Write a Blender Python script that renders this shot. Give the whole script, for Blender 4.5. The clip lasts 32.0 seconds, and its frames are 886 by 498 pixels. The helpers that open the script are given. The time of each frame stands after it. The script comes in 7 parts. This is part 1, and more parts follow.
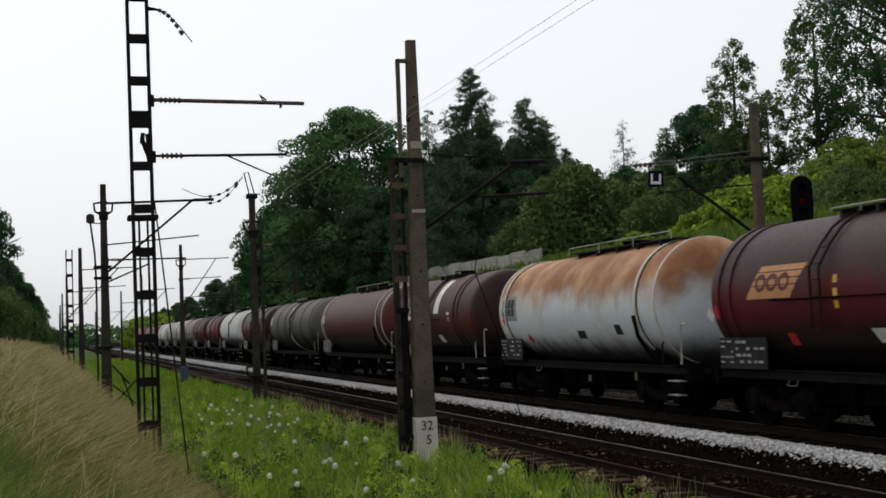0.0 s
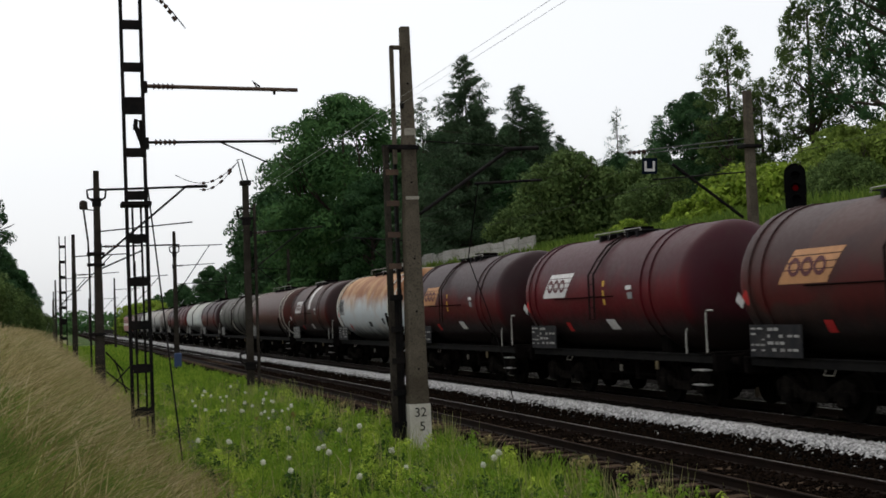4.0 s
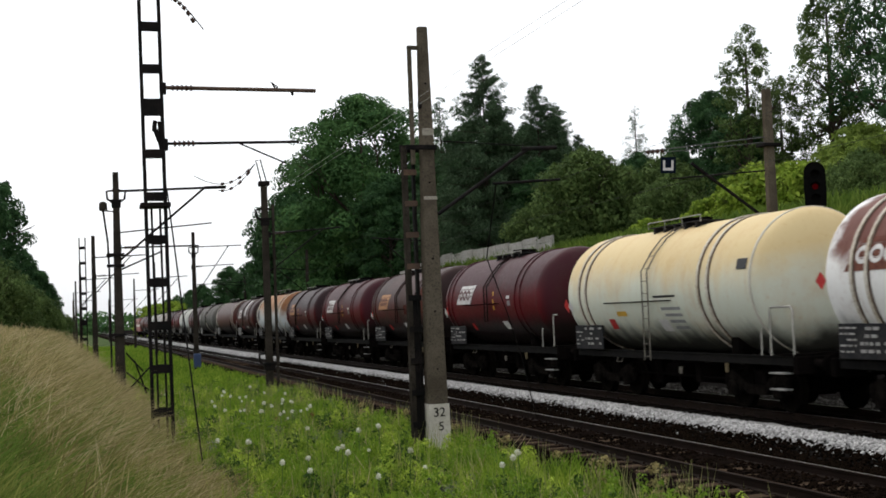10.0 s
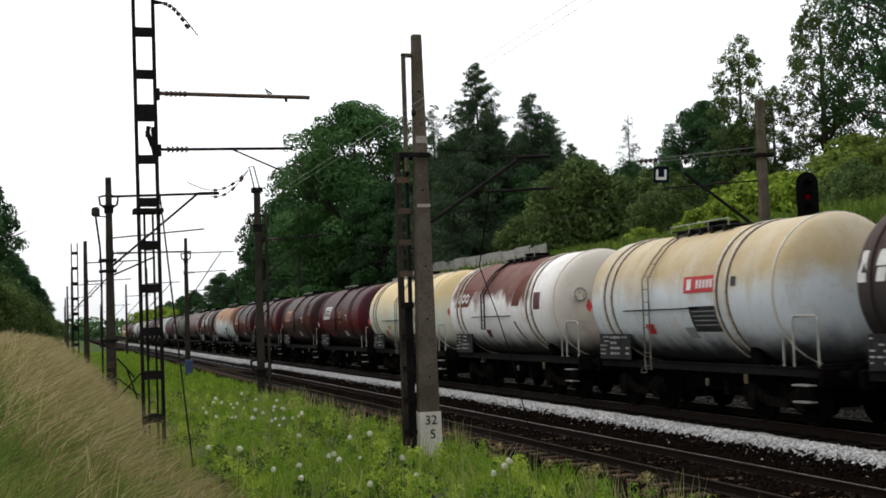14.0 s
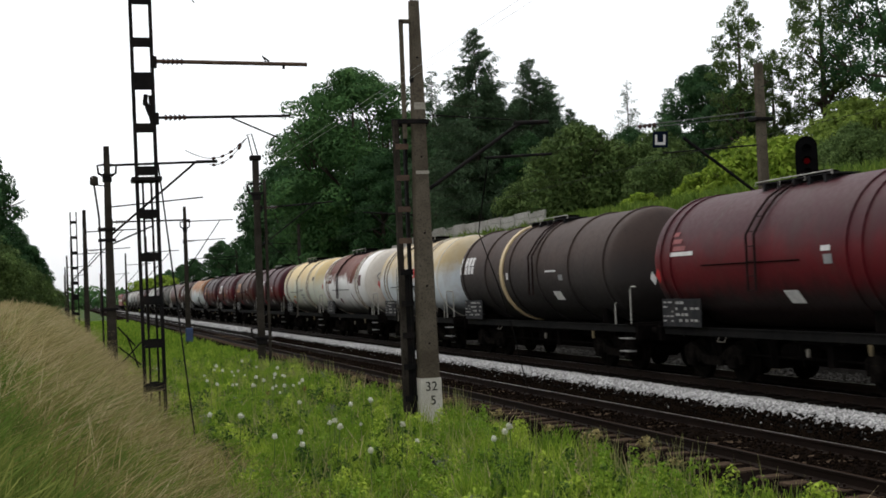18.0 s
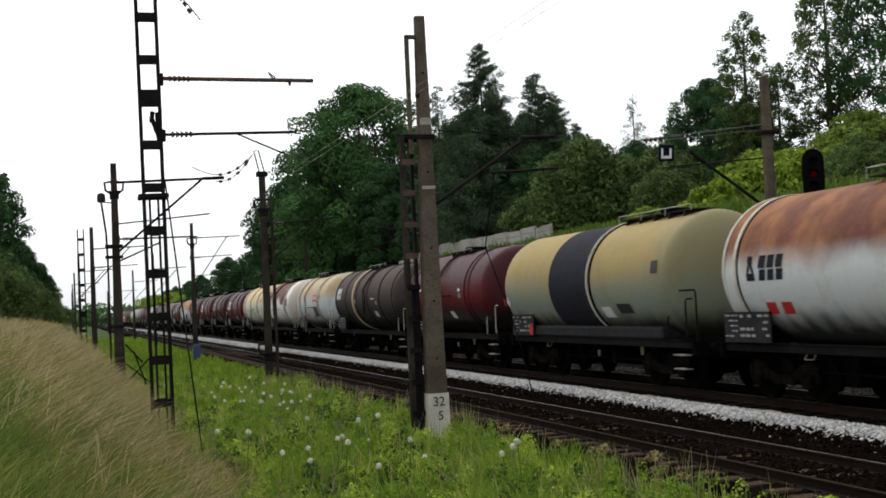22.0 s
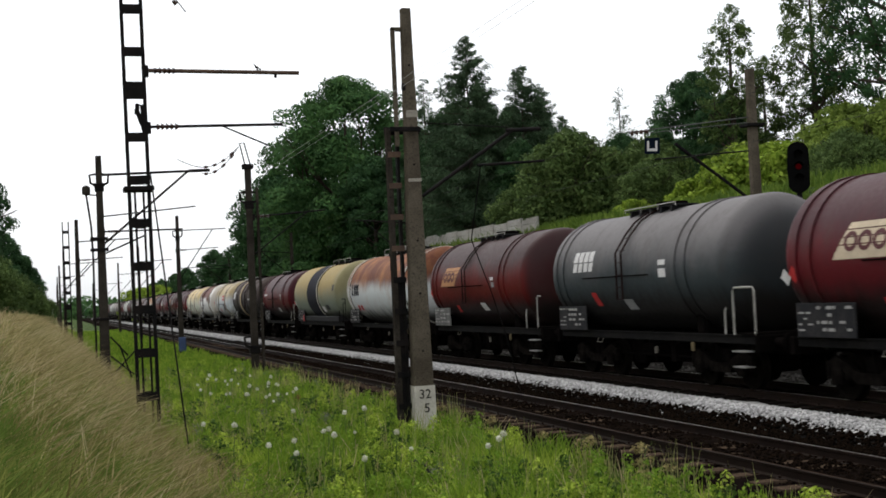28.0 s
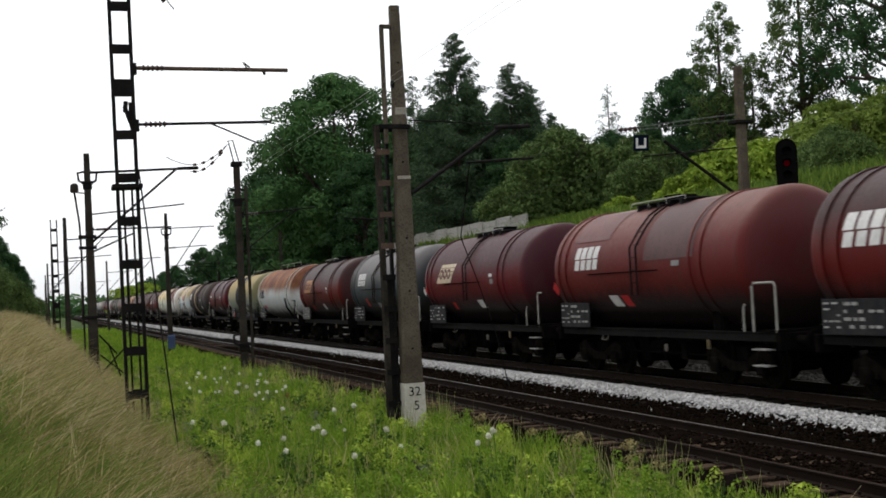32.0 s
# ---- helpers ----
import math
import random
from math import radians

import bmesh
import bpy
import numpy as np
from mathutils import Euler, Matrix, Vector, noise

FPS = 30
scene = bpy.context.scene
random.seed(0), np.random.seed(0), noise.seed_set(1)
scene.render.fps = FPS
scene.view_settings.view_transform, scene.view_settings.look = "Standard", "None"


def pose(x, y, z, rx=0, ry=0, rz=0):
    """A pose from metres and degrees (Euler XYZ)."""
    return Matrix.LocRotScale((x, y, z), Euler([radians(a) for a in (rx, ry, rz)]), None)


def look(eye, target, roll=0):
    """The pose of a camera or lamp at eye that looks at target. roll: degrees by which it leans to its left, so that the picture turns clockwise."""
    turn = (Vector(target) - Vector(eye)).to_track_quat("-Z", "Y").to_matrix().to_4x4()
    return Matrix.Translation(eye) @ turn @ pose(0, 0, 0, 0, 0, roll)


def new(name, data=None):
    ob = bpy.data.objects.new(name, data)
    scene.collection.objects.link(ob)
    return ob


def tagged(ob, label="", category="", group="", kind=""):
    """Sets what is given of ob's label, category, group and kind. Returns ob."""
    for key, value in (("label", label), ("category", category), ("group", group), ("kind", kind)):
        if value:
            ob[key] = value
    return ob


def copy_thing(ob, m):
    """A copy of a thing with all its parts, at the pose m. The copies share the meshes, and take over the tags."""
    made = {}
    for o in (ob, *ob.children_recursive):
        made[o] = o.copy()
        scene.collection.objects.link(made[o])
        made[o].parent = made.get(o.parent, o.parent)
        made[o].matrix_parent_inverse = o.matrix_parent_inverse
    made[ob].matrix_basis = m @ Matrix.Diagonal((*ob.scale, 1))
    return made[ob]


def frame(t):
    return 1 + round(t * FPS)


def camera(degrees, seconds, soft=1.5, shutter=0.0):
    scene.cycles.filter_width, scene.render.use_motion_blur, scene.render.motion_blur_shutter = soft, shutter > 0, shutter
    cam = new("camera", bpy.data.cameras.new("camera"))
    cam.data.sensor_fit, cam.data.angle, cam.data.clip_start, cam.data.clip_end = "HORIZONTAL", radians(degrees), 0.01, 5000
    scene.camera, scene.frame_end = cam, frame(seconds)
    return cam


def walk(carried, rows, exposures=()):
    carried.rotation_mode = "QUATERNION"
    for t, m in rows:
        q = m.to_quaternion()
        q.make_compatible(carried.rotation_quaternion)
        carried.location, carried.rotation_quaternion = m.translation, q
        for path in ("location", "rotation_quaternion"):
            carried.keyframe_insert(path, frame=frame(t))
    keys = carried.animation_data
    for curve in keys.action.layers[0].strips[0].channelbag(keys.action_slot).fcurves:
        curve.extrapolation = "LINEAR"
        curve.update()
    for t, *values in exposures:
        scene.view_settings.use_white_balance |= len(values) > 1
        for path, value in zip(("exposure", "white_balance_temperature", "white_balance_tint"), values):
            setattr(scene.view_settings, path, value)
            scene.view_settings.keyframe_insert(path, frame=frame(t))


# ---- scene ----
# ---- plan: y runs along the tracks, x to the right across them, z = 0 at the near rails' top ----
H_CAM = 2.54
X_NEAR, X_FAR, Z_FAR = 10.11, 14.80, 0.23

cam = camera(40.0, 32.0, 1.7, 0.4)
# seconds, pitch, yaw, roll of the held camera
PATH = (
    (0.0, 3.64, -17.46, 2.21),
    (0.5, 3.65, -17.28, 2.21),
    (1.0, 3.46, -17.27, 2.06),
    (1.5, 2.91, -17.37, 1.87),
    (2.0, 2.80, -17.73, 1.68),
    (2.5, 2.78, -17.55, 2.01),
    (3.0, 2.84, -17.53, 1.97),
    (3.5, 2.95, -17.75, 2.12),
    (5.5, 3.16, -17.70, 2.27),
    (6.0, 3.44, -17.70, 2.11),
    (6.5, 3.41, -17.63, 2.14),
    (7.0, 2.84, -17.82, 1.82),
    (7.5, 2.92, -17.67, 1.95),
    (8.0, 3.02, -17.39, 1.82),
    (8.5, 2.88, -17.56, 1.91),
    (9.0, 3.08, -17.51, 2.07),
    (9.5, 3.27, -17.13, 2.25),
    (10.0, 3.05, -16.89, 2.30),
    (10.5, 2.94, -16.95, 2.12),
    (11.0, 3.08, -16.61, 2.18),
    (11.5, 2.95, -16.58, 2.15),
    (12.0, 2.90, -16.88, 2.36),
    (12.5, 2.62, -16.78, 2.09),
    (13.0, 2.61, -17.35, 2.21),
    (13.5, 3.00, -17.47, 2.05),
    (14.0, 3.40, -17.25, 1.93),
    (14.5, 3.06, -18.04, 2.22),
    (16.5, 3.07, -17.86, 2.62),
    (17.0, 2.17, -17.46, 2.24),
    (17.5, 1.83, -17.04, 2.38),
    (18.0, 1.83, -17.27, 2.32),
    (18.5, 1.82, -16.84, 2.11),
    (19.0, 2.18, -16.80, 2.52),
    (19.5, 2.53, -16.62, 2.82),
    (20.0, 2.38, -17.01, 2.85),
    (20.5, 2.54, -16.86, 2.50),
    (21.0, 2.62, -16.85, 2.69),
    (21.5, 2.67, -16.99, 2.58),
    (22.0, 2.55, -16.94, 2.65),
    (22.5, 2.54, -17.30, 2.87),
    (23.0, 2.09, -17.03, 2.99),
    (23.5, 1.92, -17.19, 3.00),
    (24.0, 2.25, -17.28, 2.94),
    (24.5, 2.15, -17.27, 2.88),
    (25.0, 2.23, -17.35, 2.78),
    (25.5, 2.19, -17.45, 2.77),
    (27.5, 2.16, -17.53, 2.71),
    (28.0, 2.17, -17.59, 2.69),
    (28.5, 2.62, -18.34, 2.97),
    (29.0, 2.65, -18.07, 3.14),
    (29.5, 2.28, -17.73, 3.00),
    (30.0, 2.70, -18.00, 3.12),
    (30.5, 2.44, -19.02, 3.44),
    (31.0, 2.21, -18.14, 3.10),
    (31.5, 2.27, -17.66, 2.75),
    (32.0, 2.02, -18.09, 2.82),
)
EXPOSURES = ((0.0, -0.4), (1.0, -0.4), (3.0, -0.36), (6.0, -0.24), (9.0, -0.05), (13.0, 0.0), (18.0, -0.05), (23.0, 0.0), (28.0, 0.0), (32.0, -0.02))
walk(cam, [(t, pose(0, 0, H_CAM, 90 + p, r, y)) for t, p, y, r in PATH], EXPOSURES)

# ---- world and sun: bright overcast sky ----
world = bpy.data.worlds.new("overcast")
scene.world = world
world.use_nodes = True
wn, wl = world.node_tree.nodes, world.node_tree.links
wn.clear()
w_out = wn.new("ShaderNodeOutputWorld")
w_bg = wn.new("ShaderNodeBackground")
w_sky = wn.new("ShaderNodeTexSky")
w_sky.sky_type = "NISHITA"
w_sky.sun_disc = False
w_sky.sun_elevation = radians(61)
w_sky.sun_rotation = radians(-15)
w_sky.air_density, w_sky.dust_density, w_sky.ozone_density = 1.0, 4.0, 1.0
w_hsv = wn.new("ShaderNodeHueSaturation")
w_hsv.inputs["Saturation"].default_value = 0.22
w_mix = wn.new("ShaderNodeMix")
w_mix.data_type = "RGBA"
w_mix.inputs[0].default_value = 0.45
w_mix.inputs[7].default_value = (11.5, 11.8, 12.2, 1)
wl.new(w_sky.outputs[0], w_hsv.inputs["Color"])
wl.new(w_hsv.outputs[0], w_mix.inputs[6])
wl.new(w_mix.outputs[2], w_bg.inputs["Color"])
w_bg.inputs["Strength"].default_value = 0.15
wl.new(w_bg.outputs[0], w_out.inputs["Surface"])

sun_data = bpy.data.lights.new("sun", "SUN")
sun_data.energy = 0.7
sun_data.angle = radians(25)
sun_data.color = (1.0, 0.97, 0.92)
sun = new("sun", sun_data)
sun.matrix_world = look((-12, 45, 85), (0, 0, 0))
# ---- materials ----
def nodes_of(name):
    m = bpy.data.materials.new(name)
    m.use_nodes = True
    nt = m.node_tree
    return m, nt.nodes, nt.links, nt.nodes["Principled BSDF"]


def mix_rgb(nd, ln, fac, a, b, mode="MIX"):
    n = nd.new("ShaderNodeMix")
    n.data_type, n.blend_type = "RGBA", mode
    for sock, v in ((n.inputs[0], fac), (n.inputs[6], a), (n.inputs[7], b)):
        if isinstance(v, (int, float)):
            sock.default_value = v
        elif isinstance(v, tuple):
            sock.default_value = (*v[:3], 1)
        else:
            ln.new(v, sock)
    return n.outputs[2]


def noise_of(nd, ln, vec, scale, detail=5, rough=0.6):
    n = nd.new("ShaderNodeTexNoise")
    n.inputs["Scale"].default_value = scale
    n.inputs["Detail"].default_value = detail
    n.inputs["Roughness"].default_value = rough
    ln.new(vec, n.inputs["Vector"])
    return n.outputs["Fac"]


def ramp_of(nd, ln, fac, lo, hi):
    n = nd.new("ShaderNodeMapRange")
    n.interpolation_type = "SMOOTHSTEP"
    n.inputs["From Min"].default_value, n.inputs["From Max"].default_value = lo, hi
    ln.new(fac, n.inputs["Value"])
    return n.outputs["Result"]


def math_of(nd, ln, op, a, b):
    n = nd.new("ShaderNodeMath")
    n.operation = op
    for i, v in enumerate((a, b)):
        if isinstance(v, (int, float)):
            n.inputs[i].default_value = v
        else:
            ln.new(v, n.inputs[i])
    return n.outputs[0]


def coords(nd, ln, scale=(1, 1, 1)):
    tc = nd.new("ShaderNodeTexCoord")
    mp = nd.new("ShaderNodeMapping")
    mp.inputs["Scale"].default_value = scale
    ln.new(tc.outputs["Object"], mp.inputs["Vector"])
    return mp.outputs["Vector"]


def bump_of(nd, ln, bsdf, height, strength, dist=0.01):
    b = nd.new("ShaderNodeBump")
    b.inputs["Strength"].default_value, b.inputs["Distance"].default_value = strength, dist
    ln.new(height, b.inputs["Height"])
    ln.new(b.outputs[0], bsdf.inputs["Normal"])


def worn(name, a, b, rough=0.8, metal=0.0, scale=3.0, fine=40.0, bump=0.3, dist=0.01, c=None):
    """A surface that varies between two or three colours at two scales."""
    m, nd, ln, bs = nodes_of(name)
    v = coords(nd, ln)
    big, small = noise_of(nd, ln, v, scale), noise_of(nd, ln, v, fine)
    col = mix_rgb(nd, ln, ramp_of(nd, ln, big, 0.35, 0.65), a, b)
    col = mix_rgb(nd, ln, ramp_of(nd, ln, small, 0.45, 0.75), col, c or tuple(0.6 * x for x in a))
    ln.new(col, bs.inputs["Base Color"])
    bs.inputs["Roughness"].default_value, bs.inputs["Metallic"].default_value = rough, metal
    bs.inputs["Specular IOR Level"].default_value = 0.0 if rough >= 0.9 else 0.05 if rough > 0.65 else 0.4
    bump_of(nd, ln, bs, small, bump, dist)
    return m


def varied(name, a, b, rough=0.85, island=False, fine=30.0, trans=0.0, tuft=None, clump=0.0):
    """Pieces that each have a tone of their own."""
    m, nd, ln, bs = nodes_of(name)
    if island:
        g = nd.new("ShaderNodeNewGeometry")
        r = g.outputs["Random Per Island"]
    else:
        g = nd.new("ShaderNodeObjectInfo")
        r = g.outputs["Random"]
    v = coords(nd, ln)
    col = mix_rgb(nd, ln, r, a, b)
    if fine:
        col = mix_rgb(nd, ln, ramp_of(nd, ln, noise_of(nd, ln, v, fine), 0.4, 0.8), col, tuple(0.55 * x for x in a))
    if clump:
        # broad dark noise: shading between leaf clumps put into the colour
        soft = math_of(nd, ln, "MULTIPLY", ramp_of(nd, ln, noise_of(nd, ln, v, clump, 3), 0.4, 0.66), 0.75)
        col = mix_rgb(nd, ln, soft, col, tuple(0.5 * x for x in a))
    if tuft:
        col = mix_rgb(nd, ln, ramp_of(nd, ln, noise_of(nd, ln, v, 0.9, 3), 0.42, 0.6), col, tuft)
        col = mix_rgb(nd, ln, math_of(nd, ln, "MULTIPLY", ramp_of(nd, ln, noise_of(nd, ln, v, 3.1, 3), 0.5, 0.66), 0.6), col, tuple(0.45 * x for x in a))
    ln.new(col, bs.inputs["Base Color"])
    bs.inputs["Roughness"].default_value = rough
    bs.inputs["Specular IOR Level"].default_value = 0.0 if rough >= 0.9 else 0.06
    if trans:
        t = nd.new("ShaderNodeBsdfTranslucent")
        ln.new(col, t.inputs["Color"])
        mx = nd.new("ShaderNodeMixShader")
        mx.inputs[0].default_value = trans
        ln.new(bs.outputs[0], mx.inputs[1])
        ln.new(t.outputs[0], mx.inputs[2])
        ln.new(mx.outputs[0], nd["Material Output"].inputs["Surface"])
    return m


def plain(name, col, rough=0.6, metal=0.0):
    return worn(name, col, tuple(0.8 * x for x in col), rough, metal, 4.0, 60.0, 0.1, 0.003)


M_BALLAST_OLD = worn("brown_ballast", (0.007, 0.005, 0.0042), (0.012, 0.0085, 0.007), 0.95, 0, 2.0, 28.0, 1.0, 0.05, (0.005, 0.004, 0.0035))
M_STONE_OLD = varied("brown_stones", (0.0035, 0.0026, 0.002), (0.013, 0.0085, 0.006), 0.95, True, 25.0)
# near black: shade around the train is put into this bed colour
M_BALLAST_NEW = worn("shade_dark_ballast", (0.009, 0.008, 0.0075), (0.016, 0.015, 0.014), 0.95, 0, 1.5, 26.0, 1.0, 0.05, (0.01, 0.009, 0.0085))
M_BALLAST_PALE = worn("pale_ballast", (0.28, 0.27, 0.26), (0.4, 0.39, 0.38), 0.95, 0, 1.5, 26.0, 1.0, 0.05, (0.16, 0.15, 0.14))
M_STONE_NEW = varied("pale_stones", (0.2, 0.195, 0.19), (0.62, 0.61, 0.6), 0.9, True, 20.0)
M_STONE_GREY = varied("grey_stones", (0.02, 0.018, 0.016), (0.09, 0.085, 0.08), 0.9, True, 20.0)
M_RAIL = worn("rusty_rail", (0.018, 0.011, 0.008), (0.012, 0.008, 0.006), 0.75, 0.3, 2.0, 60.0, 0.3, 0.004)
M_RAIL_TOP = worn("polished_rail_head", (0.6, 0.58, 0.56), (0.5, 0.48, 0.46), 0.3, 0.9, 1.0, 60.0, 0.1, 0.002)
M_RAIL_DULL = worn("dull_rail_head", (0.03, 0.02, 0.015), (0.045, 0.03, 0.023), 0.92, 0.0, 1.0, 60.0, 0.2, 0.002)
M_SLEEPER = worn("weathered_sleeper", (0.045, 0.031, 0.021), (0.09, 0.063, 0.044), 0.95, 0, 3.0, 35.0, 0.6, 0.01, (0.014, 0.011, 0.009))
# far-track sleepers, darkened to carry the shade below the train
M_SLEEPER_SHADED = worn("shade_dark_sleeper", (0.008, 0.007, 0.006), (0.014, 0.012, 0.01), 0.95, 0, 3.0, 35.0, 0.6, 0.01)
M_CONCRETE = worn("mast_concrete", (0.075, 0.062, 0.046), (0.125, 0.106, 0.08), 0.92, 0, 1.3, 30.0, 0.5, 0.01, (0.04, 0.033, 0.026))
M_CONCRETE_DARK = worn("sooty_concrete", (0.026, 0.022, 0.018), (0.05, 0.043, 0.035), 0.92, 0, 1.3, 30.0, 0.5, 0.01)
M_STEEL_DARK = worn("dark_painted_steel", (0.008, 0.008, 0.008), (0.016, 0.013, 0.012), 0.75, 0.0, 3.0, 40.0, 0.3, 0.004)
M_STEEL_RUST = worn("rusty_steel", (0.13, 0.085, 0.062), (0.085, 0.06, 0.048), 0.8, 0.2, 3.0, 40.0, 0.3, 0.004)
M_INSULATOR = plain("brown_insulator", (0.05, 0.022, 0.015), 0.25)
M_WIRE = plain("weathered_wire", (0.1, 0.1, 0.095), 0.5, 0.5)
M_WHITE_PAINT = worn("white_paint", (0.5, 0.47, 0.4), (0.6, 0.57, 0.5), 0.7, 0, 3.0, 40.0, 0.2, 0.003, (0.4, 0.37, 0.32))
M_BLACK_PAINT = plain("black_paint", (0.006, 0.006, 0.006), 0.95)
# near-black colours of underframes, bogies, wheels and small fittings
M_UNDER = worn("near_black_underframe", (0.004, 0.0036, 0.0033), (0.008, 0.0065, 0.006), 0.9, 0.0, 3.0, 30.0, 0.4, 0.006)
M_BOGIE = worn("near_black_bogie_steel", (0.0035, 0.003, 0.0028), (0.011, 0.0095, 0.008), 0.9, 0.0, 5.0, 30.0, 0.4, 0.006, (0.006, 0.005, 0.0045))
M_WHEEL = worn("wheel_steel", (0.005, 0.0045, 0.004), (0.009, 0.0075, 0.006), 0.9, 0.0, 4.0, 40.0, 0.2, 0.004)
M_BARK = worn("bark", (0.05, 0.04, 0.032), (0.08, 0.065, 0.052), 0.95, 0, 3.0, 25.0, 0.8, 0.02)
M_LEAF_DARK = varied("dark_green_leaves", (0.03, 0.074, 0.03), (0.066, 0.135, 0.048), 0.75, True, 0, 0.25, None, 0.45)
M_LEAF_MID = varied("mid_green_leaves", (0.043, 0.108, 0.036), (0.096, 0.185, 0.056), 0.75, True, 0, 0.25, None, 0.4)
M_LEAF_PALE = varied("pale_green_leaves", (0.14, 0.23, 0.022), (0.34, 0.44, 0.06), 0.7, True, 0, 0.3, None, 1.3)
M_LEAF_OLIVE = varied("olive_green_leaves", (0.06, 0.105, 0.03), (0.15, 0.21, 0.065), 0.75, True, 0, 0.25, None, 0.7)
M_LEAF_LIME = varied("lime_green_leaves", (0.11, 0.17, 0.028), (0.26, 0.34, 0.07), 0.75, True, 0, 0.3, None, 0.9)
M_NEEDLE = varied("conifer_needles", (0.045, 0.082, 0.042), (0.1, 0.155, 0.08), 0.85, True, 0, 0.2, None, 0.5)
M_GRASS = varied("fresh_grass", (0.1, 0.185, 0.016), (0.33, 0.44, 0.055), 0.7, True, 0, 0.3, (0.15, 0.255, 0.026))
M_GRASS_DRY = varied("dry_grass", (0.17, 0.14, 0.05), (0.5, 0.41, 0.2), 0.8, True, 0, 0.3, (0.19, 0.18, 0.06))
M_GRASS_OLIVE = varied("olive_grass", (0.12, 0.165, 0.03), (0.27, 0.28, 0.075), 0.8, True, 0, 0.3, (0.1, 0.17, 0.028))
# ---- mesh tools ----
def mesh_of(bm, name, mats, smooth=False):
    me = bpy.data.meshes.new(name)
    bm.to_mesh(me)
    bm.free()
    for m in mats if isinstance(mats, (list, tuple)) else [mats]:
        me.materials.append(m)
    if smooth:
        me.polygons.foreach_set("use_smooth", [True] * len(me.polygons))
    return me


def part(name, bm, material, parent, label="", smooth=False):
    """One mesh object under a thing or under a part."""
    ob = new(name, bm if isinstance(bm, bpy.types.Mesh) else mesh_of(bm, name, material, smooth))
    ob.parent = parent
    return tagged(ob, label)


def thing(name, label, category, m=None, group="", kind=""):
    ob = new(name)
    if m is not None:
        ob.matrix_basis = m
    return tagged(ob, label, category, group, kind)


def box(bm, x0, x1, y0, y1, z0, z1, bevel=0.0, mat=0):
    r = bmesh.ops.create_cube(bm, size=1.0)
    for v in r["verts"]:
        v.co = Vector((x0 + (v.co.x + 0.5) * (x1 - x0), y0 + (v.co.y + 0.5) * (y1 - y0), z0 + (v.co.z + 0.5) * (z1 - z0)))
    faces = list({f for v in r["verts"] for f in v.link_faces})
    for f in faces:
        f.material_index = mat
    if bevel:
        edges = list({e for f in faces for e in f.edges})
        bmesh.ops.bevel(bm, geom=edges, offset=bevel, segments=1, affect="EDGES")
    return bm


def rod(bm, a, b, r0, r1=None, n=8, mat=0):
    """A tapered rod from a to b."""
    a, b = Vector(a), Vector(b)
    d = b - a
    q = d.to_track_quat("Z", "Y").to_matrix()
    r1 = r0 if r1 is None else r1
    rings = []
    for p, r in ((a, r0), (b, r1)):
        rings.append([bm.verts.new(p + q @ Vector((r * math.cos(2 * math.pi * i / n), r * math.sin(2 * math.pi * i / n), 0))) for i in range(n)])
    fs = [bm.faces.new((rings[0][i], rings[0][(i + 1) % n], rings[1][(i + 1) % n], rings[1][i])) for i in range(n)]
    fs += [bm.faces.new(rings[0][::-1]), bm.faces.new(rings[1])]
    for f in fs:
        f.material_index = mat
    return bm


def pipe(bm, pts, r, n=6):
    """One bent tube through the points."""
    pts = [Vector(p) for p in pts]
    rings = []
    for k, p in enumerate(pts):
        d = (pts[min(k + 1, len(pts) - 1)] - pts[max(k - 1, 0)]).normalized()
        up = Vector((0, 0, 1)) if abs(d.z) < 0.75 else Vector((1, 0, 0))
        u = d.cross(up).normalized()
        w = u.cross(d)
        if rings and rings[-1][1].dot(u) < 0:
            u, w = -u, -w
        rings.append(([bm.verts.new(p + u * (r * math.cos(2 * math.pi * i / n)) + w * (r * math.sin(2 * math.pi * i / n))) for i in range(n)], u))
    for (p, _), (q, _) in zip(rings, rings[1:]):
        for i in range(n):
            bm.faces.new((p[i], p[(i + 1) % n], q[(i + 1) % n], q[i]))
    bm.faces.new(rings[0][0][::-1])
    bm.faces.new(rings[-1][0])
    return bm


def lathe(bm, prof, n=32, axis="y", cap=True):
    """Turns a profile of (along, radius) round the axis."""
    rings = []
    for a, r in prof:
        ring = []
        for i in range(n):
            c, s = r * math.cos(2 * math.pi * i / n), r * math.sin(2 * math.pi * i / n)
            ring.append(bm.verts.new((c, a, s) if axis == "y" else (a, c, s) if axis == "x" else (c, s, a)))
        rings.append(ring)
    for p, q in zip(rings, rings[1:]):
        for i in range(n):
            bm.faces.new((p[i], p[(i + 1) % n], q[(i + 1) % n], q[i]))
    if cap:
        bm.faces.new(rings[0][::-1])
        bm.faces.new(rings[-1])
    bmesh.ops.recalc_face_normals(bm, faces=bm.faces[:])
    return bm


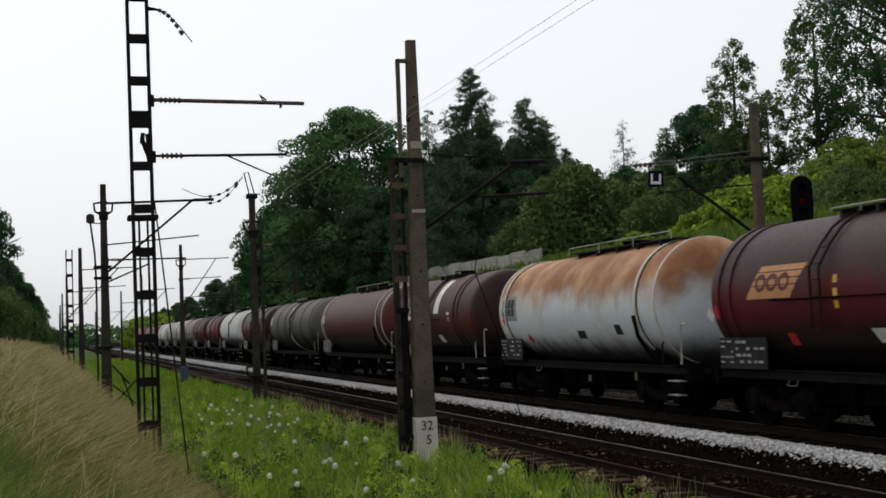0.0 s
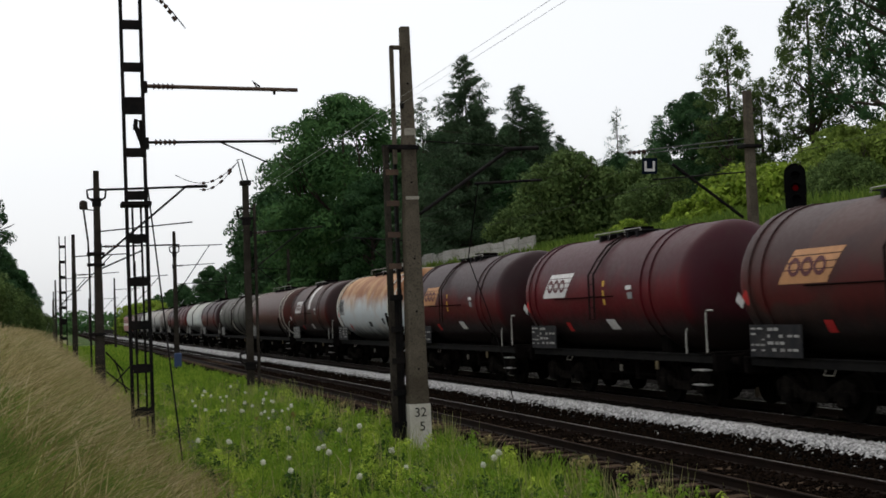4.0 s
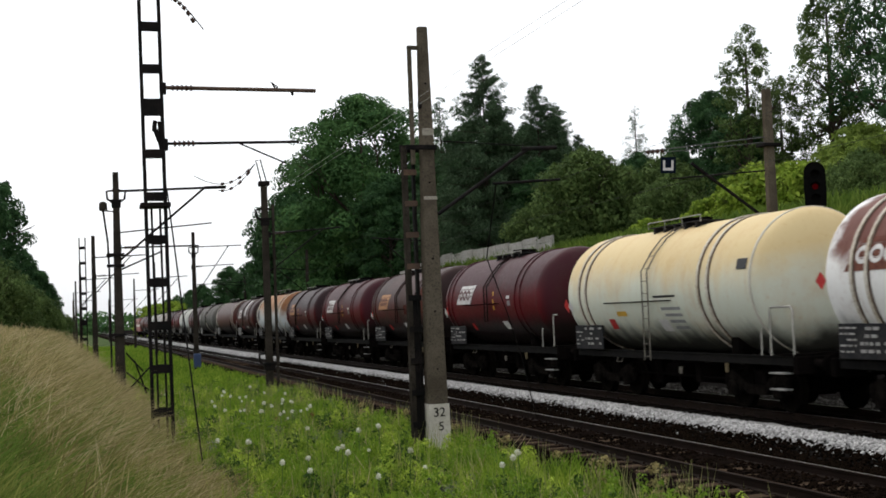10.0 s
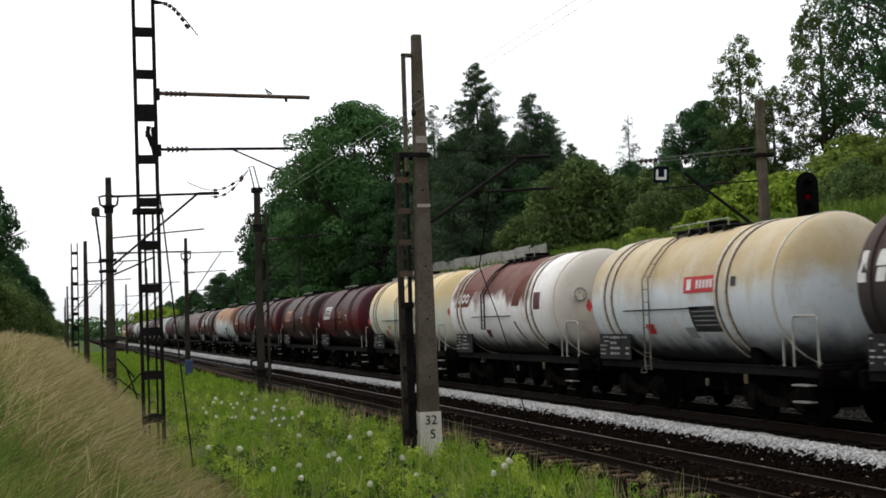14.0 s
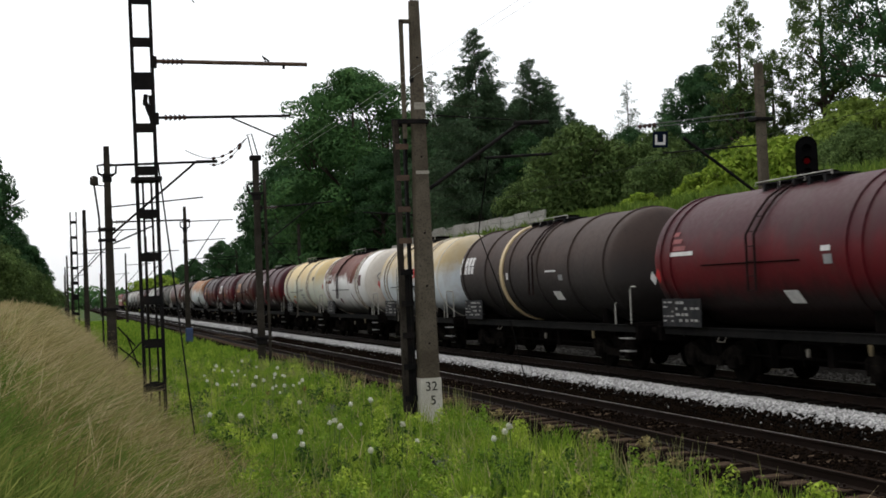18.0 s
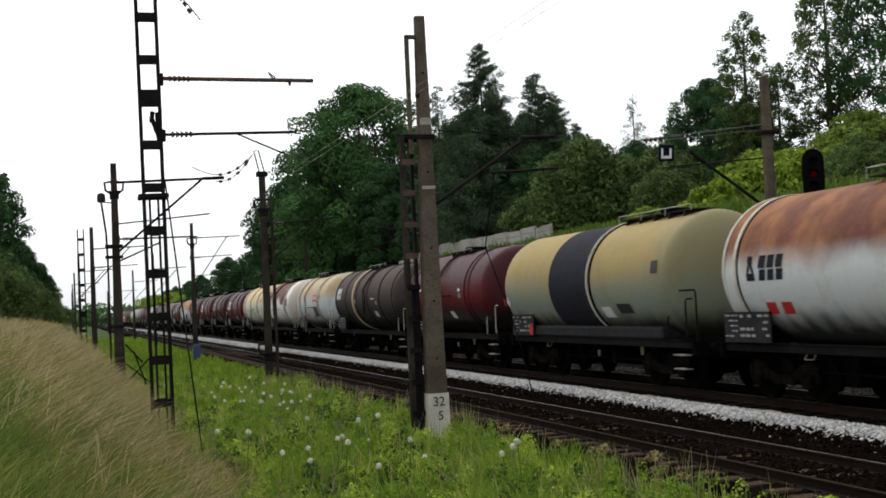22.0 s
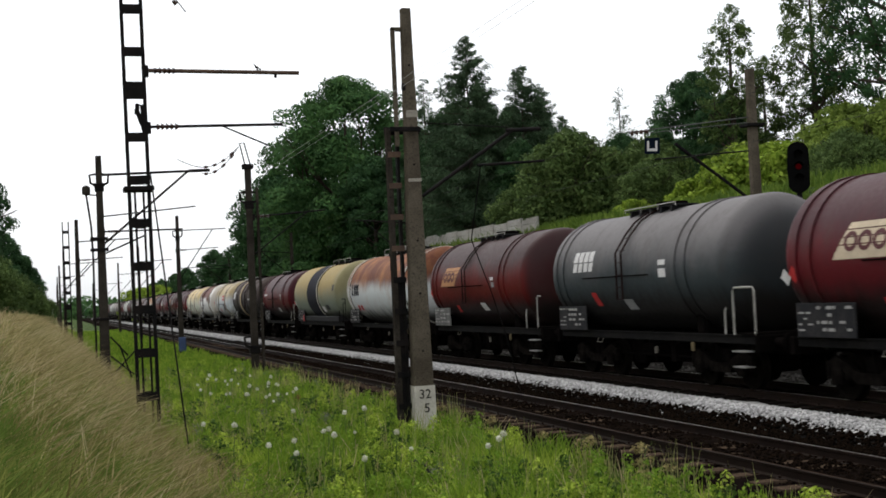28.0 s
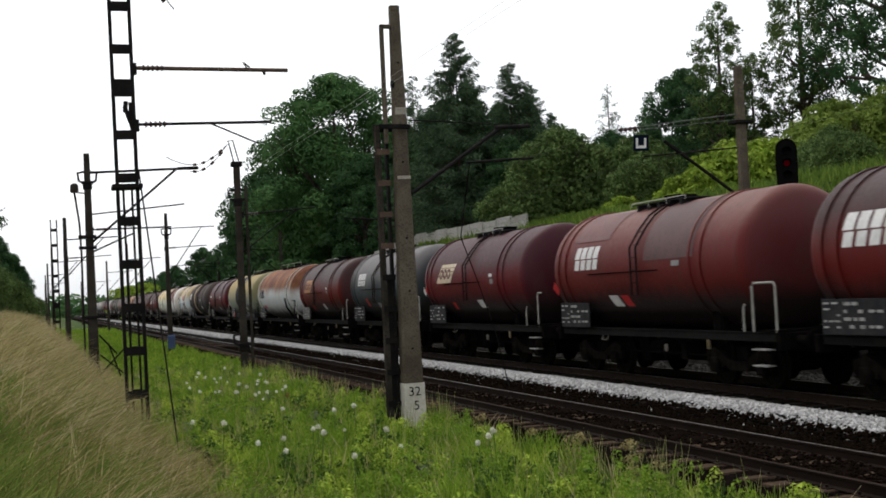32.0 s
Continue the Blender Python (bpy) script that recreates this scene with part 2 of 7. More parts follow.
def raw_mesh(name, verts, faces, mats, smooth=False):
    """A mesh from arrays, for what has very many pieces."""
    me = bpy.data.meshes.new(name)
    verts = np.asarray(verts, dtype=np.float32)
    faces = np.asarray(faces, dtype=np.int32)
    k = faces.shape[1]
    me.vertices.add(len(verts))
    me.vertices.foreach_set("co", verts.ravel())
    me.loops.add(faces.size)
    me.loops.foreach_set("vertex_index", faces.ravel())
    me.polygons.add(len(faces))
    me.polygons.foreach_set("loop_start", np.arange(0, faces.size, k, dtype=np.int32))
    me.polygons.foreach_set("loop_total", np.full(len(faces), k, dtype=np.int32))
    for m in mats if isinstance(mats, (list, tuple)) else [mats]:
        me.materials.append(m)
    me.update(calc_edges=True)
    if smooth:
        me.polygons.foreach_set("use_smooth", [True] * len(faces))
    return me


# ---- ground ----
def smooth01(v):
    v = np.clip(v, 0.0, 1.0)
    return v * v * (3 - 2 * v)


def ground_z(x, y):
    """Height of the ground: bank beside the camera, verge, track bed, bank behind the train."""
    x, y = np.asarray(x, dtype=float), np.asarray(y, dtype=float)
    verge = -0.45 + 0.0 * x
    # bank at the near side: low underfoot, higher ahead, with a steep face to the verge
    tall = (2.0 + 0.5 * smooth01(y / 18)) * (1 - 0.3 * smooth01((y - 50) / 80))
    z = verge + tall * smooth01((2.6 - x) / 4.0) + 0.8 * smooth01((-1.2 - x) / 5.5) * smooth01((y + 10) / 25) * (1 - 0.55 * smooth01((y - 60) / 120))
    # bank behind the far track, falling away ahead
    crest = 5.75 * (1 - 0.8 * smooth01((y - 72) / 45))
    z = z + crest * smooth01((x - 18.2) / 4.2) + 1.2 * smooth01((x - 24.0) / 20.0)
    bump = 0.05 * np.sin(x * 1.7 + 0.6 * y) * np.cos(0.9 * y - x) + 0.04 * np.sin(0.45 * x + 1.3 * y)
    off = smooth01((np.abs(x - 12.4) - 5.4) / 1.2)
    return z + bump * off


def build_ground():
    xs = np.concatenate([[-1500, -600, -250, -120, -60, -30], np.arange(-18, 50.1, 0.6), [56, 64, 80, 120, 250, 600, 1500]])
    ys = np.concatenate([[-1500, -400, -120, -60, -30], np.arange(-15, 60, 0.8), np.arange(60, 140, 3.0), [150, 170, 200, 240, 300, 400, 600, 1000, 2000, 3500]])
    gx, gy = np.meshgrid(xs, ys)
    v = np.stack([gx.ravel(), gy.ravel(), ground_z(gx, gy).ravel()], 1)
    nx, ny = len(xs), len(ys)
    i, j = np.meshgrid(np.arange(nx - 1), np.arange(ny - 1))
    a = (j * nx + i).ravel()
    f = np.stack([a, a + 1, a + nx + 1, a + nx], 1)
    m, nd, ln, bs = nodes_of("grassy_soil")
    vec = coords(nd, ln)
    big, mid, small = noise_of(nd, ln, vec, 0.35), noise_of(nd, ln, vec, 2.2), noise_of(nd, ln, vec, 22.0)
    sep = nd.new("ShaderNodeSeparateXYZ")
    ln.new(vec, sep.inputs[0])
    edge = math_of(nd, ln, "ADD", sep.outputs[0], math_of(nd, ln, "MULTIPLY", math_of(nd, ln, "SUBTRACT", mid, 0.5), 2.5))
    green = mix_rgb(nd, ln, ramp_of(nd, ln, mid, 0.35, 0.65), (0.03, 0.055, 0.012), (0.06, 0.1, 0.02))
    dry = mix_rgb(nd, ln, ramp_of(nd, ln, big, 0.4, 0.6), (0.13, 0.11, 0.045), (0.08, 0.09, 0.026))
    col = mix_rgb(nd, ln, ramp_of(nd, ln, edge, 1.8, 3.4), dry, green)
    col = mix_rgb(nd, ln, ramp_of(nd, ln, small, 0.45, 0.75), col, (0.035, 0.04, 0.014))
    ln.new(col, bs.inputs["Base Color"])
    bs.inputs["Roughness"].default_value = 0.95
    bs.inputs["Specular IOR Level"].default_value = 0.08
    bump_of(nd, ln, bs, small, 1.0, 0.08)
    tagged(new("ground", raw_mesh("ground", v, f, m, True)), "green verge and dry grassy bank along the railway", "ground", kind="structure")


build_ground()


def bed_strip(name, label, prof, y0, y1, step, material, seed, wob=0.03, pale=()):
    """A ballast bed with a cross-section (x, z), swept along y with an uneven surface."""
    rng = np.random.default_rng(seed)
    ys = np.concatenate([np.arange(y0, 90, step), np.arange(90, y1 + 1, step * 8)])
    px, pz = np.array(prof).T
    v = np.zeros((len(ys), len(px), 3))
    v[:, :, 0] = px + rng.normal(0, wob, (len(ys), len(px)))
    v[:, :, 1] = ys[:, None]
    v[:, :, 2] = pz + rng.normal(0, wob * 0.5, (len(ys), len(px)))
    n = len(px)
    i, j = np.meshgrid(np.arange(n - 1), np.arange(len(ys) - 1))
    a = (j * n + i).ravel()
    f = np.stack([a, a + 1, a + n + 1, a + n], 1)
    me = raw_mesh(name, v.reshape(-1, 3), f, material)
    if pale:
        me.polygons.foreach_set("material_index", np.isin(i.ravel(), pale).astype(np.int32))
    return tagged(new(name, me), label, "ballast", kind="structure")


BED_OLD = bed_strip("track_bed_near", "dark brown old ballast bed of the near track", [(X_NEAR - 2.6, -0.62), (X_NEAR - 1.9, -0.3), (X_NEAR - 1.5, -0.22), (X_NEAR - 0.75, -0.185), (X_NEAR - 0.5, -0.165), (X_NEAR + 0.5, -0.165), (X_NEAR + 1.2, -0.165), (X_NEAR + 1.7, -0.22), (X_NEAR + 2.3, -0.42)], -30, 1500, 0.5, M_BALLAST_OLD, 1)
# all but the pale strip is dark, with shade under and behind the train painted in
BED_NEW = bed_strip("track_bed_far", "pale fresh ballast bed of the far track", [(X_NEAR + 1.55, -0.46), (X_NEAR + 2.0, -0.17), (X_NEAR + 2.5, 0.04), (X_NEAR + 3.2, 0.06), (X_FAR - 1.3, 0.0), (X_FAR, 0.02), (X_FAR + 1.4, 0.0), (X_FAR + 1.9, 0.02), (X_FAR + 3.2, 0.05), (X_FAR + 4.0, 0.35), (X_FAR + 4.9, 1.15), (X_FAR + 5.1, 0.9)], -30, 1500, 0.5, [M_BALLAST_NEW, M_BALLAST_PALE], 2, 0.03, (2,))


def build_rail(name, x, z_top, label, head, parent=None):
    bm = bmesh.new()
    prof = [(-0.065, -0.172), (0.065, -0.172), (0.065, -0.160), (0.012, -0.140), (0.009, -0.045), (0.034, -0.032), (0.034, -0.008), (0.016, 0.0), (-0.016, 0.0), (-0.034, -0.008), (-0.034, -0.032), (-0.009, -0.045), (-0.012, -0.140), (-0.065, -0.160)]
    ys = [-40, 0, 30, 60, 120, 400, 1500]
    rings = [[bm.verts.new((px, y, pz)) for px, pz in prof] for y in ys]
    n = len(prof)
    for p, q in zip(rings, rings[1:]):
        for i in range(n):
            f = bm.faces.new((p[i], q[i], q[(i + 1) % n], p[(i + 1) % n]))
            f.material_index = 1 if i == 7 else 0
    bm.faces.new(rings[0])
    bm.faces.new(rings[-1][::-1])
    bmesh.ops.recalc_face_normals(bm, faces=bm.faces[:])
    ob = new(name, mesh_of(bm, name, [M_RAIL, head]))
    ob.location = (x, 0, z_top)
    return tagged(ob, label, "rail", "rails of the two tracks", "structure")


build_rail("rail", X_NEAR - 0.75, 0, "rusty brown rail of the near track", M_RAIL_DULL)
build_rail("rail", X_NEAR + 0.75, 0, "rusty rail with a shiny worn head", M_RAIL_TOP)
build_rail("rail", X_FAR - 0.75, Z_FAR, "rusty rail under the tank train", M_RAIL_TOP)
build_rail("rail", X_FAR + 0.75, Z_FAR, "rusty rail under the tank train", M_RAIL_TOP)
# ---- loose stones of the ballast ----
def stones(name, label, n, xr, yr, zf, size, material, seed):
    rng = np.random.default_rng(seed)
    x, y = rng.uniform(*xr, n), yr[0] + (yr[1] - yr[0]) * rng.uniform(0, 1, n) ** 1.5
    s = rng.uniform(*size, n)
    base = np.array([(1, 0, 0), (-1, 0, 0), (0, 1, 0), (0, -1, 0), (0, 0, 0.75), (0, 0, -0.75)])
    tri = np.array([(0, 2, 4), (2, 1, 4), (1, 3, 4), (3, 0, 4), (2, 0, 5), (1, 2, 5), (3, 1, 5), (0, 3, 5)])
    a = rng.uniform(0, 6.28, n)
    v = base[None] * s[:, None, None] * rng.uniform(0.65, 1.3, (n, 6, 1))
    v = v + v[:, :, [2, 0, 1]] * rng.uniform(-0.5, 0.5, (n, 1, 3))
    c, q = np.cos(a)[:, None], np.sin(a)[:, None]
    v[:, :, 0], v[:, :, 1] = v[:, :, 0] * c - v[:, :, 1] * q, v[:, :, 0] * q + v[:, :, 1] * c
    v += np.stack([x, y, zf(x) + 0.2 * s], 1)[:, None, :]
    f = tri[None] + 6 * np.arange(n)[:, None, None]
    tagged(new(name, raw_mesh(name, v.reshape(-1, 3), f.reshape(-1, 3), material)), label, "ballast", kind="stuff")


def prof_z(prof):
    px, pz = np.array(prof).T
    return lambda x: np.interp(x, px, pz)


NEW_PROF = [(X_NEAR + 1.55, -0.46), (X_NEAR + 1.95, -0.2), (X_NEAR + 2.5, 0.04), (X_NEAR + 2.9, 0.06), (X_FAR - 1.4, 0.0), (X_FAR + 1.9, 0.0), (X_FAR + 2.9, -0.62)]
OLD_PROF = [(X_NEAR - 2.6, -0.62), (X_NEAR - 1.9, -0.3), (X_NEAR - 1.5, -0.24), (X_NEAR - 0.8, -0.2), (X_NEAR - 0.5, -0.165), (X_NEAR + 1.2, -0.165), (X_NEAR + 1.7, -0.2), (X_NEAR + 2.3, -0.42)]
stones("pale_ballast", "pale fresh crushed stone between the tracks", 40000, (X_NEAR + 2.28, X_NEAR + 3.42), (10, 95), prof_z(NEW_PROF), (0.025, 0.06), M_STONE_NEW, 3)
stones("pale_ballast_distant", "pale fresh stone between the tracks far ahead", 9000, (X_NEAR + 2.2, X_NEAR + 3.4), (90, 260), prof_z(NEW_PROF), (0.06, 0.12), M_STONE_NEW, 13)
stones("pale_ballast_scatter", "scattered pale stones on the old ballast", 900, (X_NEAR + 1.7, X_NEAR + 2.3), (10, 80), prof_z(NEW_PROF), (0.02, 0.05), M_STONE_NEW, 9)
stones("pale_ballast_beyond", "pale crushed stone beyond the tank train", 9000, (X_FAR + 1.6, X_FAR + 3.4), (10, 80), prof_z(NEW_PROF[:-2] + [(X_FAR + 1.9, 0.02), (X_FAR + 3.4, 0.05)]), (0.03, 0.06), M_STONE_GREY, 10)
# dark stones here paint in the shade below the wagons
stones("sooty_ballast", "crushed stone under the tank train, darkened for shade", 14000, (X_NEAR + 3.35, X_FAR + 1.6), (10, 80), prof_z(NEW_PROF), (0.025, 0.06), M_STONE_OLD, 5)
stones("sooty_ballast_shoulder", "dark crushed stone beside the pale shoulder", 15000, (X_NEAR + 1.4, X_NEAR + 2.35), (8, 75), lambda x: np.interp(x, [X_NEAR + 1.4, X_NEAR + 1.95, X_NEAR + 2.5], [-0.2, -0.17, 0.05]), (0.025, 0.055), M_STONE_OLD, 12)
stones("brown_ballast", "old brown crushed stone of the near track", 30000, (X_NEAR - 2.3, X_NEAR + 2.15), (8, 75), prof_z(OLD_PROF), (0.02, 0.05), M_STONE_OLD, 4)
# ---- the tank train ----
def tank_paint(name, low, high=None, split=(2.6, 3.4), rag=0.5, streak=(0.05, 0.035, 0.028), streaks=0.35, rough=0.42, patch=None, grime_shade=0.94, span=None, rear=None, mottle=None, belly=2.42, rear_at=(-4.3, -4.5)):
    """Tank paint: a lower and an upper, weathered colour with a ragged border, run-down streaks, a belly with dirt and
    painted-in shade.
    """
    m, nd, ln, bs = nodes_of(name)
    v = coords(nd, ln)
    vs = coords(nd, ln, (0.3, 1.7, 0.3))
    big, fine, run = noise_of(nd, ln, v, 0.9, 4), noise_of(nd, ln, v, 9.0, 6), noise_of(nd, ln, vs, 1.7, 6, 0.65)
    sep = nd.new("ShaderNodeSeparateXYZ")
    ln.new(v, sep.inputs[0])
    z = math_of(nd, ln, "ADD", sep.outputs[2], math_of(nd, ln, "MULTIPLY", math_of(nd, ln, "SUBTRACT", math_of(nd, ln, "ADD", math_of(nd, ln, "MULTIPLY", run, 0.13), math_of(nd, ln, "MULTIPLY", big, 0.87)), 0.5), rag * 4))
    top = high or tuple(0.72 * c for c in low)
    if mottle:
        top = mix_rgb(nd, ln, ramp_of(nd, ln, noise_of(nd, ln, coords(nd, ln, (0.6, 0.75, 0.6)), 0.7, 4), 0.42, 0.68), top, mottle)
    col = mix_rgb(nd, ln, ramp_of(nd, ln, z, split[0], split[1]), low, top)
    if span:
        yy = math_of(nd, ln, "ADD", sep.outputs[1], math_of(nd, ln, "MULTIPLY", math_of(nd, ln, "SUBTRACT", big, 0.5), 1.6))
        inside = math_of(nd, ln, "MULTIPLY", ramp_of(nd, ln, yy, span[0] - 0.2, span[0] + 0.2), ramp_of(nd, ln, yy, span[1] + 0.2, span[1] - 0.2))
        col = mix_rgb(nd, ln, inside, low, col)
    if patch:
        col = mix_rgb(nd, ln, ramp_of(nd, ln, noise_of(nd, ln, coords(nd, ln, (1, 1, 1)), 0.55, 2, 0.3), 0.52, 0.56), col, patch)
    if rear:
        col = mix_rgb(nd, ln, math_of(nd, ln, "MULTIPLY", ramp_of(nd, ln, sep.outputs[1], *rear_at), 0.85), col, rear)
    col = mix_rgb(nd, ln, math_of(nd, ln, "MULTIPLY", ramp_of(nd, ln, run, 0.5, 0.78), streaks), col, streak)
    col = mix_rgb(nd, ln, math_of(nd, ln, "MULTIPLY", ramp_of(nd, ln, fine, 0.55, 0.8), 0.35), col, streak)
    soil = math_of(nd, ln, "MULTIPLY", ramp_of(nd, ln, noise_of(nd, ln, coords(nd, ln, (1, 0.8, 0.7)), 1.1, 6, 0.7), 0.47, 0.75), 0.4)
    col = mix_rgb(nd, ln, soil, col, streak)
    # belly goes near black: dirt plus the tank's own shade, painted in by height
    dirt_shade_z = math_of(nd, ln, "ADD", sep.outputs[2], math_of(nd, ln, "MULTIPLY", math_of(nd, ln, "SUBTRACT", math_of(nd, ln, "ADD", math_of(nd, ln, "MULTIPLY", run, 0.4), math_of(nd, ln, "MULTIPLY", big, 0.6)), 0.5), 1.3))
    col = mix_rgb(nd, ln, math_of(nd, ln, "MULTIPLY", ramp_of(nd, ln, dirt_shade_z, belly, belly - 0.7), grime_shade), col, (0.012, 0.01, 0.009))
    ln.new(col, bs.inputs["Base Color"])
    r = nd.new("ShaderNodeMapRange")
    r.inputs["To Min"].default_value, r.inputs["To Max"].default_value = rough - 0.1, rough + 0.25
    ln.new(fine, r.inputs["Value"])
    ln.new(r.outputs[0], bs.inputs["Roughness"])
    bs.inputs["Specular IOR Level"].default_value = 0.14
    bump_of(nd, ln, bs, fine, 0.12, 0.01)
    return m


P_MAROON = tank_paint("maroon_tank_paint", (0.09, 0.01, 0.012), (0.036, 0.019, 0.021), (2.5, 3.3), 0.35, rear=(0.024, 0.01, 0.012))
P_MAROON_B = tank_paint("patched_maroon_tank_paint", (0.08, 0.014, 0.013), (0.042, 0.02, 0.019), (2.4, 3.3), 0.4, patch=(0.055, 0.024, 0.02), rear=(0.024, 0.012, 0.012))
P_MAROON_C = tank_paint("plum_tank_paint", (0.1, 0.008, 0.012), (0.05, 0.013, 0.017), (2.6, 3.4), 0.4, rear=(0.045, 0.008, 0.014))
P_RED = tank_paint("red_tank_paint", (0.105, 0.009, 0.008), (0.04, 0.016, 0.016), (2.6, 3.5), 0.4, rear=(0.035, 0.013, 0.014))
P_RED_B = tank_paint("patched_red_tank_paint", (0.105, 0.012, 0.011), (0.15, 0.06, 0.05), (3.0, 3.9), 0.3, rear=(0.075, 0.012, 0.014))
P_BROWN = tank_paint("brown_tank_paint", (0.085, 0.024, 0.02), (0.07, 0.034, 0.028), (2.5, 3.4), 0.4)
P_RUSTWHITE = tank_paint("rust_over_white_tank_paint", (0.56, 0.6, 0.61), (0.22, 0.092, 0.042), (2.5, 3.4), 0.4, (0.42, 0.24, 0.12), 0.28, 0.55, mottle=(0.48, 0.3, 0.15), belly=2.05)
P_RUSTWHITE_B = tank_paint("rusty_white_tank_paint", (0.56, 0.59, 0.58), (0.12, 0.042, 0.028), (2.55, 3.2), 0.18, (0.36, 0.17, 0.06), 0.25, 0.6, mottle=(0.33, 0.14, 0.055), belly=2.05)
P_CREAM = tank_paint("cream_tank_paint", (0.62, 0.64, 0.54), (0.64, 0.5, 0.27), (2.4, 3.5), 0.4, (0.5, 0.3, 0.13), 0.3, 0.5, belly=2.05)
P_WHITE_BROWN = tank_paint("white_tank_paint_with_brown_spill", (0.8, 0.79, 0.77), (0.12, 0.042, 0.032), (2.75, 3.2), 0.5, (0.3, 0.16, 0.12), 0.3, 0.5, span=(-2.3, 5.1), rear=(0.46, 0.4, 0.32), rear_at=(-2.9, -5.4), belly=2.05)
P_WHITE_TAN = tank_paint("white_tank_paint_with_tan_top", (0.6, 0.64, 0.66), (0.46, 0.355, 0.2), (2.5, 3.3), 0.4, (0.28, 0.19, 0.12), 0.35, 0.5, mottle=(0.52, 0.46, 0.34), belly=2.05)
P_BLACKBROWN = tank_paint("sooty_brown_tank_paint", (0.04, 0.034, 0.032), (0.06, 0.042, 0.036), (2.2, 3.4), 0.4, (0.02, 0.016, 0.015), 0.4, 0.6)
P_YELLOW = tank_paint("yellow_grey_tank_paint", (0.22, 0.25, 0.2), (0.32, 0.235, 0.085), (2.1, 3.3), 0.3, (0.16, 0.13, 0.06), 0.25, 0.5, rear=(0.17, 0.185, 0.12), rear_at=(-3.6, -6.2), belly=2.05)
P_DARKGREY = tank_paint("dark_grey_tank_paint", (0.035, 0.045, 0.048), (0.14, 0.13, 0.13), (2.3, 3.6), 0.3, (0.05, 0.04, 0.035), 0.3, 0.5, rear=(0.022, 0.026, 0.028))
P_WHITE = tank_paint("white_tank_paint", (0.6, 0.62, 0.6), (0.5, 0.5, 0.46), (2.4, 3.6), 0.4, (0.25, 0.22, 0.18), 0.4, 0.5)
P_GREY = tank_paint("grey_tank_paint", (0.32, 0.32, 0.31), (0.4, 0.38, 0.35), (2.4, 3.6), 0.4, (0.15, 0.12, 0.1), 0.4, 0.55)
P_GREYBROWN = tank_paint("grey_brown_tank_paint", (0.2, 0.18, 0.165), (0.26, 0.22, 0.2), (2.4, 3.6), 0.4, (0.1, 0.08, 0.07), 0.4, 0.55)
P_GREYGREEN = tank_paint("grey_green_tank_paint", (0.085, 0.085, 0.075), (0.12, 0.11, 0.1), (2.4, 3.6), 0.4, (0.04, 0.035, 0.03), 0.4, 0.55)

I_WHITE = plain("white_marking", (0.7, 0.68, 0.66), 0.6)
I_CREAM = plain("cream_marking", (0.62, 0.5, 0.35), 0.6)
I_ORANGE = plain("faded_orange_marking", (0.5, 0.24, 0.1), 0.6)
I_YELLOW = plain("yellow_marking", (0.65, 0.38, 0.05), 0.6)
I_RED = plain("red_marking", (0.5, 0.02, 0.02), 0.6)
I_BLACK = plain("black_marking", (0.015, 0.015, 0.018), 0.6)
I_GREY = plain("grey_marking", (0.3, 0.3, 0.3), 0.7)
I_DARKMAROON = plain("dark_maroon_marking", (0.1, 0.02, 0.022), 0.6)
I_REPAIR = plain("brown_repair_paint", (0.1, 0.035, 0.024), 0.8)
I_REPAIR_DARK = plain("red_brown_repair_paint", (0.085, 0.024, 0.018), 0.8)
I_OLD_PAINT = worn("faded_plum_repair_paint", (0.06, 0.02, 0.02), (0.08, 0.03, 0.028), 0.6, 0, 1.2, 9.0, 0.1, 0.004, (0.045, 0.018, 0.018))
I_OLD_PAINT_B = worn("faded_brown_repair_paint", (0.1, 0.032, 0.028), (0.13, 0.046, 0.04), 0.6, 0, 1.2, 9.0, 0.1, 0.004, (0.08, 0.026, 0.024))
I_SPILL = worn("brown_spill", (0.12, 0.045, 0.035), (0.17, 0.07, 0.05), 0.7, 0, 1.5, 12.0, 0.2, 0.004)
I_NAVY = plain("dark_slate_band_paint", (0.024, 0.024, 0.032), 0.7)
M_HANDRAIL = worn("pale_handrail", (0.42, 0.4, 0.36), (0.28, 0.27, 0.24), 0.6, 0.2, 4.0, 40.0, 0.1, 0.002)
M_SILL = worn("grey_sill_paint", (0.007, 0.007, 0.007), (0.013, 0.012, 0.011), 0.8, 0, 2.0, 25.0, 0.3, 0.004, (0.005, 0.0045, 0.004))
M_STEP = worn("pale_step_plate", (0.32, 0.31, 0.3), (0.2, 0.19, 0.18), 0.7, 0.2, 4.0, 40.0, 0.2, 0.003)
M_WRITING = worn("faded_white_lettering", (0.36, 0.35, 0.33), (0.24, 0.23, 0.22), 0.8, 0, 4.0, 40.0, 0.1, 0.002)
M_BOARD = worn("dark_data_board", (0.022, 0.022, 0.024), (0.035, 0.033, 0.033), 0.7, 0, 4.0, 40.0, 0.1, 0.002)
M_BOARD_PALE = worn("pale_data_board", (0.15, 0.15, 0.14), (0.09, 0.088, 0.085), 0.7, 0, 4.0, 40.0, 0.1, 0.002)

M_BRASS = worn("dull_brass", (0.16, 0.125, 0.07), (0.1, 0.08, 0.05), 0.7, 0.2, 4.0, 40.0, 0.2, 0.003)
M_RAILS = worn("dark_maroon_ladder", (0.016, 0.009, 0.009), (0.026, 0.014, 0.013), 0.8, 0, 4.0, 40.0, 0.1, 0.002)
M_LADDER = worn("grey_ladder_paint", (0.2, 0.18, 0.15), (0.12, 0.11, 0.095), 0.7, 0.2, 4.0, 40.0, 0.1, 0.002)
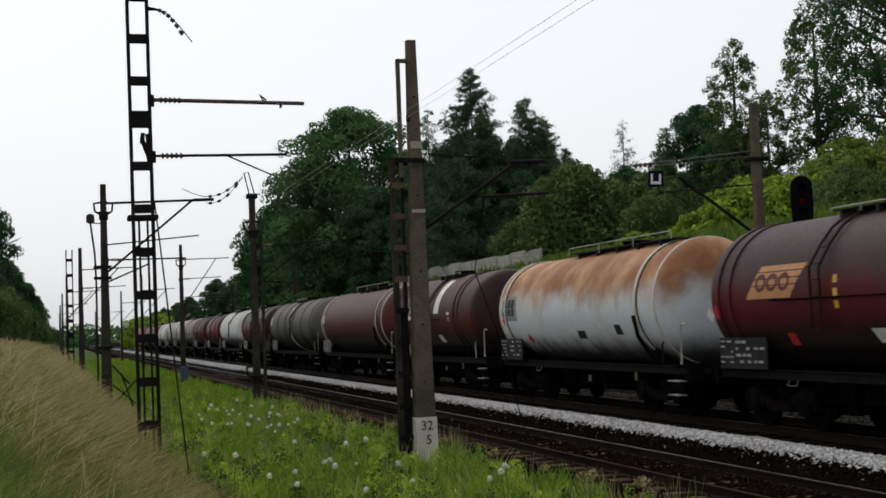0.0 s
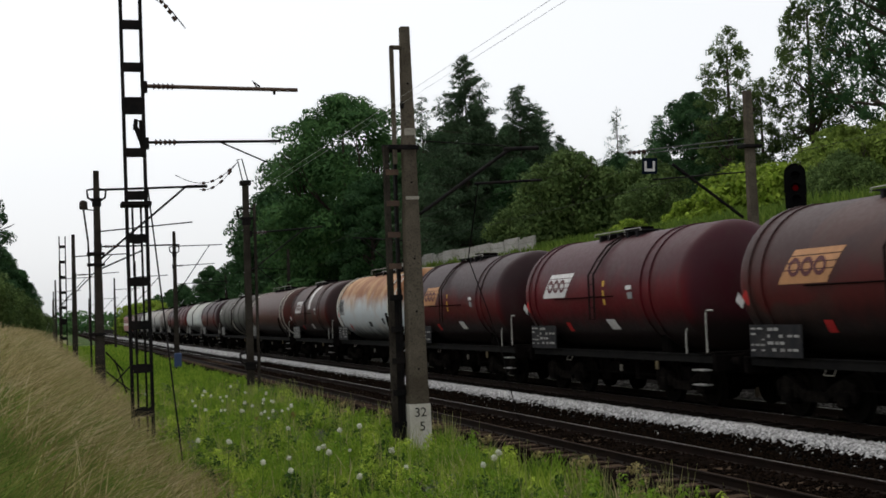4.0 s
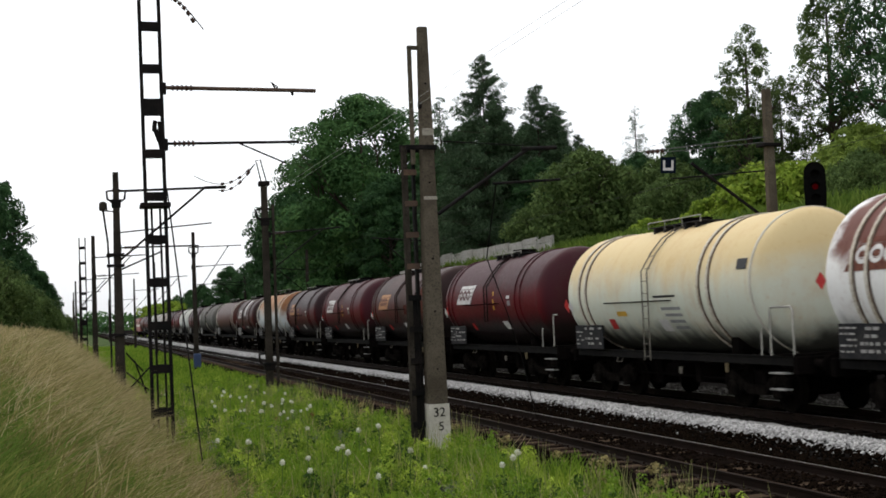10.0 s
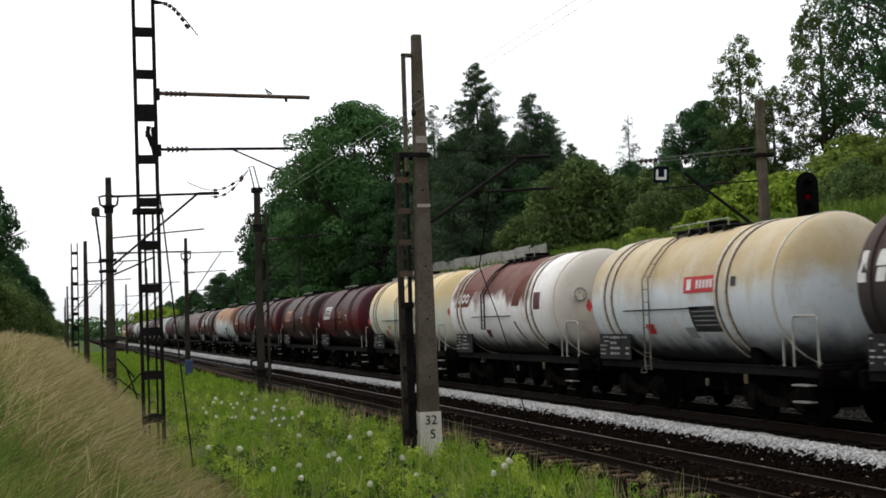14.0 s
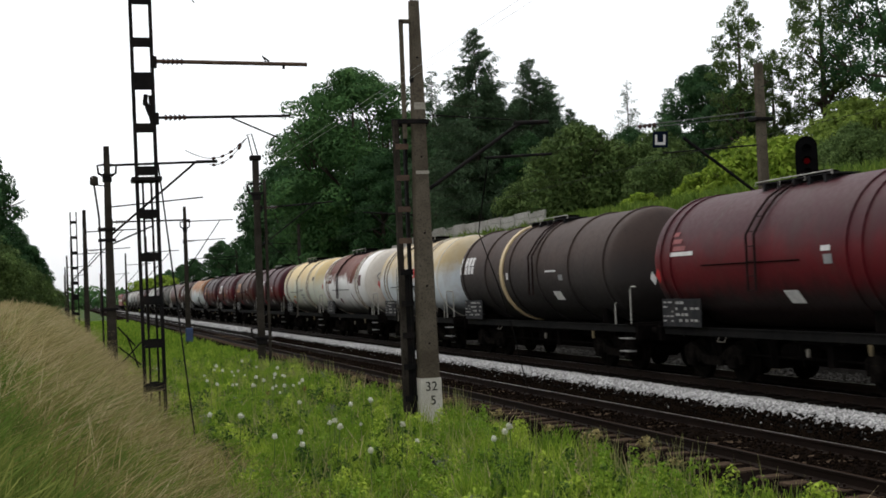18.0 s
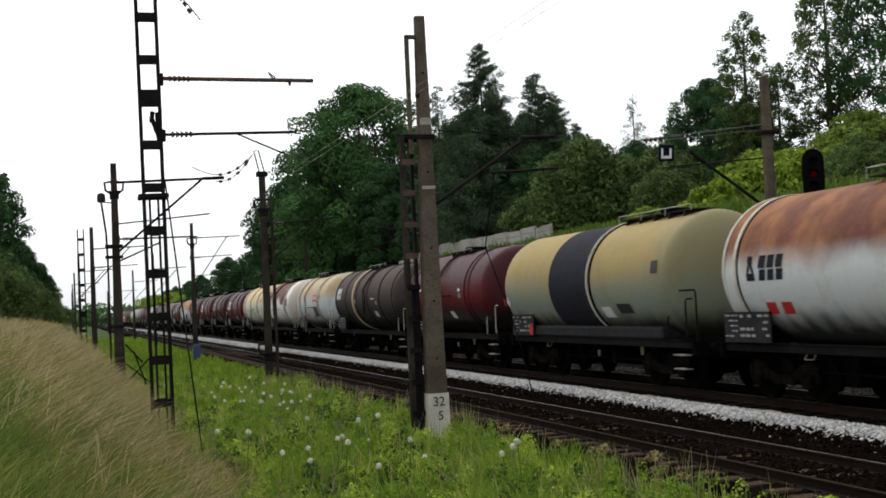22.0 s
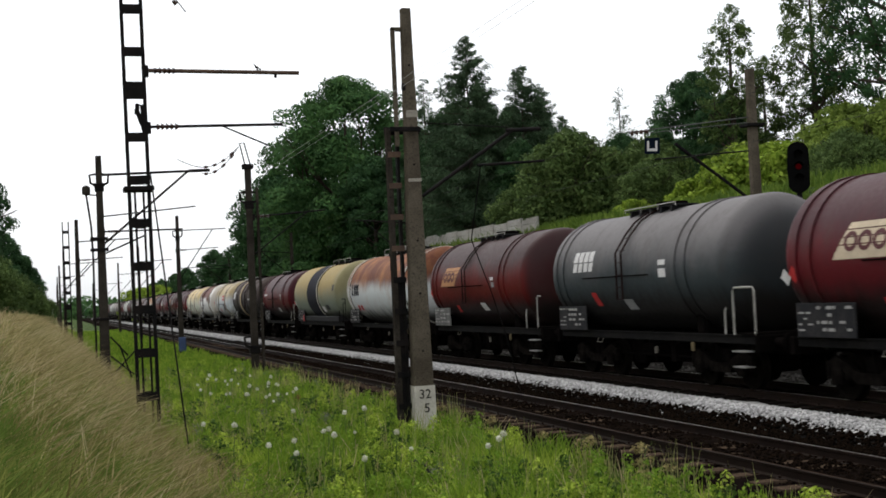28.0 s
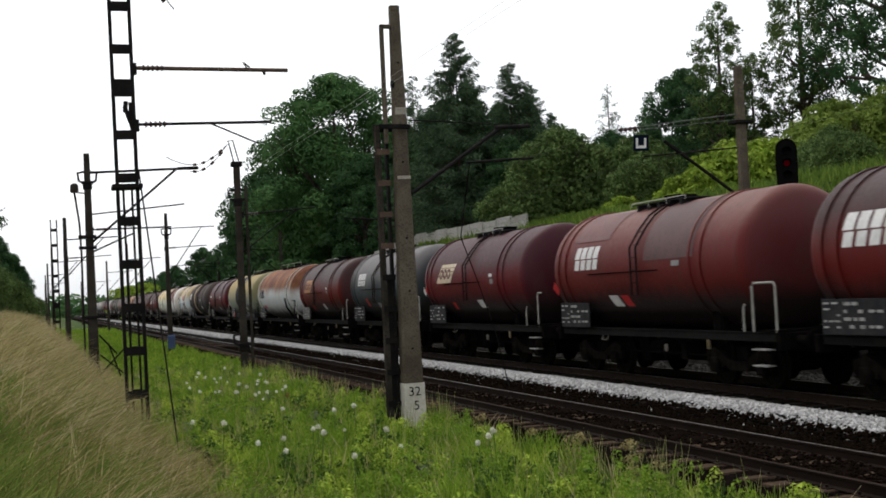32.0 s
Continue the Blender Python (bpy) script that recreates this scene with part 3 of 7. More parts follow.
M_HOOP = worn("pale_hoop_paint", (0.5, 0.44, 0.34), (0.6, 0.56, 0.48), 0.6, 0, 2.0, 20.0, 0.2, 0.004, (0.2, 0.12, 0.07))
ZC = 2.69


def skin(bm, r, y0, y1, z0, z1, slant=0.0, lift=0.008, n=6, m=2):
    """A patch that lies on the camera-side skin of a tank of radius r, between two heights; slant shifts its top."""
    a0, a1 = math.asin(max(-0.99, min(0.99, (z0 - ZC) / r))), math.asin(max(-0.99, min(0.99, (z1 - ZC) / r)))
    rr = r + lift
    grid = []
    for i in range(n + 1):
        a = a0 + (a1 - a0) * i / n
        sh = slant * i / n
        grid.append([bm.verts.new((-rr * math.cos(a), y0 + sh + (y1 - y0) * j / m, ZC + rr * math.sin(a))) for j in range(m + 1)])
    for i in range(n):
        for j in range(m):
            bm.faces.new((grid[i][j], grid[i][j + 1], grid[i + 1][j + 1], grid[i + 1][j])).smooth = True
    return bm


def band(bm, r, y, w, lift=0.02, n=44):
    """A strap round the tank."""
    return lathe(bm, [(y - w / 2, r - 0.01), (y - w / 2, r + lift), (y + w / 2, r + lift), (y + w / 2, r - 0.01)], n, cap=False)


def lifted(bm, dz):
    for v in bm.verts:
        v.co.z += dz
    return bm


CACHE = {}


def cached(key, make):
    if key not in CACHE:
        CACHE[key] = make()
    return CACHE[key]


def wheelset_mesh():
    bm = bmesh.new()
    for s in (-1, 1):
        lathe(bm, [(s * 0.68, 0.49), (s * 0.71, 0.46), (s * 0.715, 0.4), (s * 0.745, 0.38), (s * 0.76, 0.2), (s * 0.83, 0.18), (s * 0.83, 0.1)][:: s], 22, "x")
        lathe(bm, [(s * 0.82, 0.455), (s * 0.82, 0.39), (s * 0.77, 0.37)][::s], 22, "x", cap=False)
        lathe(bm, [(s * 0.71, 0.46), (s * 0.82, 0.455)][::s], 22, "x", cap=False)
    rod(bm, (-0.7, 0, 0), (0.7, 0, 0), 0.085, n=10)
    return mesh_of(bm, "wheelset", M_WHEEL)


def side_frame_mesh():
    bm = bmesh.new()
    pts = [(-1.25, 0.62), (-0.95, 0.74), (-0.55, 0.6), (-0.35, 0.46), (0.35, 0.46), (0.55, 0.6), (0.95, 0.74), (1.25, 0.62)]
    for (a, za), (b, zb) in zip(pts, pts[1:]):
        vs = [bm.verts.new((x, y, z)) for x in (-0.05, 0.05) for y, z in ((a, za - 0.11), (b, zb - 0.11), (b, zb + 0.1), (a, za + 0.1))]
        for q in ((0, 1, 2, 3), (7, 6, 5, 4), (0, 4, 5, 1), (3, 2, 6, 7), (1, 5, 6, 2), (0, 3, 7, 4)):
            bm.faces.new([vs[k] for k in q])
    for s in (-0.9, 0.9):
        box(bm, -0.11, 0.09, s - 0.16, s + 0.16, 0.3, 0.62, 0.03)
        for o in (-0.28, 0.28):
            for k in range(5):
                rod(bm, (0, s + o, 0.42 + 0.06 * k), (0, s + o, 0.45 + 0.06 * k), 0.075, n=8)
            rod(bm, (0, s + o, 0.4), (0, s + o, 0.72), 0.05, n=8)
    bmesh.ops.recalc_face_normals(bm, faces=bm.faces[:])
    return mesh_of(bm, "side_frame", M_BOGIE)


def bolster_mesh():
    bm = bmesh.new()
    box(bm, -0.95, 0.95, -0.22, 0.22, 0.55, 0.86, 0.03)
    box(bm, -0.45, 0.45, -1.2, -1.1, 0.45, 0.6)
    box(bm, -0.45, 0.45, 1.1, 1.2, 0.45, 0.6)
    rod(bm, (0, 0, 0.8), (0, 0, 1.0), 0.2, n=12)
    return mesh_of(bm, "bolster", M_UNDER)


def buffer_mesh():
    bm = bmesh.new()
    lathe(bm, [(0.0, 0.14), (0.06, 0.14), (0.07, 0.1), (0.36, 0.09), (0.37, 0.07), (0.56, 0.07), (0.57, 0.22), (0.6, 0.22), (0.615, 0.15)], 14)
    return mesh_of(bm, "buffer", M_UNDER)


def tank_mesh(r, y0, y1, dome, paint):
    bm = bmesh.new()
    prof = []
    for k in range(13):
        a = math.pi / 2 * k / 12
        prof.append((y0 + dome * (1 - math.cos(a)), r * math.sin(a) ** 0.8 if k else 0.02))
    prof = sorted(prof)
    front = [(y1 - (p - y0), q) for p, q in prof][::-1]
    body = [(y0 + dome + (y1 - y0 - 2 * dome) * i / 6, r) for i in range(1, 6)]
    lathe(bm, prof + body + front, 56)
    for f in bm.faces:
        f.smooth = True
    return mesh_of(lifted(bm, ZC), "tank", paint)


def bogie(wagon, y):
    sf = cached("side_frame", side_frame_mesh)
    b = part("bogie", cached("bolster", bolster_mesh), None, wagon)
    b.location = (0, y, 0)
    for s in (-1, 1):
        o = part("side_frame", sf, None, b)
        o.matrix_basis = pose(s * 1.0, 0, 0, 0, 0, 0 if s < 0 else 180)
    for s in (-0.9, 0.9):
        w = part("wheelset", cached("wheelset", wheelset_mesh), None, b)
        w.location = (0, s, 0.46)
        WHEELS.append(w)
    return b


WHEELS = []
MOVERS = []


def logo_panel(wagon, r, y, z, w, h, mat, ground):
    """A slanted striped panel with three rounded blocks."""
    bm = bmesh.new()
    for k in range(5):
        z0 = z + h * k / 5
        t = h / 5 * (0.84 if k else 1.0)
        skin(bm, r, y - w * 0.5 - 0.1 * k, y + w * 0.5 - 0.1 * k, z0, z0 + t, -0.08, 0.008, 1, 2)
    logo = part("logo_panel", bm, mat, wagon)
    bm = bmesh.new()
    for k in range(3):
        ring(bm, r, y - 0.16 + w * (0.26 - 0.26 * k), z + h * 0.47, w * 0.125, h * 0.27, w * 0.052)
    part("logo_mark", bm, ground, logo)


def on_skin(r, y, z, lift):
    a = math.asin(max(-0.99, min(0.99, (z - ZC) / r)))
    return (-(r + lift) * math.cos(a), y, ZC + (r + lift) * math.sin(a))


def ring(bm, r, y, z, ry, rz, t, n=18, lift=0.014, lean=-0.12):
    """A flat oval ring on the tank's skin, leaning a little."""
    rows = []
    for k in range(n):
        a = 2 * math.pi * k / n
        rows.append([bm.verts.new(on_skin(r, y + q * math.cos(a) * ry + lean * p * math.sin(a) * rz, z + p * math.sin(a) * rz, lift)) for q, p in ((1.0, 1.0), (1 - t / ry, 1 - t / rz))])
    for k in range(n):
        a, b = rows[k], rows[(k + 1) % n]
        bm.faces.new((a[0], b[0], b[1], a[1]))


def letter_blocks(wagon, r, y, z, h, n, mat, triangle=False):
    """Plain blocks in place of a name."""
    bm = bmesh.new()
    step = h * 0.62
    for k in range(n):
        c = y - k * step
        skin(bm, r, c - step * 0.4, c + step * 0.4, z + h * 0.49, z + h, -0.06, 0.01, 2, 1)
        skin(bm, r, c - step * 0.36, c + step * 0.38, z, z + h * 0.44, -0.05, 0.01, 2, 1)
    if triangle:
        c = y + step * 1.35
        skin(bm, r, c - step * 0.5, c + step * 0.5, z, z + h * 0.3, 0, 0.01, 1, 1)
        skin(bm, r, c - step * 0.5, c - step * 0.22, z + h * 0.3, z + h * 0.7, 0.09, 0.01, 2, 1)
        skin(bm, r, c + step * 0.22, c + step * 0.5, z + h * 0.3, z + h * 0.7, -0.09, 0.01, 2, 1)
        skin(bm, r, c - step * 0.3, c + step * 0.3, z + h * 0.7, z + h, 0, 0.01, 2, 1)
    part("logo_mark", bm, mat, wagon)


def sign_patch(wagon, r, y, z, w, h, mat, slant=0.0, name="label_plate"):
    return part(name, skin(bmesh.new(), r, y - w / 2, y + w / 2, z, z + h, slant, 0.012, max(2, round(h * 9)), 1), mat, wagon)


def diamond(wagon, r, y, z, s, mat):
    bm = bmesh.new()
    vs = []
    for dy, dz in ((0, -s), (s, 0), (0, s), (-s, 0)):
        a = math.asin((z + dz - ZC) / r)
        vs.append(bm.verts.new((-(r + 0.015) * math.cos(a), y + dy, ZC + (r + 0.015) * math.sin(a))))
    bm.faces.new(vs)
    part("hazard_plate", bm, mat, wagon)


def data_board(wagon, y, dark, z0=1.2, w=1.8, h=0.64):
    """The board at the sill with rows of small writing, as bars."""
    bm = bmesh.new()
    box(bm, -1.36, -1.33, y - w, y, z0, z0 + h, 0.005)
    board = part("data_board", bm, M_BOARD if dark else M_BOARD_PALE, wagon)
    rng = random.Random(int(y * 10) + int(w * 100))

    def field(a, b, rows, tall, keep):
        """Rows of bars between two shares of the board's length."""
        for k in range(rows):
            zt = z0 + h - 0.06 - (h - 0.1) * k / rows
            c = y - w * a
            while c > y - w * b + 0.05:
                l = rng.uniform(0.07, 0.2)
                if rng.random() < keep:
                    part("writing", box(bmesh.new(), -1.368, -1.362, max(y - w * b, c - l), c, zt - tall, zt), M_WRITING, board)
                c -= l + rng.uniform(0.03, 0.08)
    field(0.03, 0.3, 5, 0.035, 0.7)
    field(0.36, 0.68, 4, 0.06, 0.7)
    field(0.74, 0.97, 4, 0.05, 0.45)


def grab_rail(wagon, y0, y1, z0, z1, x=-1.28, mat=None):
    bm = bmesh.new()
    e = 0.06 if y1 > y0 else -0.06
    pipe(bm, [(x, y0, z0), (x, y0, z1 - 0.06), (x, y0 + e, z1), (x, y1, z1)], 0.022, 7)
    part("handrail", bm, mat or M_HANDRAIL, wagon)


def ladder(wagon, r, y, dark):
    """Rails that follow the tank's skin from the sill to the top, with rungs."""
    bm = bmesh.new()
    mat = M_RAILS if dark else M_LADDER
    angs = [math.radians(a) for a in (82, 66, 50, 34)]
    for dy in (-0.15, 0.15):
        pts = [(-(r + 0.06) * math.cos(a), y + dy, ZC + (r + 0.06) * math.sin(a)) for a in angs]
        pts += [(-(r + 0.08), y + dy, ZC + 0.45), (-(r + 0.08), y + dy, ZC - 0.7 if dark else 1.0)]
        pipe(bm, pts, 0.026 if dark else 0.018, 6)
    lad = part("ladder", bm, mat, wagon)
    for k in range(9):
        z = 1.1 + k * 0.3
        if dark and z < ZC - 0.7:
            continue
        x = -(r + 0.1) if z < ZC + 0.5 else -math.sqrt(max(0.1, (r + 0.07) ** 2 - (z - ZC) ** 2))
        part("rung", rod(bmesh.new(), (x, y - 0.15, z), (x, y + 0.15, z), 0.011, n=5), mat, lad)


def walkway(wagon, r, y0, y1, rail):
    bm = bmesh.new()
    zt = ZC + r
    for k in range(3):
        box(bm, -0.62 + 0.22 * k, -0.43 + 0.22 * k, y0, y1, zt + 0.02, zt + 0.045)
    for k in range(5):
        c = y0 + (y1 - y0) * (k + 0.5) / 5
        box(bm, -0.62, 0.05, c - 0.04, c + 0.04, zt - 0.16, zt + 0.02)
    part("walkway", bm, M_BOARD, wagon)
    bm = bmesh.new()
    lathe(bm, [(zt - 0.05, 0.36), (zt + 0.12, 0.36), (zt + 0.13, 0.4), (zt + 0.18, 0.4), (zt + 0.2, 0.1)], 18, "z")
    for v in bm.verts:
        v.co.y += (y0 + y1) / 2
    part("manhole", bm, M_UNDER, wagon)
    if rail:
        bm = bmesh.new()
        pipe(bm, [(-0.64, y0, zt), (-0.64, y0, zt + rail), (-0.64, y1, zt + rail), (-0.64, y1, zt)], 0.014)
        for k in (1, 2):
            c = y0 + (y1 - y0) * k / 3
            rod(bm, (-0.64, c, zt - 0.05), (-0.64, c, zt + rail), 0.012, n=6)
        part("walkway_rail", bm, M_HANDRAIL, wagon)


def underframe(wagon, L, kind):
    c = "sill%.1f%s" % (L, kind)

    def sill():
        bm = bmesh.new()
        for x in (-1.22, 1.1):
            box(bm, x, x + 0.12, -L / 2 + 0.62, L / 2 - 0.62, 1.0, 1.17, 0.012)
            box(bm, x - 0.03, x + 0.15, -L / 2 + 0.62, L / 2 - 0.62, 1.17, 1.19)
        for y in np.linspace(-L / 2 + 1.4, L / 2 - 1.4, 7):
            box(bm, -1.1, 1.1, y - 0.06, y + 0.06, 0.95, 1.15)
        return mesh_of(bm, "sill", M_SILL)
    part("sill", cached(c, sill), None, wagon)
    for s in (-1, 1):
        bm = bmesh.new()
        box(bm, -1.32, 1.32, s * (L / 2 - 0.62) - 0.07, s * (L / 2 - 0.62) + 0.07, 0.84, 1.2, 0.02)
        part("headstock", bm, M_UNDER, wagon)
        for x in (-0.875, 0.875):
            b = part("buffer", cached("buffer", buffer_mesh), None, wagon)
            b.matrix_basis = pose(x, s * (L / 2 - 0.62), 1.04, 0, 0, 0 if s > 0 else 180)
        bm = bmesh.new()
        box(bm, -0.04, 0.04, min(s * (L / 2 - 0.6), s * (L / 2 + 0.02)), max(s * (L / 2 - 0.6), s * (L / 2 + 0.02)), 0.95, 1.05, 0.02)
        part("coupling", bm, M_UNDER, wagon)
    # centre sill, brake gear and air tank
    bm = bmesh.new()
    box(bm, -0.2, 0.2, -L / 2 + 0.6, L / 2 - 0.6, 0.72, 1.16, 0.02)
    box(bm, 0.3, 1.0, -L / 2 + 3.9, L / 2 - 3.9, 0.34, 0.95, 0.03)
    for s in (-1, 1):
        box(bm, -0.5, 0.5, s * (L / 2 - 3.95) - 0.35, s * (L / 2 - 3.95) + 0.35, 0.32, 1.0, 0.03)
        box(bm, -0.6, 0.6, s * (L / 2 - 2.55) - 0.5, s * (L / 2 - 2.55) + 0.5, 0.3, 0.75, 0.03)
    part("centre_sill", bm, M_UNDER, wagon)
    bm = bmesh.new()
    lathe(bm, [(-0.5, 0.05), (-0.48, 0.17), (0.48, 0.17), (0.5, 0.05)], 12)
    for v in bm.verts:
        v.co += Vector((-0.7, 0.4, 0.72))
    part("air_tank", bm, M_UNDER, wagon)
    bm = bmesh.new()
    rod(bm, (-0.9, -L / 4, 0.62), (-0.9, L / 4, 0.62), 0.03, n=6)
    rod(bm, (-0.4, -L / 4, 0.55), (-0.4, L / 4, 0.55), 0.03, n=6)
    box(bm, -1.0, -0.3, -1.1, -0.9, 0.5, 0.9)
    part("brake_rigging", bm, M_UNDER, wagon)
    bm = bmesh.new()
    box(bm, -1.3, -1.24, -0.72, -0.65, 0.7, 0.86, 0.01)
    part("brake_plate", bm, M_LADDER, wagon)
    part("valve_handle", box(bmesh.new(), -1.3, -1.25, -L / 2 + 3.25, -L / 2 + 3.35, 0.8, 1.0, 0.01), M_BRASS, wagon)
    # hangers, brake lever and release handle under the side sill
    for y in (-L / 4 - 0.3, -0.2, 0.9, L / 4 + 0.2):
        part("hanger", rod(bmesh.new(), (-1.12, y, 1.0), (-0.95, y + 0.12, 0.45), 0.03, n=6), M_UNDER, wagon)
    part("release_handle", pipe(bmesh.new(), [(-1.25, L / 4 - 0.6, 1.0), (-1.3, L / 4 - 0.6, 0.9), (-1.3, L / 4 - 0.3, 0.9), (-1.25, L / 4 - 0.3, 1.0)], 0.012, 5), M_LADDER, wagon)


def saddles(wagon, r, y0, y1):
    for y in (y0, y1):
        bm = bmesh.new()
        box(bm, -1.05, 1.05, y - 0.16, y + 0.16, 1.17, 1.17 + (ZC - r) - 0.75, 0.01)
        for x in (-0.95, 0.95):
            box(bm, x - 0.06, x + 0.06, y - 0.2, y + 0.2, 1.17, 2.0, 0.01)
        part("saddle", bm, M_UNDER, wagon)


def build_wagon(label, front, length, paint, style, r=1.51, dark_ladder=True, board_dark=True, group="tank wagons of the train", lad=0.0):
    L = length
    w = thing("tank_wagon", label, "tank wagon", pose(X_FAR, front - L / 2, Z_FAR), group)
    y1, y0 = L / 2 - (0.8 if style == "two" else 0.45), -L / 2 + 1.2
    if style == "big":
        y0 = -L / 2 + 1.0
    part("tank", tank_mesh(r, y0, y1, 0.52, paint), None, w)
    for s in (1, -1):
        bogie(w, s * (L / 2 - 2.55))
    underframe(w, L, style)
    mid = (y0 + y1) / 2
    if style in ("std", "pale"):
        for y in (y0 + 2.3, y0 + 2.72, y1 - 1.65, y1 - 1.22) if style == "pale" else (y0 + 1.9, y0 + 2.35, y1 - 1.2, y1 - 0.75):
            part("band", lifted(band(bmesh.new(), r, y, 0.075, 0.035), ZC), M_HOOP if style == "pale" else paint, w)
            if style == "pale":
                # brown strip beside the hoop: its shadow gap and dirt, painted on
                part("band_edge", lifted(band(bmesh.new(), r, y - 0.06, 0.05, 0.014), ZC), M_STEEL_RUST, w)
        if style == "pale":
            # weld ring in white, so the highlight on the tank's edge is painted in
            part("rim", lifted(band(bmesh.new(), r, y0 + 0.54, 0.06, 0.022), ZC), M_WHITE_PAINT, w)
        ladder(w, r, mid + lad, dark_ladder)
        walkway(w, r, mid - 1.2, mid + 1.5, 0.16 if style == "pale" else 0.08)
        bm = bmesh.new()
        dz = 0.28 if style == "pale" else 0.12
        rod(bm, (-r - 0.03, mid - 1.3, ZC - dz), (-r - 0.03, mid + 2.4, ZC - dz), 0.017, n=6)
        part("side_pipe", bm, M_UNDER, w)
        saddles(w, r, y0 + 2.1, y1 - 1.4)
    elif style == "two":
        for y in (y0 + 1.5, y1 - 1.0):
            part("band", lifted(band(bmesh.new(), r, y, 0.1, 0.035), ZC), M_WHITE_PAINT, w)
            part("band_edge", lifted(band(bmesh.new(), r, y - 0.08, 0.05, 0.014), ZC), M_UNDER, w)
        for y in (y0 + 0.54, y1 - 0.54):
            part("rim", lifted(band(bmesh.new(), r, y, 0.07, 0.022), ZC), M_WHITE_PAINT, w)
        walkway(w, r, mid - 4.6, mid + 1.6, 0.2)
        saddles(w, r, y0 + 1.5, y1 - 1.4)
        bm = bmesh.new()
        pipe(bm, [(-r - 0.12, y0 + 1.4, ZC - 0.3), (-r - 0.05, y0 + 1.3, ZC - 0.8), (-1.15, y0 + 1.2, 1.2)], 0.05)
        part("drain_pipe", bm, M_UNDER, w)
    elif style == "ribbed":
        for k in range(6):
            y = y0 + 0.8 + (y1 - y0 - 1.6) * k / 5
            part("rib", lifted(band(bmesh.new(), r, y, 0.1, 0.045), ZC), paint, w)
        ladder(w, r, mid - 0.85, True)
        walkway(w, r, mid - 1.6, mid + 1.6, 0.1)
        saddles(w, r, y0 + 1.8, y1 - 1.8)
    elif style == "big":
        bm = bmesh.new()
        box(bm, -1.28, 1.28, -L / 2 + 2.2, L / 2 - 1.6, 1.19, 1.5, 0.05)
        part("cradle", bm, M_BOARD, w)
        part("band", lifted(band(bmesh.new(), r, mid - 1.06, 0.05, 0.05), ZC), M_WHITE_PAINT, w)
        part("band_edge", lifted(band(bmesh.new(), r, mid - 1.2, 0.07, 0.03), ZC), M_UNDER, w)
        bm = bmesh.new()
        skin(bm, r, mid - 1.0, mid + 1.7, ZC - r * 0.96, ZC + r * 0.985, 0, 0.006, 20, 3)
        part("dark_band", bm, I_NAVY, w, "dark slate band across the yellow tank")
        walkway(w, r, y0 + 0.6, mid - 1.3, 0.14)
        grab_rail(w, y0 - 0.55, y0 + 0.2, 1.2, 2.35, -1.28, M_STEEL_DARK)
    # rear platform, rails, steps
    bm = bmesh.new()
    box(bm, -1.3, 1.3, -L / 2 + 0.62, -L / 2 + 1.3, 1.2, 1.24)
    part("platform", bm, M_UNDER, w)
    if style == "pale" or paint in (P_RED_B, P_DARKGREY):
        part("handrail", pipe(bmesh.new(), [(-1.28, -L / 2 + 1.5, 1.2), (-1.28, -L / 2 + 1.5, 2.12), (-1.28, -L / 2 + 1.44, 2.18), (-1.28, -L / 2 + 0.74, 2.18), (-1.28, -L / 2 + 0.68, 2.12), (-1.28, -L / 2 + 0.68, 1.2)], 0.024, 7), M_HANDRAIL, w)
    else:
        grab_rail(w, -L / 2 + 0.95, -L / 2 + 0.65, 1.2, 2.15, -1.28, M_STEEL_DARK if style == "big" else None)
    grab_rail(w, -L / 2 + 1.85, -L / 2 + 1.8, 1.2, 1.75, -1.28, M_STEEL_DARK if style in ("big", "two") else None)
    for z in (0.52, 0.84):
        bm = bmesh.new()
        box(bm, -1.42, -1.2, -L / 2 + 0.9, -L / 2 + 1.42, z, z + 0.03, 0.005)
        part("step", bm, M_STEP, w)
    for y in (-L / 2 + 0.92, -L / 2 + 1.4):
        part("step_bracket", rod(bmesh.new(), (-1.31, y, 0.52), (-1.2, y, 1.0), 0.014, n=5), M_UNDER, w)
    data_board(w, L / 2 - 0.9, board_dark)
    MOVERS.append((w, front, L))
    return w, r, y0, y1, mid


TRAIN = []


def striped_marks(W, mat, ground=I_DARKMAROON, plate=-0.75):
    w, r, y0, y1, mid = W
    logo_panel(w, r, mid + 2.5, ZC - 0.08, 1.55, 0.66, mat, ground)
    sign_patch(w, r, mid + plate, ZC - 0.95, 0.5, 0.26, I_WHITE, 0.05)
    sign_patch(w, r, mid + 2.1, ZC - 1.0, 0.28, 0.24, I_RED, -0.06)
    sign_patch(w, r, y0 + 2.95, ZC + 0.02, 0.3, 0.1, I_WHITE)
    sign_patch(w, r, y0 + 2.9, ZC - 0.2, 0.26, 0.16, I_GREY)
    diamond(w, r, y1 - 0.35, ZC - 0.35, 0.17, I_WHITE)
    diamond(w, r, y1 - 0.62, ZC - 0.3, 0.17, I_RED)


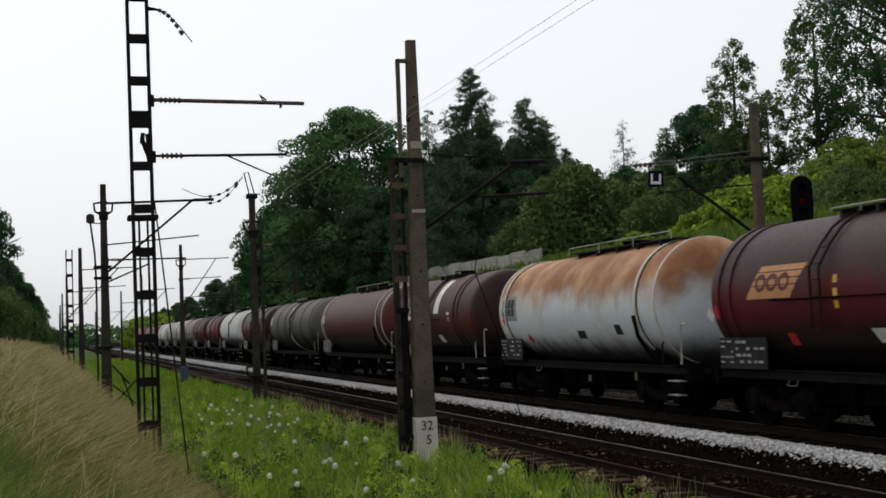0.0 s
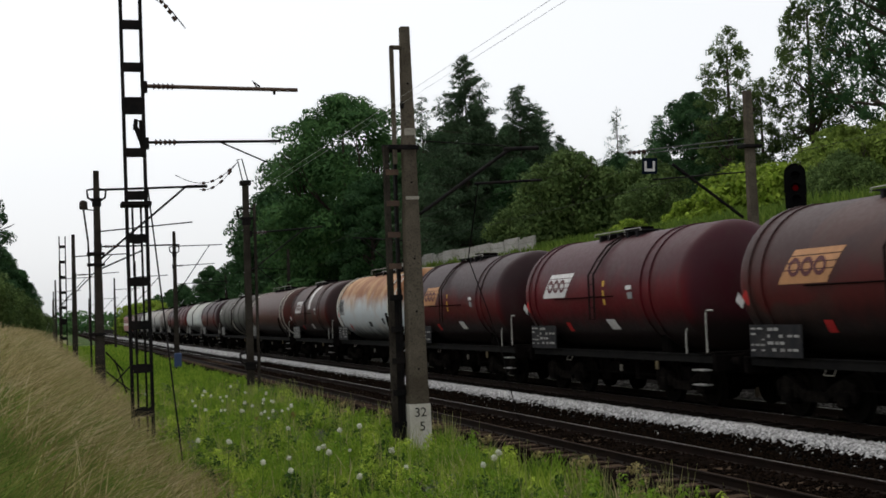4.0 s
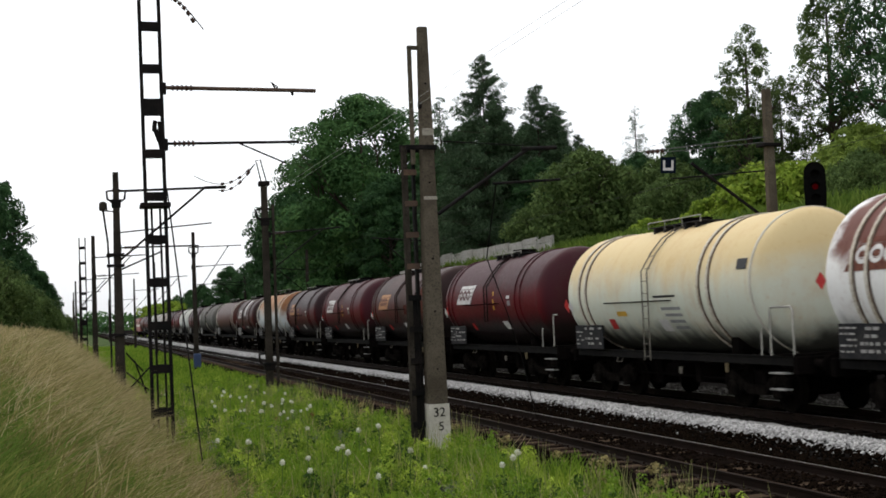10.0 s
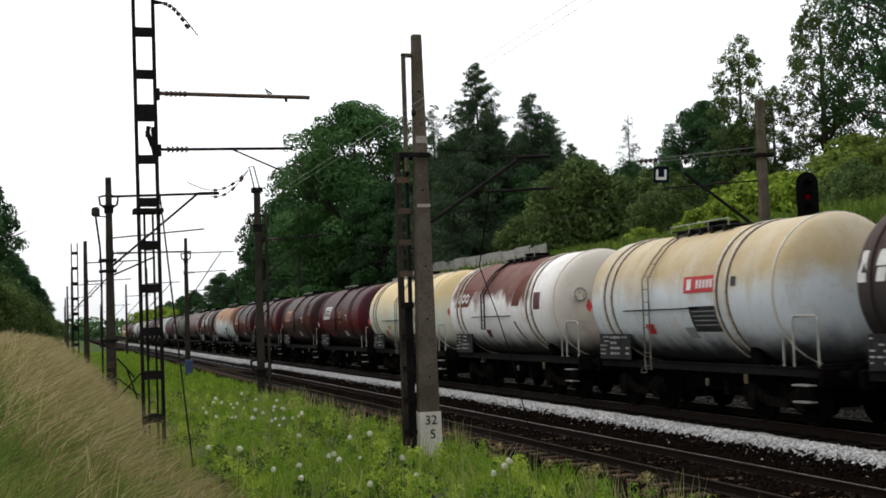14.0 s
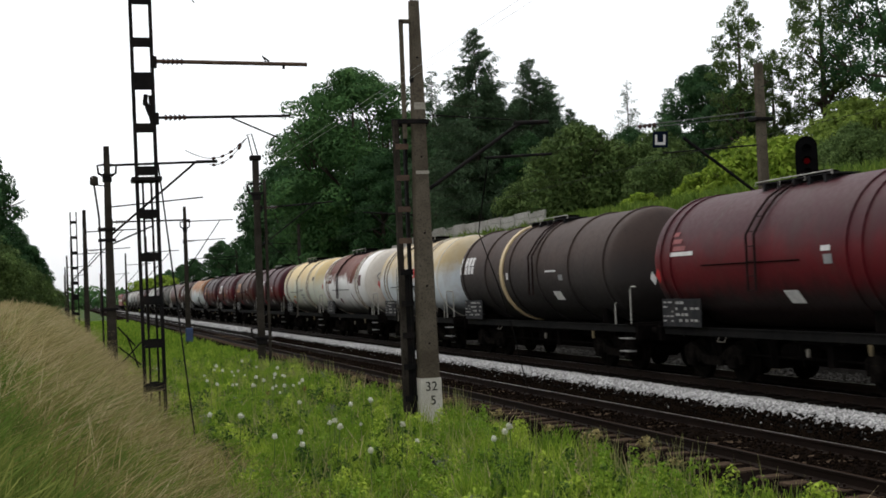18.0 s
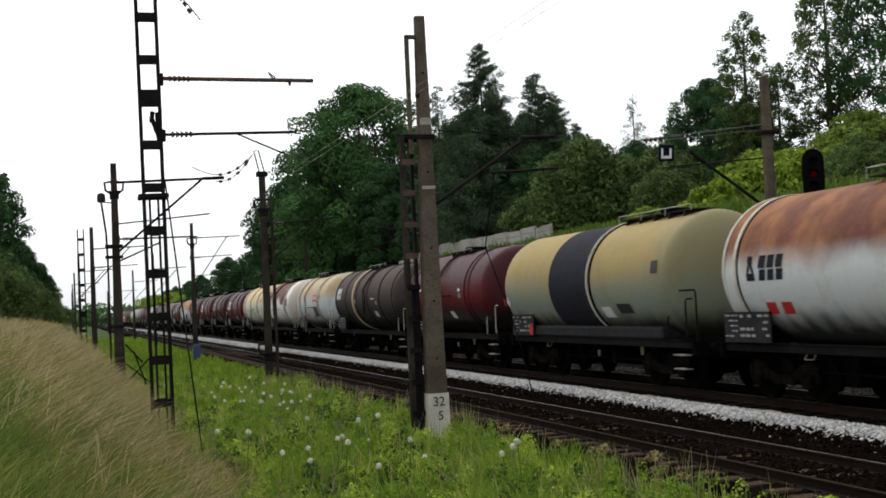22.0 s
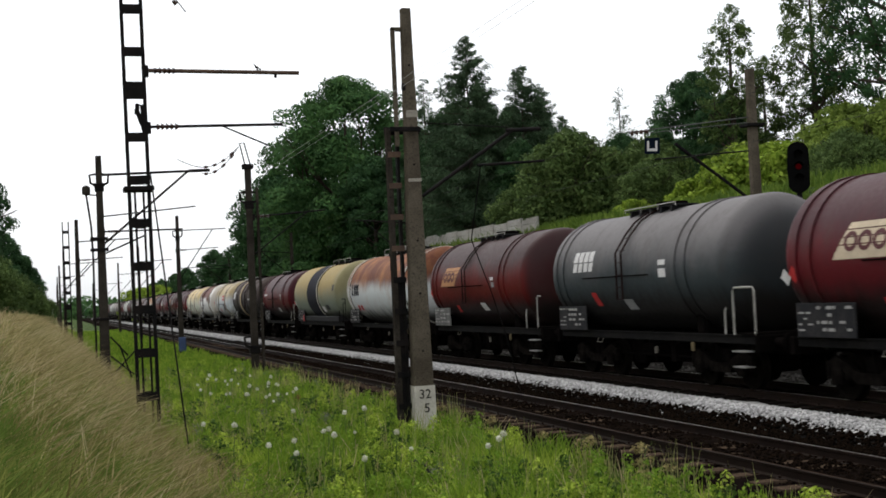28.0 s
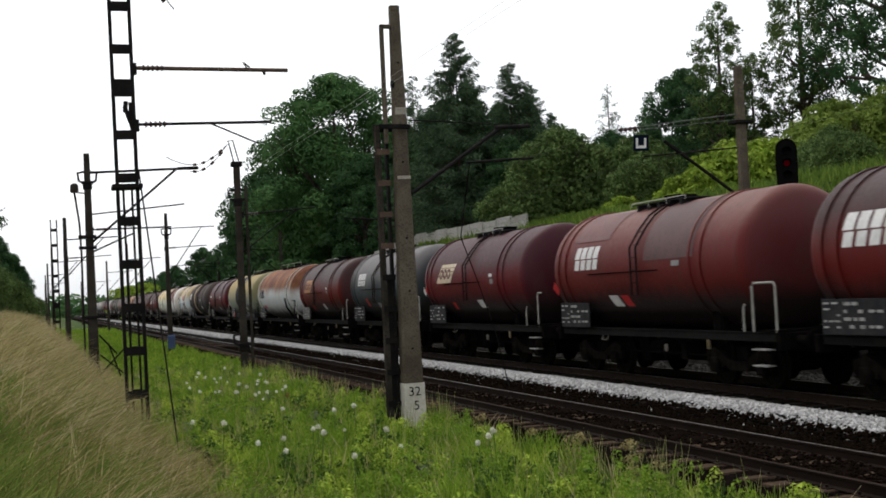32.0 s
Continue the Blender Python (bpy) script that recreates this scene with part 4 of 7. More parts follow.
def train():
    add = lambda *a, **k: TRAIN.append(build_wagon(*a, **k)) or TRAIN[-1]
    add("dull red-brown tank wagon far ahead in the train", 206.0, 15.0, P_BROWN, "std")
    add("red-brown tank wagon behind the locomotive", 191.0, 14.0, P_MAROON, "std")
    add("grey-white tank wagon with dirty streaks", 177.0, 12.0, P_WHITE, "std", board_dark=False)
    add("grey tank wagon with a dirty barrel", 165.0, 12.0, P_GREY, "std", board_dark=False)
    add("grey tank wagon with a dirty barrel", 153.0, 12.0, P_GREY, "std", board_dark=False)
    add("grey-brown weathered tank wagon", 141.0, 11.4, P_GREYBROWN, "std")
    add("maroon tank wagon with a dusty top", 129.6, 11.0, P_MAROON, "std", board_dark=False)
    add("maroon tank wagon with a dusty top", 118.6, 11.2, P_MAROON_C, "std", board_dark=False)
    W = add("white ribbed tank wagon", 107.4, 12.9, P_WHITE, "ribbed", board_dark=False)
    add("dark maroon tank wagon", 94.5, 13.2, P_MAROON, "std", board_dark=False)
    W = add("grey-green ribbed tank wagon with a pale hoop", 81.3, 16.3, P_GREYGREEN, "ribbed", board_dark=False)
    part("pale_hoop", lifted(band(bmesh.new(), W[1], W[4] - 0.4, 0.16, 0.05), ZC), M_WHITE_PAINT, W[0])
    letter_blocks(W[0], W[1], W[3] - 0.8, ZC + 0.1, 0.5, 2, I_WHITE)
    W = add("faded brown tank wagon with pale data boards", 65.0, 15.6, P_BROWN, "two", board_dark=False)
    sign_patch(W[0], W[1], W[3] - 1.0, ZC, 0.5, 0.4, I_WHITE)
    W = add("maroon tank wagon with a white stripe round the barrel", 49.4, 11.9, P_MAROON_B, "std", board_dark=False)
    part("white_stripe", skin(bmesh.new(), W[1], W[4] - 1.0, W[4] - 0.4, ZC + 0.1, ZC + 1.3, -0.1, 0.007, 10, 1), I_WHITE, W[0])
    striped_marks(W, I_WHITE)
    W = add("white tank wagon with an orange rusty top", 37.5, 13.5, P_RUSTWHITE, "two", 1.52)
    letter_blocks(W[0], W[1], W[3] - 1.3, ZC - 0.15, 0.5, 2, I_BLACK, True)
    part("logo_ground", skin(bmesh.new(), W[1], W[3] - 1.95, W[3] - 1.0, ZC - 0.3, ZC + 0.45, 0, 0.005, 3, 2), I_GREY, W[0])
    diamond(W[0], W[1], W[3] - 0.85, ZC - 0.28, 0.16, I_RED)
    diamond(W[0], W[1], W[3] - 2.5, ZC - 0.85, 0.17, I_RED)
    sign_patch(W[0], W[1], W[4] - 0.6, ZC - 0.85, 0.5, 0.22, I_BLACK, -0.08)
    sign_patch(W[0], W[1], W[4] - 3.0, ZC - 0.75, 0.35, 0.25, I_BLACK)
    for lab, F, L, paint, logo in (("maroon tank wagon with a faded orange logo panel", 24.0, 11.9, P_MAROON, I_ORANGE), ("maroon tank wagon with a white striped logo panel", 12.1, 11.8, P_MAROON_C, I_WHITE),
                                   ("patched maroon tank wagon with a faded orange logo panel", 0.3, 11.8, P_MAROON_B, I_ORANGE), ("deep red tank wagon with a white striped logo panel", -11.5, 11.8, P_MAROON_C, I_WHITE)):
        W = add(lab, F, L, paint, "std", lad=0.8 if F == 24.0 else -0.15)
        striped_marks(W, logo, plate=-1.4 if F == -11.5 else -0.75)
        if paint is not P_MAROON_B:
            for h in (0.14, -0.1, -0.32):
                sign_patch(W[0], W[1], W[4] + (0.3 if F == 24.0 else -0.7), ZC + h, 0.12, 0.14, I_YELLOW, 0.0, "warning_mark")
        if paint is P_MAROON_B:
            sign_patch(W[0], W[1], W[2] + 1.45, ZC - 0.05, 0.42, 0.85, I_REPAIR, 0.0, "repair_patch")
            sign_patch(W[0], W[1], W[2] + 0.95, ZC - 0.32, 1.0, 0.5, I_REPAIR, 0.0, "repair_patch")
            sign_patch(W[0], W[1], W[4] - 1.9, ZC - 0.35, 1.7, 0.4, I_REPAIR_DARK, 0.0, "repair_patch")
    W = add("cream tank wagon with orange weathering and pale hoops", -23.3, 12.2, P_CREAM, "pale", 1.55, False, lad=-0.1)
    r = W[1]
    diamond(W[0], r, W[3] - 0.3, ZC - 0.3, 0.2, I_RED)
    diamond(W[0], r, W[3] - 0.55, ZC - 0.32, 0.16, I_WHITE)
    sign_patch(W[0], r, W[4] + 1.6, ZC - 0.62, 0.55, 0.12, I_YELLOW)
    sign_patch(W[0], r, W[4] + 2.4, ZC - 0.95, 0.35, 0.26, I_RED, -0.06)
    for k in range(4):
        sign_patch(W[0], r, W[4] - 1.1 - 0.05 * k, ZC - 0.5 - 0.15 * k, 0.95 - 0.1 * k, 0.07, I_GREY)
    sign_patch(W[0], r, W[4] - 0.5, ZC - 1.0, 0.45, 0.28, I_WHITE)
    sign_patch(W[0], r, W[4] - 0.9, ZC - 0.2, 1.1, 0.05, I_BLACK)
    sign_patch(W[0], r, W[2] + 0.9, ZC + 0.3, 0.4, 0.22, I_BLACK)
    W = add("white tank wagon with a big brown spill", -35.5, 12.3, P_WHITE_BROWN, "pale", 1.55, True, lad=1.1)
    r = W[1]
    part("spill_stain", skin(bmesh.new(), r, W[4] - 2.0, W[4] - 1.35, ZC + 0.02, ZC + 0.95, -0.5, 0.004, 6, 2), I_SPILL, W[0])
    part("spill_stain", skin(bmesh.new(), r, W[4] - 1.75, W[4] - 1.6, ZC - 1.0, ZC - 0.45, 0.25, 0.004, 4, 1), I_SPILL, W[0])
    logo_panel(W[0], r, W[3] - 1.75, ZC + 0.08, 1.5, 0.6, I_SPILL, I_WHITE)
    hatch = part("end_hatch", rod(bmesh.new(), (-0.95, W[2] + 0.3, ZC + 0.25), (-0.95, W[2] - 0.02, ZC + 0.25), 0.18, n=18), M_HOOP, W[0], "round grey end hatch")
    part("hatch_rim", lifted(lathe(bmesh.new(), [(W[2] - 0.01, 0.18), (W[2] - 0.03, 0.2), (W[2] - 0.04, 0.16), (W[2] - 0.02, 0.16)], 18, cap=False), ZC + 0.25), I_GREY, hatch).location = (-0.95, 0, 0)
    sign_patch(W[0], r, W[2] + 1.85, ZC - 0.12, 0.5, 0.5, I_DARKMAROON, name="sign")
    diamond(W[0], r, W[3] - 0.3, ZC - 0.05, 0.17, I_RED)
    sign_patch(W[0], r, W[4] + 1.4, ZC - 0.95, 0.4, 0.25, I_DARKMAROON, -0.1)
    W = add("white tank wagon with a tan top and a red sign", -47.8, 11.2, P_WHITE_TAN, "pale", 1.55, False, lad=1.05)
    r = W[1]
    sign = sign_patch(W[0], r, W[4] - 1.35, ZC + 0.06, 1.35, 0.36, I_RED, 0.04, "red_sign")
    bm = bmesh.new()
    for k in range(5):
        skin(bm, r, W[4] - 1.32 - 0.15 * k, W[4] - 1.22 - 0.15 * k, ZC + 0.15, ZC + 0.33, 0, 0.018, 1, 1)
    skin(bm, r, W[4] - 1.0, W[4] - 0.8, ZC + 0.12, ZC + 0.36, 0, 0.018, 1, 1)
    part("sign_mark", bm, I_WHITE, sign)
    sign = sign_patch(W[0], r, W[4] - 1.45, ZC - 0.8, 1.25, 0.56, I_BLACK, 0.0, "black_sign")
    bm = bmesh.new()
    for k in range(4):
        skin(bm, r, W[4] - 1.95, W[4] - 0.95, ZC - 0.36 - 0.1 * k, ZC - 0.335 - 0.1 * k, 0, 0.018, 1, 1)
    part("writing", bm, I_GREY, sign)
    diamond(W[0], r, W[3] - 0.3, ZC - 0.1, 0.2, I_RED)
    sign_patch(W[0], r, W[4] + 1.35, ZC - 0.85, 0.4, 0.24, I_RED, -0.06)
    sign_patch(W[0], r, W[4] - 0.05, ZC - 0.75, 0.35, 0.3, I_WHITE)
    sign_patch(W[0], r, W[4] - 0.6, ZC - 0.95, 0.45, 0.25, I_GREY)
    sign_patch(W[0], r, W[2] + 2.0, ZC + 0.15, 0.2, 0.2, I_BLACK)
    W = add("sooty black-brown ribbed tank wagon with a cream hoop", -59.0, 14.8, P_BLACKBROWN, "ribbed")
    r = W[1]
    part("cream_hoop", lifted(band(bmesh.new(), r, W[3] - 4.75, 0.22, 0.05), ZC), plain("cream_hoop_paint", (0.6, 0.46, 0.26), 0.6), W[0], "cream hoop round the dark tank")
    letter_blocks(W[0], r, W[3] - 1.1, ZC + 0.05, 0.55, 3, I_WHITE, True)
    sign_patch(W[0], r, W[4] + 1.3, ZC - 0.2, 0.3, 0.2, I_WHITE)
    sign_patch(W[0], r, W[4] - 2.4, ZC - 0.85, 0.55, 0.25, I_WHITE, 0.05)
    sign_patch(W[0], r, W[4] - 2.2, ZC - 0.05, 0.8, 0.05, I_WHITE)
    sign_patch(W[0], r, W[4] - 2.9, ZC - 0.3, 0.3, 0.16, I_GREY)
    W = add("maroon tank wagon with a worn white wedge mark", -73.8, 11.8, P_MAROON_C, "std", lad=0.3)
    r = W[1]
    sign_patch(W[0], r, W[3] - 1.75, ZC + 0.12, 1.05, 0.09, I_WHITE)
    for k in range(3):
        sign_patch(W[0], r, W[3] - 1.6 + 0.12 * k, ZC + 0.24 + 0.16 * k, 0.55 - 0.14 * k, 0.1, plain("worn_pink_marking", (0.3, 0.12, 0.12), 0.7), -0.05)
    diamond(W[0], r, W[3] - 0.3, ZC - 0.35, 0.17, I_WHITE)
    diamond(W[0], r, W[3] - 0.6, ZC - 0.3, 0.17, I_RED)
    sign_patch(W[0], r, W[4] - 0.75, ZC - 0.95, 0.5, 0.26, I_WHITE, 0.05)
    sign_patch(W[0], r, W[2] + 2.95, ZC + 0.02, 0.3, 0.1, I_WHITE)
    sign_patch(W[0], r, W[2] + 2.9, ZC - 0.22, 0.26, 0.18, I_GREY)
    W = add("yellow-grey tank wagon with a dark slate band", -85.6, 13.2, P_YELLOW, "big", 1.57)
    r = W[1]
    diamond(W[0], r, W[3] - 0.3, ZC - 0.45, 0.17, I_RED)
    diamond(W[0], r, W[3] - 0.58, ZC - 0.45, 0.17, I_WHITE)
    sign_patch(W[0], r, W[4] - 1.9, ZC - 0.95, 0.6, 0.28, I_WHITE, 0.05)
    sign_patch(W[0], r, W[4] - 3.0, ZC - 0.85, 0.8, 0.25, I_BLACK, 0.05)
    sign_patch(W[0], r, W[2] + 0.9, ZC + 0.1, 0.35, 0.3, I_BLACK)
    bm = bmesh.new()
    box(bm, -1.376, -1.369, 13.2 / 2 - 2.66, 13.2 / 2 - 2.4, 1.22, 1.56)
    part("red_placard", bm, I_RED, W[0])
    W = add("rusty white tank wagon with pale hoops", -98.8, 13.8, P_RUSTWHITE_B, "two", 1.56)
    r = W[1]
    letter_blocks(W[0], r, W[3] - 2.0, ZC - 0.22, 0.5, 3, I_NAVY, True)
    sign_patch(W[0], r, W[3] - 2.0, ZC - 0.9, 0.35, 0.24, I_RED, -0.06)
    sign_patch(W[0], r, W[3] - 2.55, ZC - 0.9, 0.35, 0.24, I_RED, -0.06)
    grab_rail(W[0], W[2] - 0.5, W[2] + 0.9, 1.9, 2.25, -1.45, M_STEEL_DARK)
    grab_rail(W[0], W[2] + 0.1, W[2] - 0.3, 1.3, 2.2, -1.4, M_STEEL_DARK)
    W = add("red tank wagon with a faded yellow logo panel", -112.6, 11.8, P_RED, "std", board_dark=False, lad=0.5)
    striped_marks(W, I_ORANGE)
    W = add("dark grey tank wagon with white block lettering", -124.4, 11.5, P_DARKGREY, "std", lad=0.1)
    letter_blocks(W[0], W[1], W[3] - 2.0, ZC + 0.05, 0.52, 4, I_WHITE)
    sign_patch(W[0], W[1], W[4] + 1.9, ZC - 0.85, 0.3, 0.35, I_RED, 0.08)
    sign_patch(W[0], W[1], W[4] + 0.1, ZC - 0.95, 0.5, 0.26, I_GREY, 0.05)
    sign_patch(W[0], W[1], W[2] + 2.95, ZC + 0.08, 0.35, 0.12, I_WHITE)
    sign_patch(W[0], W[1], W[2] + 2.95, ZC - 0.2, 0.35, 0.2, I_WHITE)
    W = add("plum tank wagon with a cream striped logo panel", -135.9, 12.0, P_MAROON_C, "std", lad=0.05)
    striped_marks(W, I_CREAM)
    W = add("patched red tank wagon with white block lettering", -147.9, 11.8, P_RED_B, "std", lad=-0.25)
    letter_blocks(W[0], W[1], W[3] - 1.95, ZC + 0.0, 0.58, 4, I_WHITE)
    sign_patch(W[0], W[1], W[4] - 1.75, ZC + 0.12, 2.3, 1.28, I_OLD_PAINT, 0.0, "repair_patch")
    sign_patch(W[0], W[1], W[3] - 2.6, ZC + 0.72, 2.1, 0.68, I_OLD_PAINT_B, 0.0, "repair_patch")
    diamond(W[0], W[1], W[3] - 0.4, ZC - 0.45, 0.2, I_RED)
    sign_patch(W[0], W[1], W[4] + 1.3, ZC - 0.95, 0.5, 0.28, I_WHITE, 0.06)
    sign_patch(W[0], W[1], W[4] + 0.7, ZC - 0.95, 0.4, 0.28, I_RED, 0.06)
    sign_patch(W[0], W[1], W[2] + 2.95, ZC - 0.05, 0.35, 0.12, I_GREY)
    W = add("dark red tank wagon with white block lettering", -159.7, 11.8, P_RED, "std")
    letter_blocks(W[0], W[1], W[3] - 1.5, ZC + 0.05, 0.6, 4, I_WHITE)


train()
# ---- locomotive at the head of the train ----
M_LOCO_RED = worn("red_loco_paint", (0.24, 0.045, 0.032), (0.19, 0.04, 0.03), 0.5, 0, 1.0, 20.0, 0.1, 0.004)
M_LOCO_CREAM = worn("cream_loco_paint", (0.6, 0.56, 0.48), (0.5, 0.47, 0.4), 0.5, 0, 1.0, 20.0, 0.1, 0.004)
M_GLASS = plain("dark_window_glass", (0.012, 0.015, 0.018), 0.1)


def locomotive(front, length):
    w = thing("locomotive", "red locomotive with a cream band pulling the tank train", "locomotive", pose(X_FAR, front - length / 2, Z_FAR))
    h = length / 2
    bm = bmesh.new()
    box(bm, -1.45, 1.45, -h + 0.6, h - 0.6, 1.15, 3.85, 0.16)
    part("body", bm, M_LOCO_RED, w)
    bm = bmesh.new()
    box(bm, -1.46, 1.46, -h + 0.75, h - 0.75, 2.2, 2.6, 0.01)
    part("cream_band", bm, M_LOCO_CREAM, w)
    bm = bmesh.new()
    box(bm, -1.2, 1.2, -h + 1.0, h - 1.0, 3.85, 4.1, 0.08)
    part("roof", bm, M_BOARD_PALE, w)
    for s in (-1, 1):
        for x in (-0.62, 0.62):
            bm = bmesh.new()
            box(bm, x - 0.5, x + 0.5, s * (h - 0.6) - 0.03, s * (h - 0.6) + 0.03, 2.75, 3.4, 0.02)
            part("window", bm, M_GLASS, w)
        for k in range(4):
            bm = bmesh.new()
            c = -h + 3 + k * (length - 6) / 3
            box(bm, s * 1.45 - 0.02, s * 1.45 + 0.02, c - 0.5, c + 0.5, 2.75, 3.35, 0.02)
            part("window", bm, M_GLASS, w)
        bogie(w, s * (h - 3.6))
    bm = bmesh.new()
    box(bm, -1.3, 1.3, -h + 0.5, h - 0.5, 0.85, 1.15, 0.03)
    part("frame", bm, M_UNDER, w)
    MOVERS.append((w, front, length))


locomotive(226.0, 20.0)
# ---- overhead line: masts, arms, wires ----
def insulator(bm, a, b, n=4, r=0.06):
    """A string of sheds between a and b."""
    a, b = Vector(a), Vector(b)
    rod(bm, a, b, 0.018, n=6)
    for k in range(n):
        p = a.lerp(b, (k + 0.6) / (n + 0.2))
        d = (b - a).normalized() * 0.025
        rod(bm, p - d, p + d, r, r * 0.55, 10)
    return bm


def arm(mast, y, x0, z0, x1, z1, r=0.035, strut=None, ins=True, mat=None):
    """A bracket tube with an insulator near the mast, and an oblique strut."""
    mat = mat or M_STEEL_DARK
    bm = bmesh.new()
    rod(bm, (x0, y, z0), (x1, y, z1), r, n=8)
    tube = part("bracket_tube", bm, mat, mast)
    s = 1 if x1 > x0 else -1
    if ins:
        bm = bmesh.new()
        insulator(bm, (x0 + s * 0.14, y, z0 + (z1 - z0) * 0.05), (x0 + s * 0.62, y, z0 + (z1 - z0) * 0.15), 5, 0.075)
        part("insulator", bm, M_INSULATOR, tube)
        part("root_bracket", box(bmesh.new(), x0 - 0.05, x0 + 0.05, y - 0.06, y + 0.06, z0 - 0.14, z0 + 0.1, 0.01), M_STEEL_DARK, tube)
    if strut:
        bm = bmesh.new()
        rod(bm, (x0, y, strut[0]), (x0 + (x1 - x0) * strut[1], y, z0 + (z1 - z0) * strut[1]), r * 0.9, n=8)
        part("strut", bm, mat, mast)


def pole_mesh(w0, w1, d0, d1, h, z0, mat, flute=True):
    """A tapered concrete mast of rectangular section with worn edges."""
    bm = bmesh.new()
    levels = 9
    rings = []
    rng = random.Random(int(h * 100))
    for k in range(levels + 1):
        f = k / levels
        w, d = (w0 + (w1 - w0) * f) / 2, (d0 + (d1 - d0) * f) / 2
        c = 0.16 * w
        pts = [(-w + c, -d), (w - c, -d), (w, -d + c), (w, d - c), (w - c, d), (-w + c, d), (-w, d - c), (-w, -d + c)]
        rings.append([bm.verts.new((x + rng.uniform(-0.004, 0.004), y + rng.uniform(-0.004, 0.004), z0 + (h - z0) * f)) for x, y in pts])
    for p, q in zip(rings, rings[1:]):
        for i in range(8):
            bm.faces.new((p[i], p[(i + 1) % 8], q[(i + 1) % 8], q[i]))
    bm.faces.new(rings[-1])
    bm.faces.new(rings[0][::-1])
    return mesh_of(bm, "pole", mat)


def concrete_mast(label, x, y, h, w0=0.42, w1=0.2, mat=None, lean=0.0, z0=-0.9):
    m = thing("catenary_mast", label, "mast", pose(x, y, 0, 0, lean, 0), "masts of the overhead line")
    part("pole", pole_mesh(w0, w1, w0 * 0.8, w1 * 0.9, h, z0, mat or M_CONCRETE), None, m)
    return m


def collar(mast, z, w, mat=None):
    bm = bmesh.new()
    box(bm, -w, w, -w * 0.7, w * 0.7, z, z + 0.1, 0.01)
    col = part("collar", bm, mat or M_STEEL_DARK, mast)
    for s in (-1, 1):
        horn = bmesh.new()
        pipe(horn, [(s * (w - 0.02), 0, z + 0.05), (s * (w + 0.1), 0, z + 0.12), (s * (w + 0.13), 0, z + 0.4), (s * (w - 0.1), 0, z + 0.44)], 0.045)
        part("collar_horn", horn, mat or M_STEEL_DARK, col)
    foot = bmesh.new()
    box(foot, -w * 0.8, w * 0.8, -w * 0.6, w * 0.6, z - 0.2, z - 0.002, 0.02)
    part("collar_foot", foot, mat or M_STEEL_DARK, col)


def lattice(m, x, y, z0, z1, w, leg, step, mat, name="leg", first=0.4, tall=3):
    """Two channel legs joined by batten plates, one of them taller."""
    for s in (-1, 1):
        bm = bmesh.new()
        box(bm, x + s * w / 2 - leg / 2, x + s * w / 2 + leg / 2, y - 0.05, y + 0.05, z0, z1, 0.004)
        part(name, bm, mat, m)
    z, k = z0 + first, 0
    while z < z1 - 0.2:
        hgt = 0.34 if k == tall else 0.175
        bm = bmesh.new()
        box(bm, x - w / 2, x + w / 2, y - 0.062, y - 0.052, z, z + hgt)
        box(bm, x - w / 2, x + w / 2, y + 0.052, y + 0.062, z, z + hgt)
        part("batten", bm, mat, m)
        z += step
        k += 1


def number_text(body, size, m, parent, mat):
    cu = bpy.data.curves.new("number", "FONT")
    cu.body, cu.size, cu.extrude, cu.align_x = body, size, 0.002, "CENTER"
    tmp = new("number", cu)
    me = bpy.data.meshes.new_from_object(tmp.evaluated_get(bpy.context.evaluated_depsgraph_get()))
    bpy.data.objects.remove(tmp)
    me.materials.clear()
    me.materials.append(mat)
    ob = part("number", me, None, parent)
    ob.matrix_basis = m
    return ob


M_PALE_BAND = worn("worn_pale_paint", (0.26, 0.24, 0.2), (0.36, 0.33, 0.28), 0.9, 0, 3.0, 30.0, 0.3, 0.004)


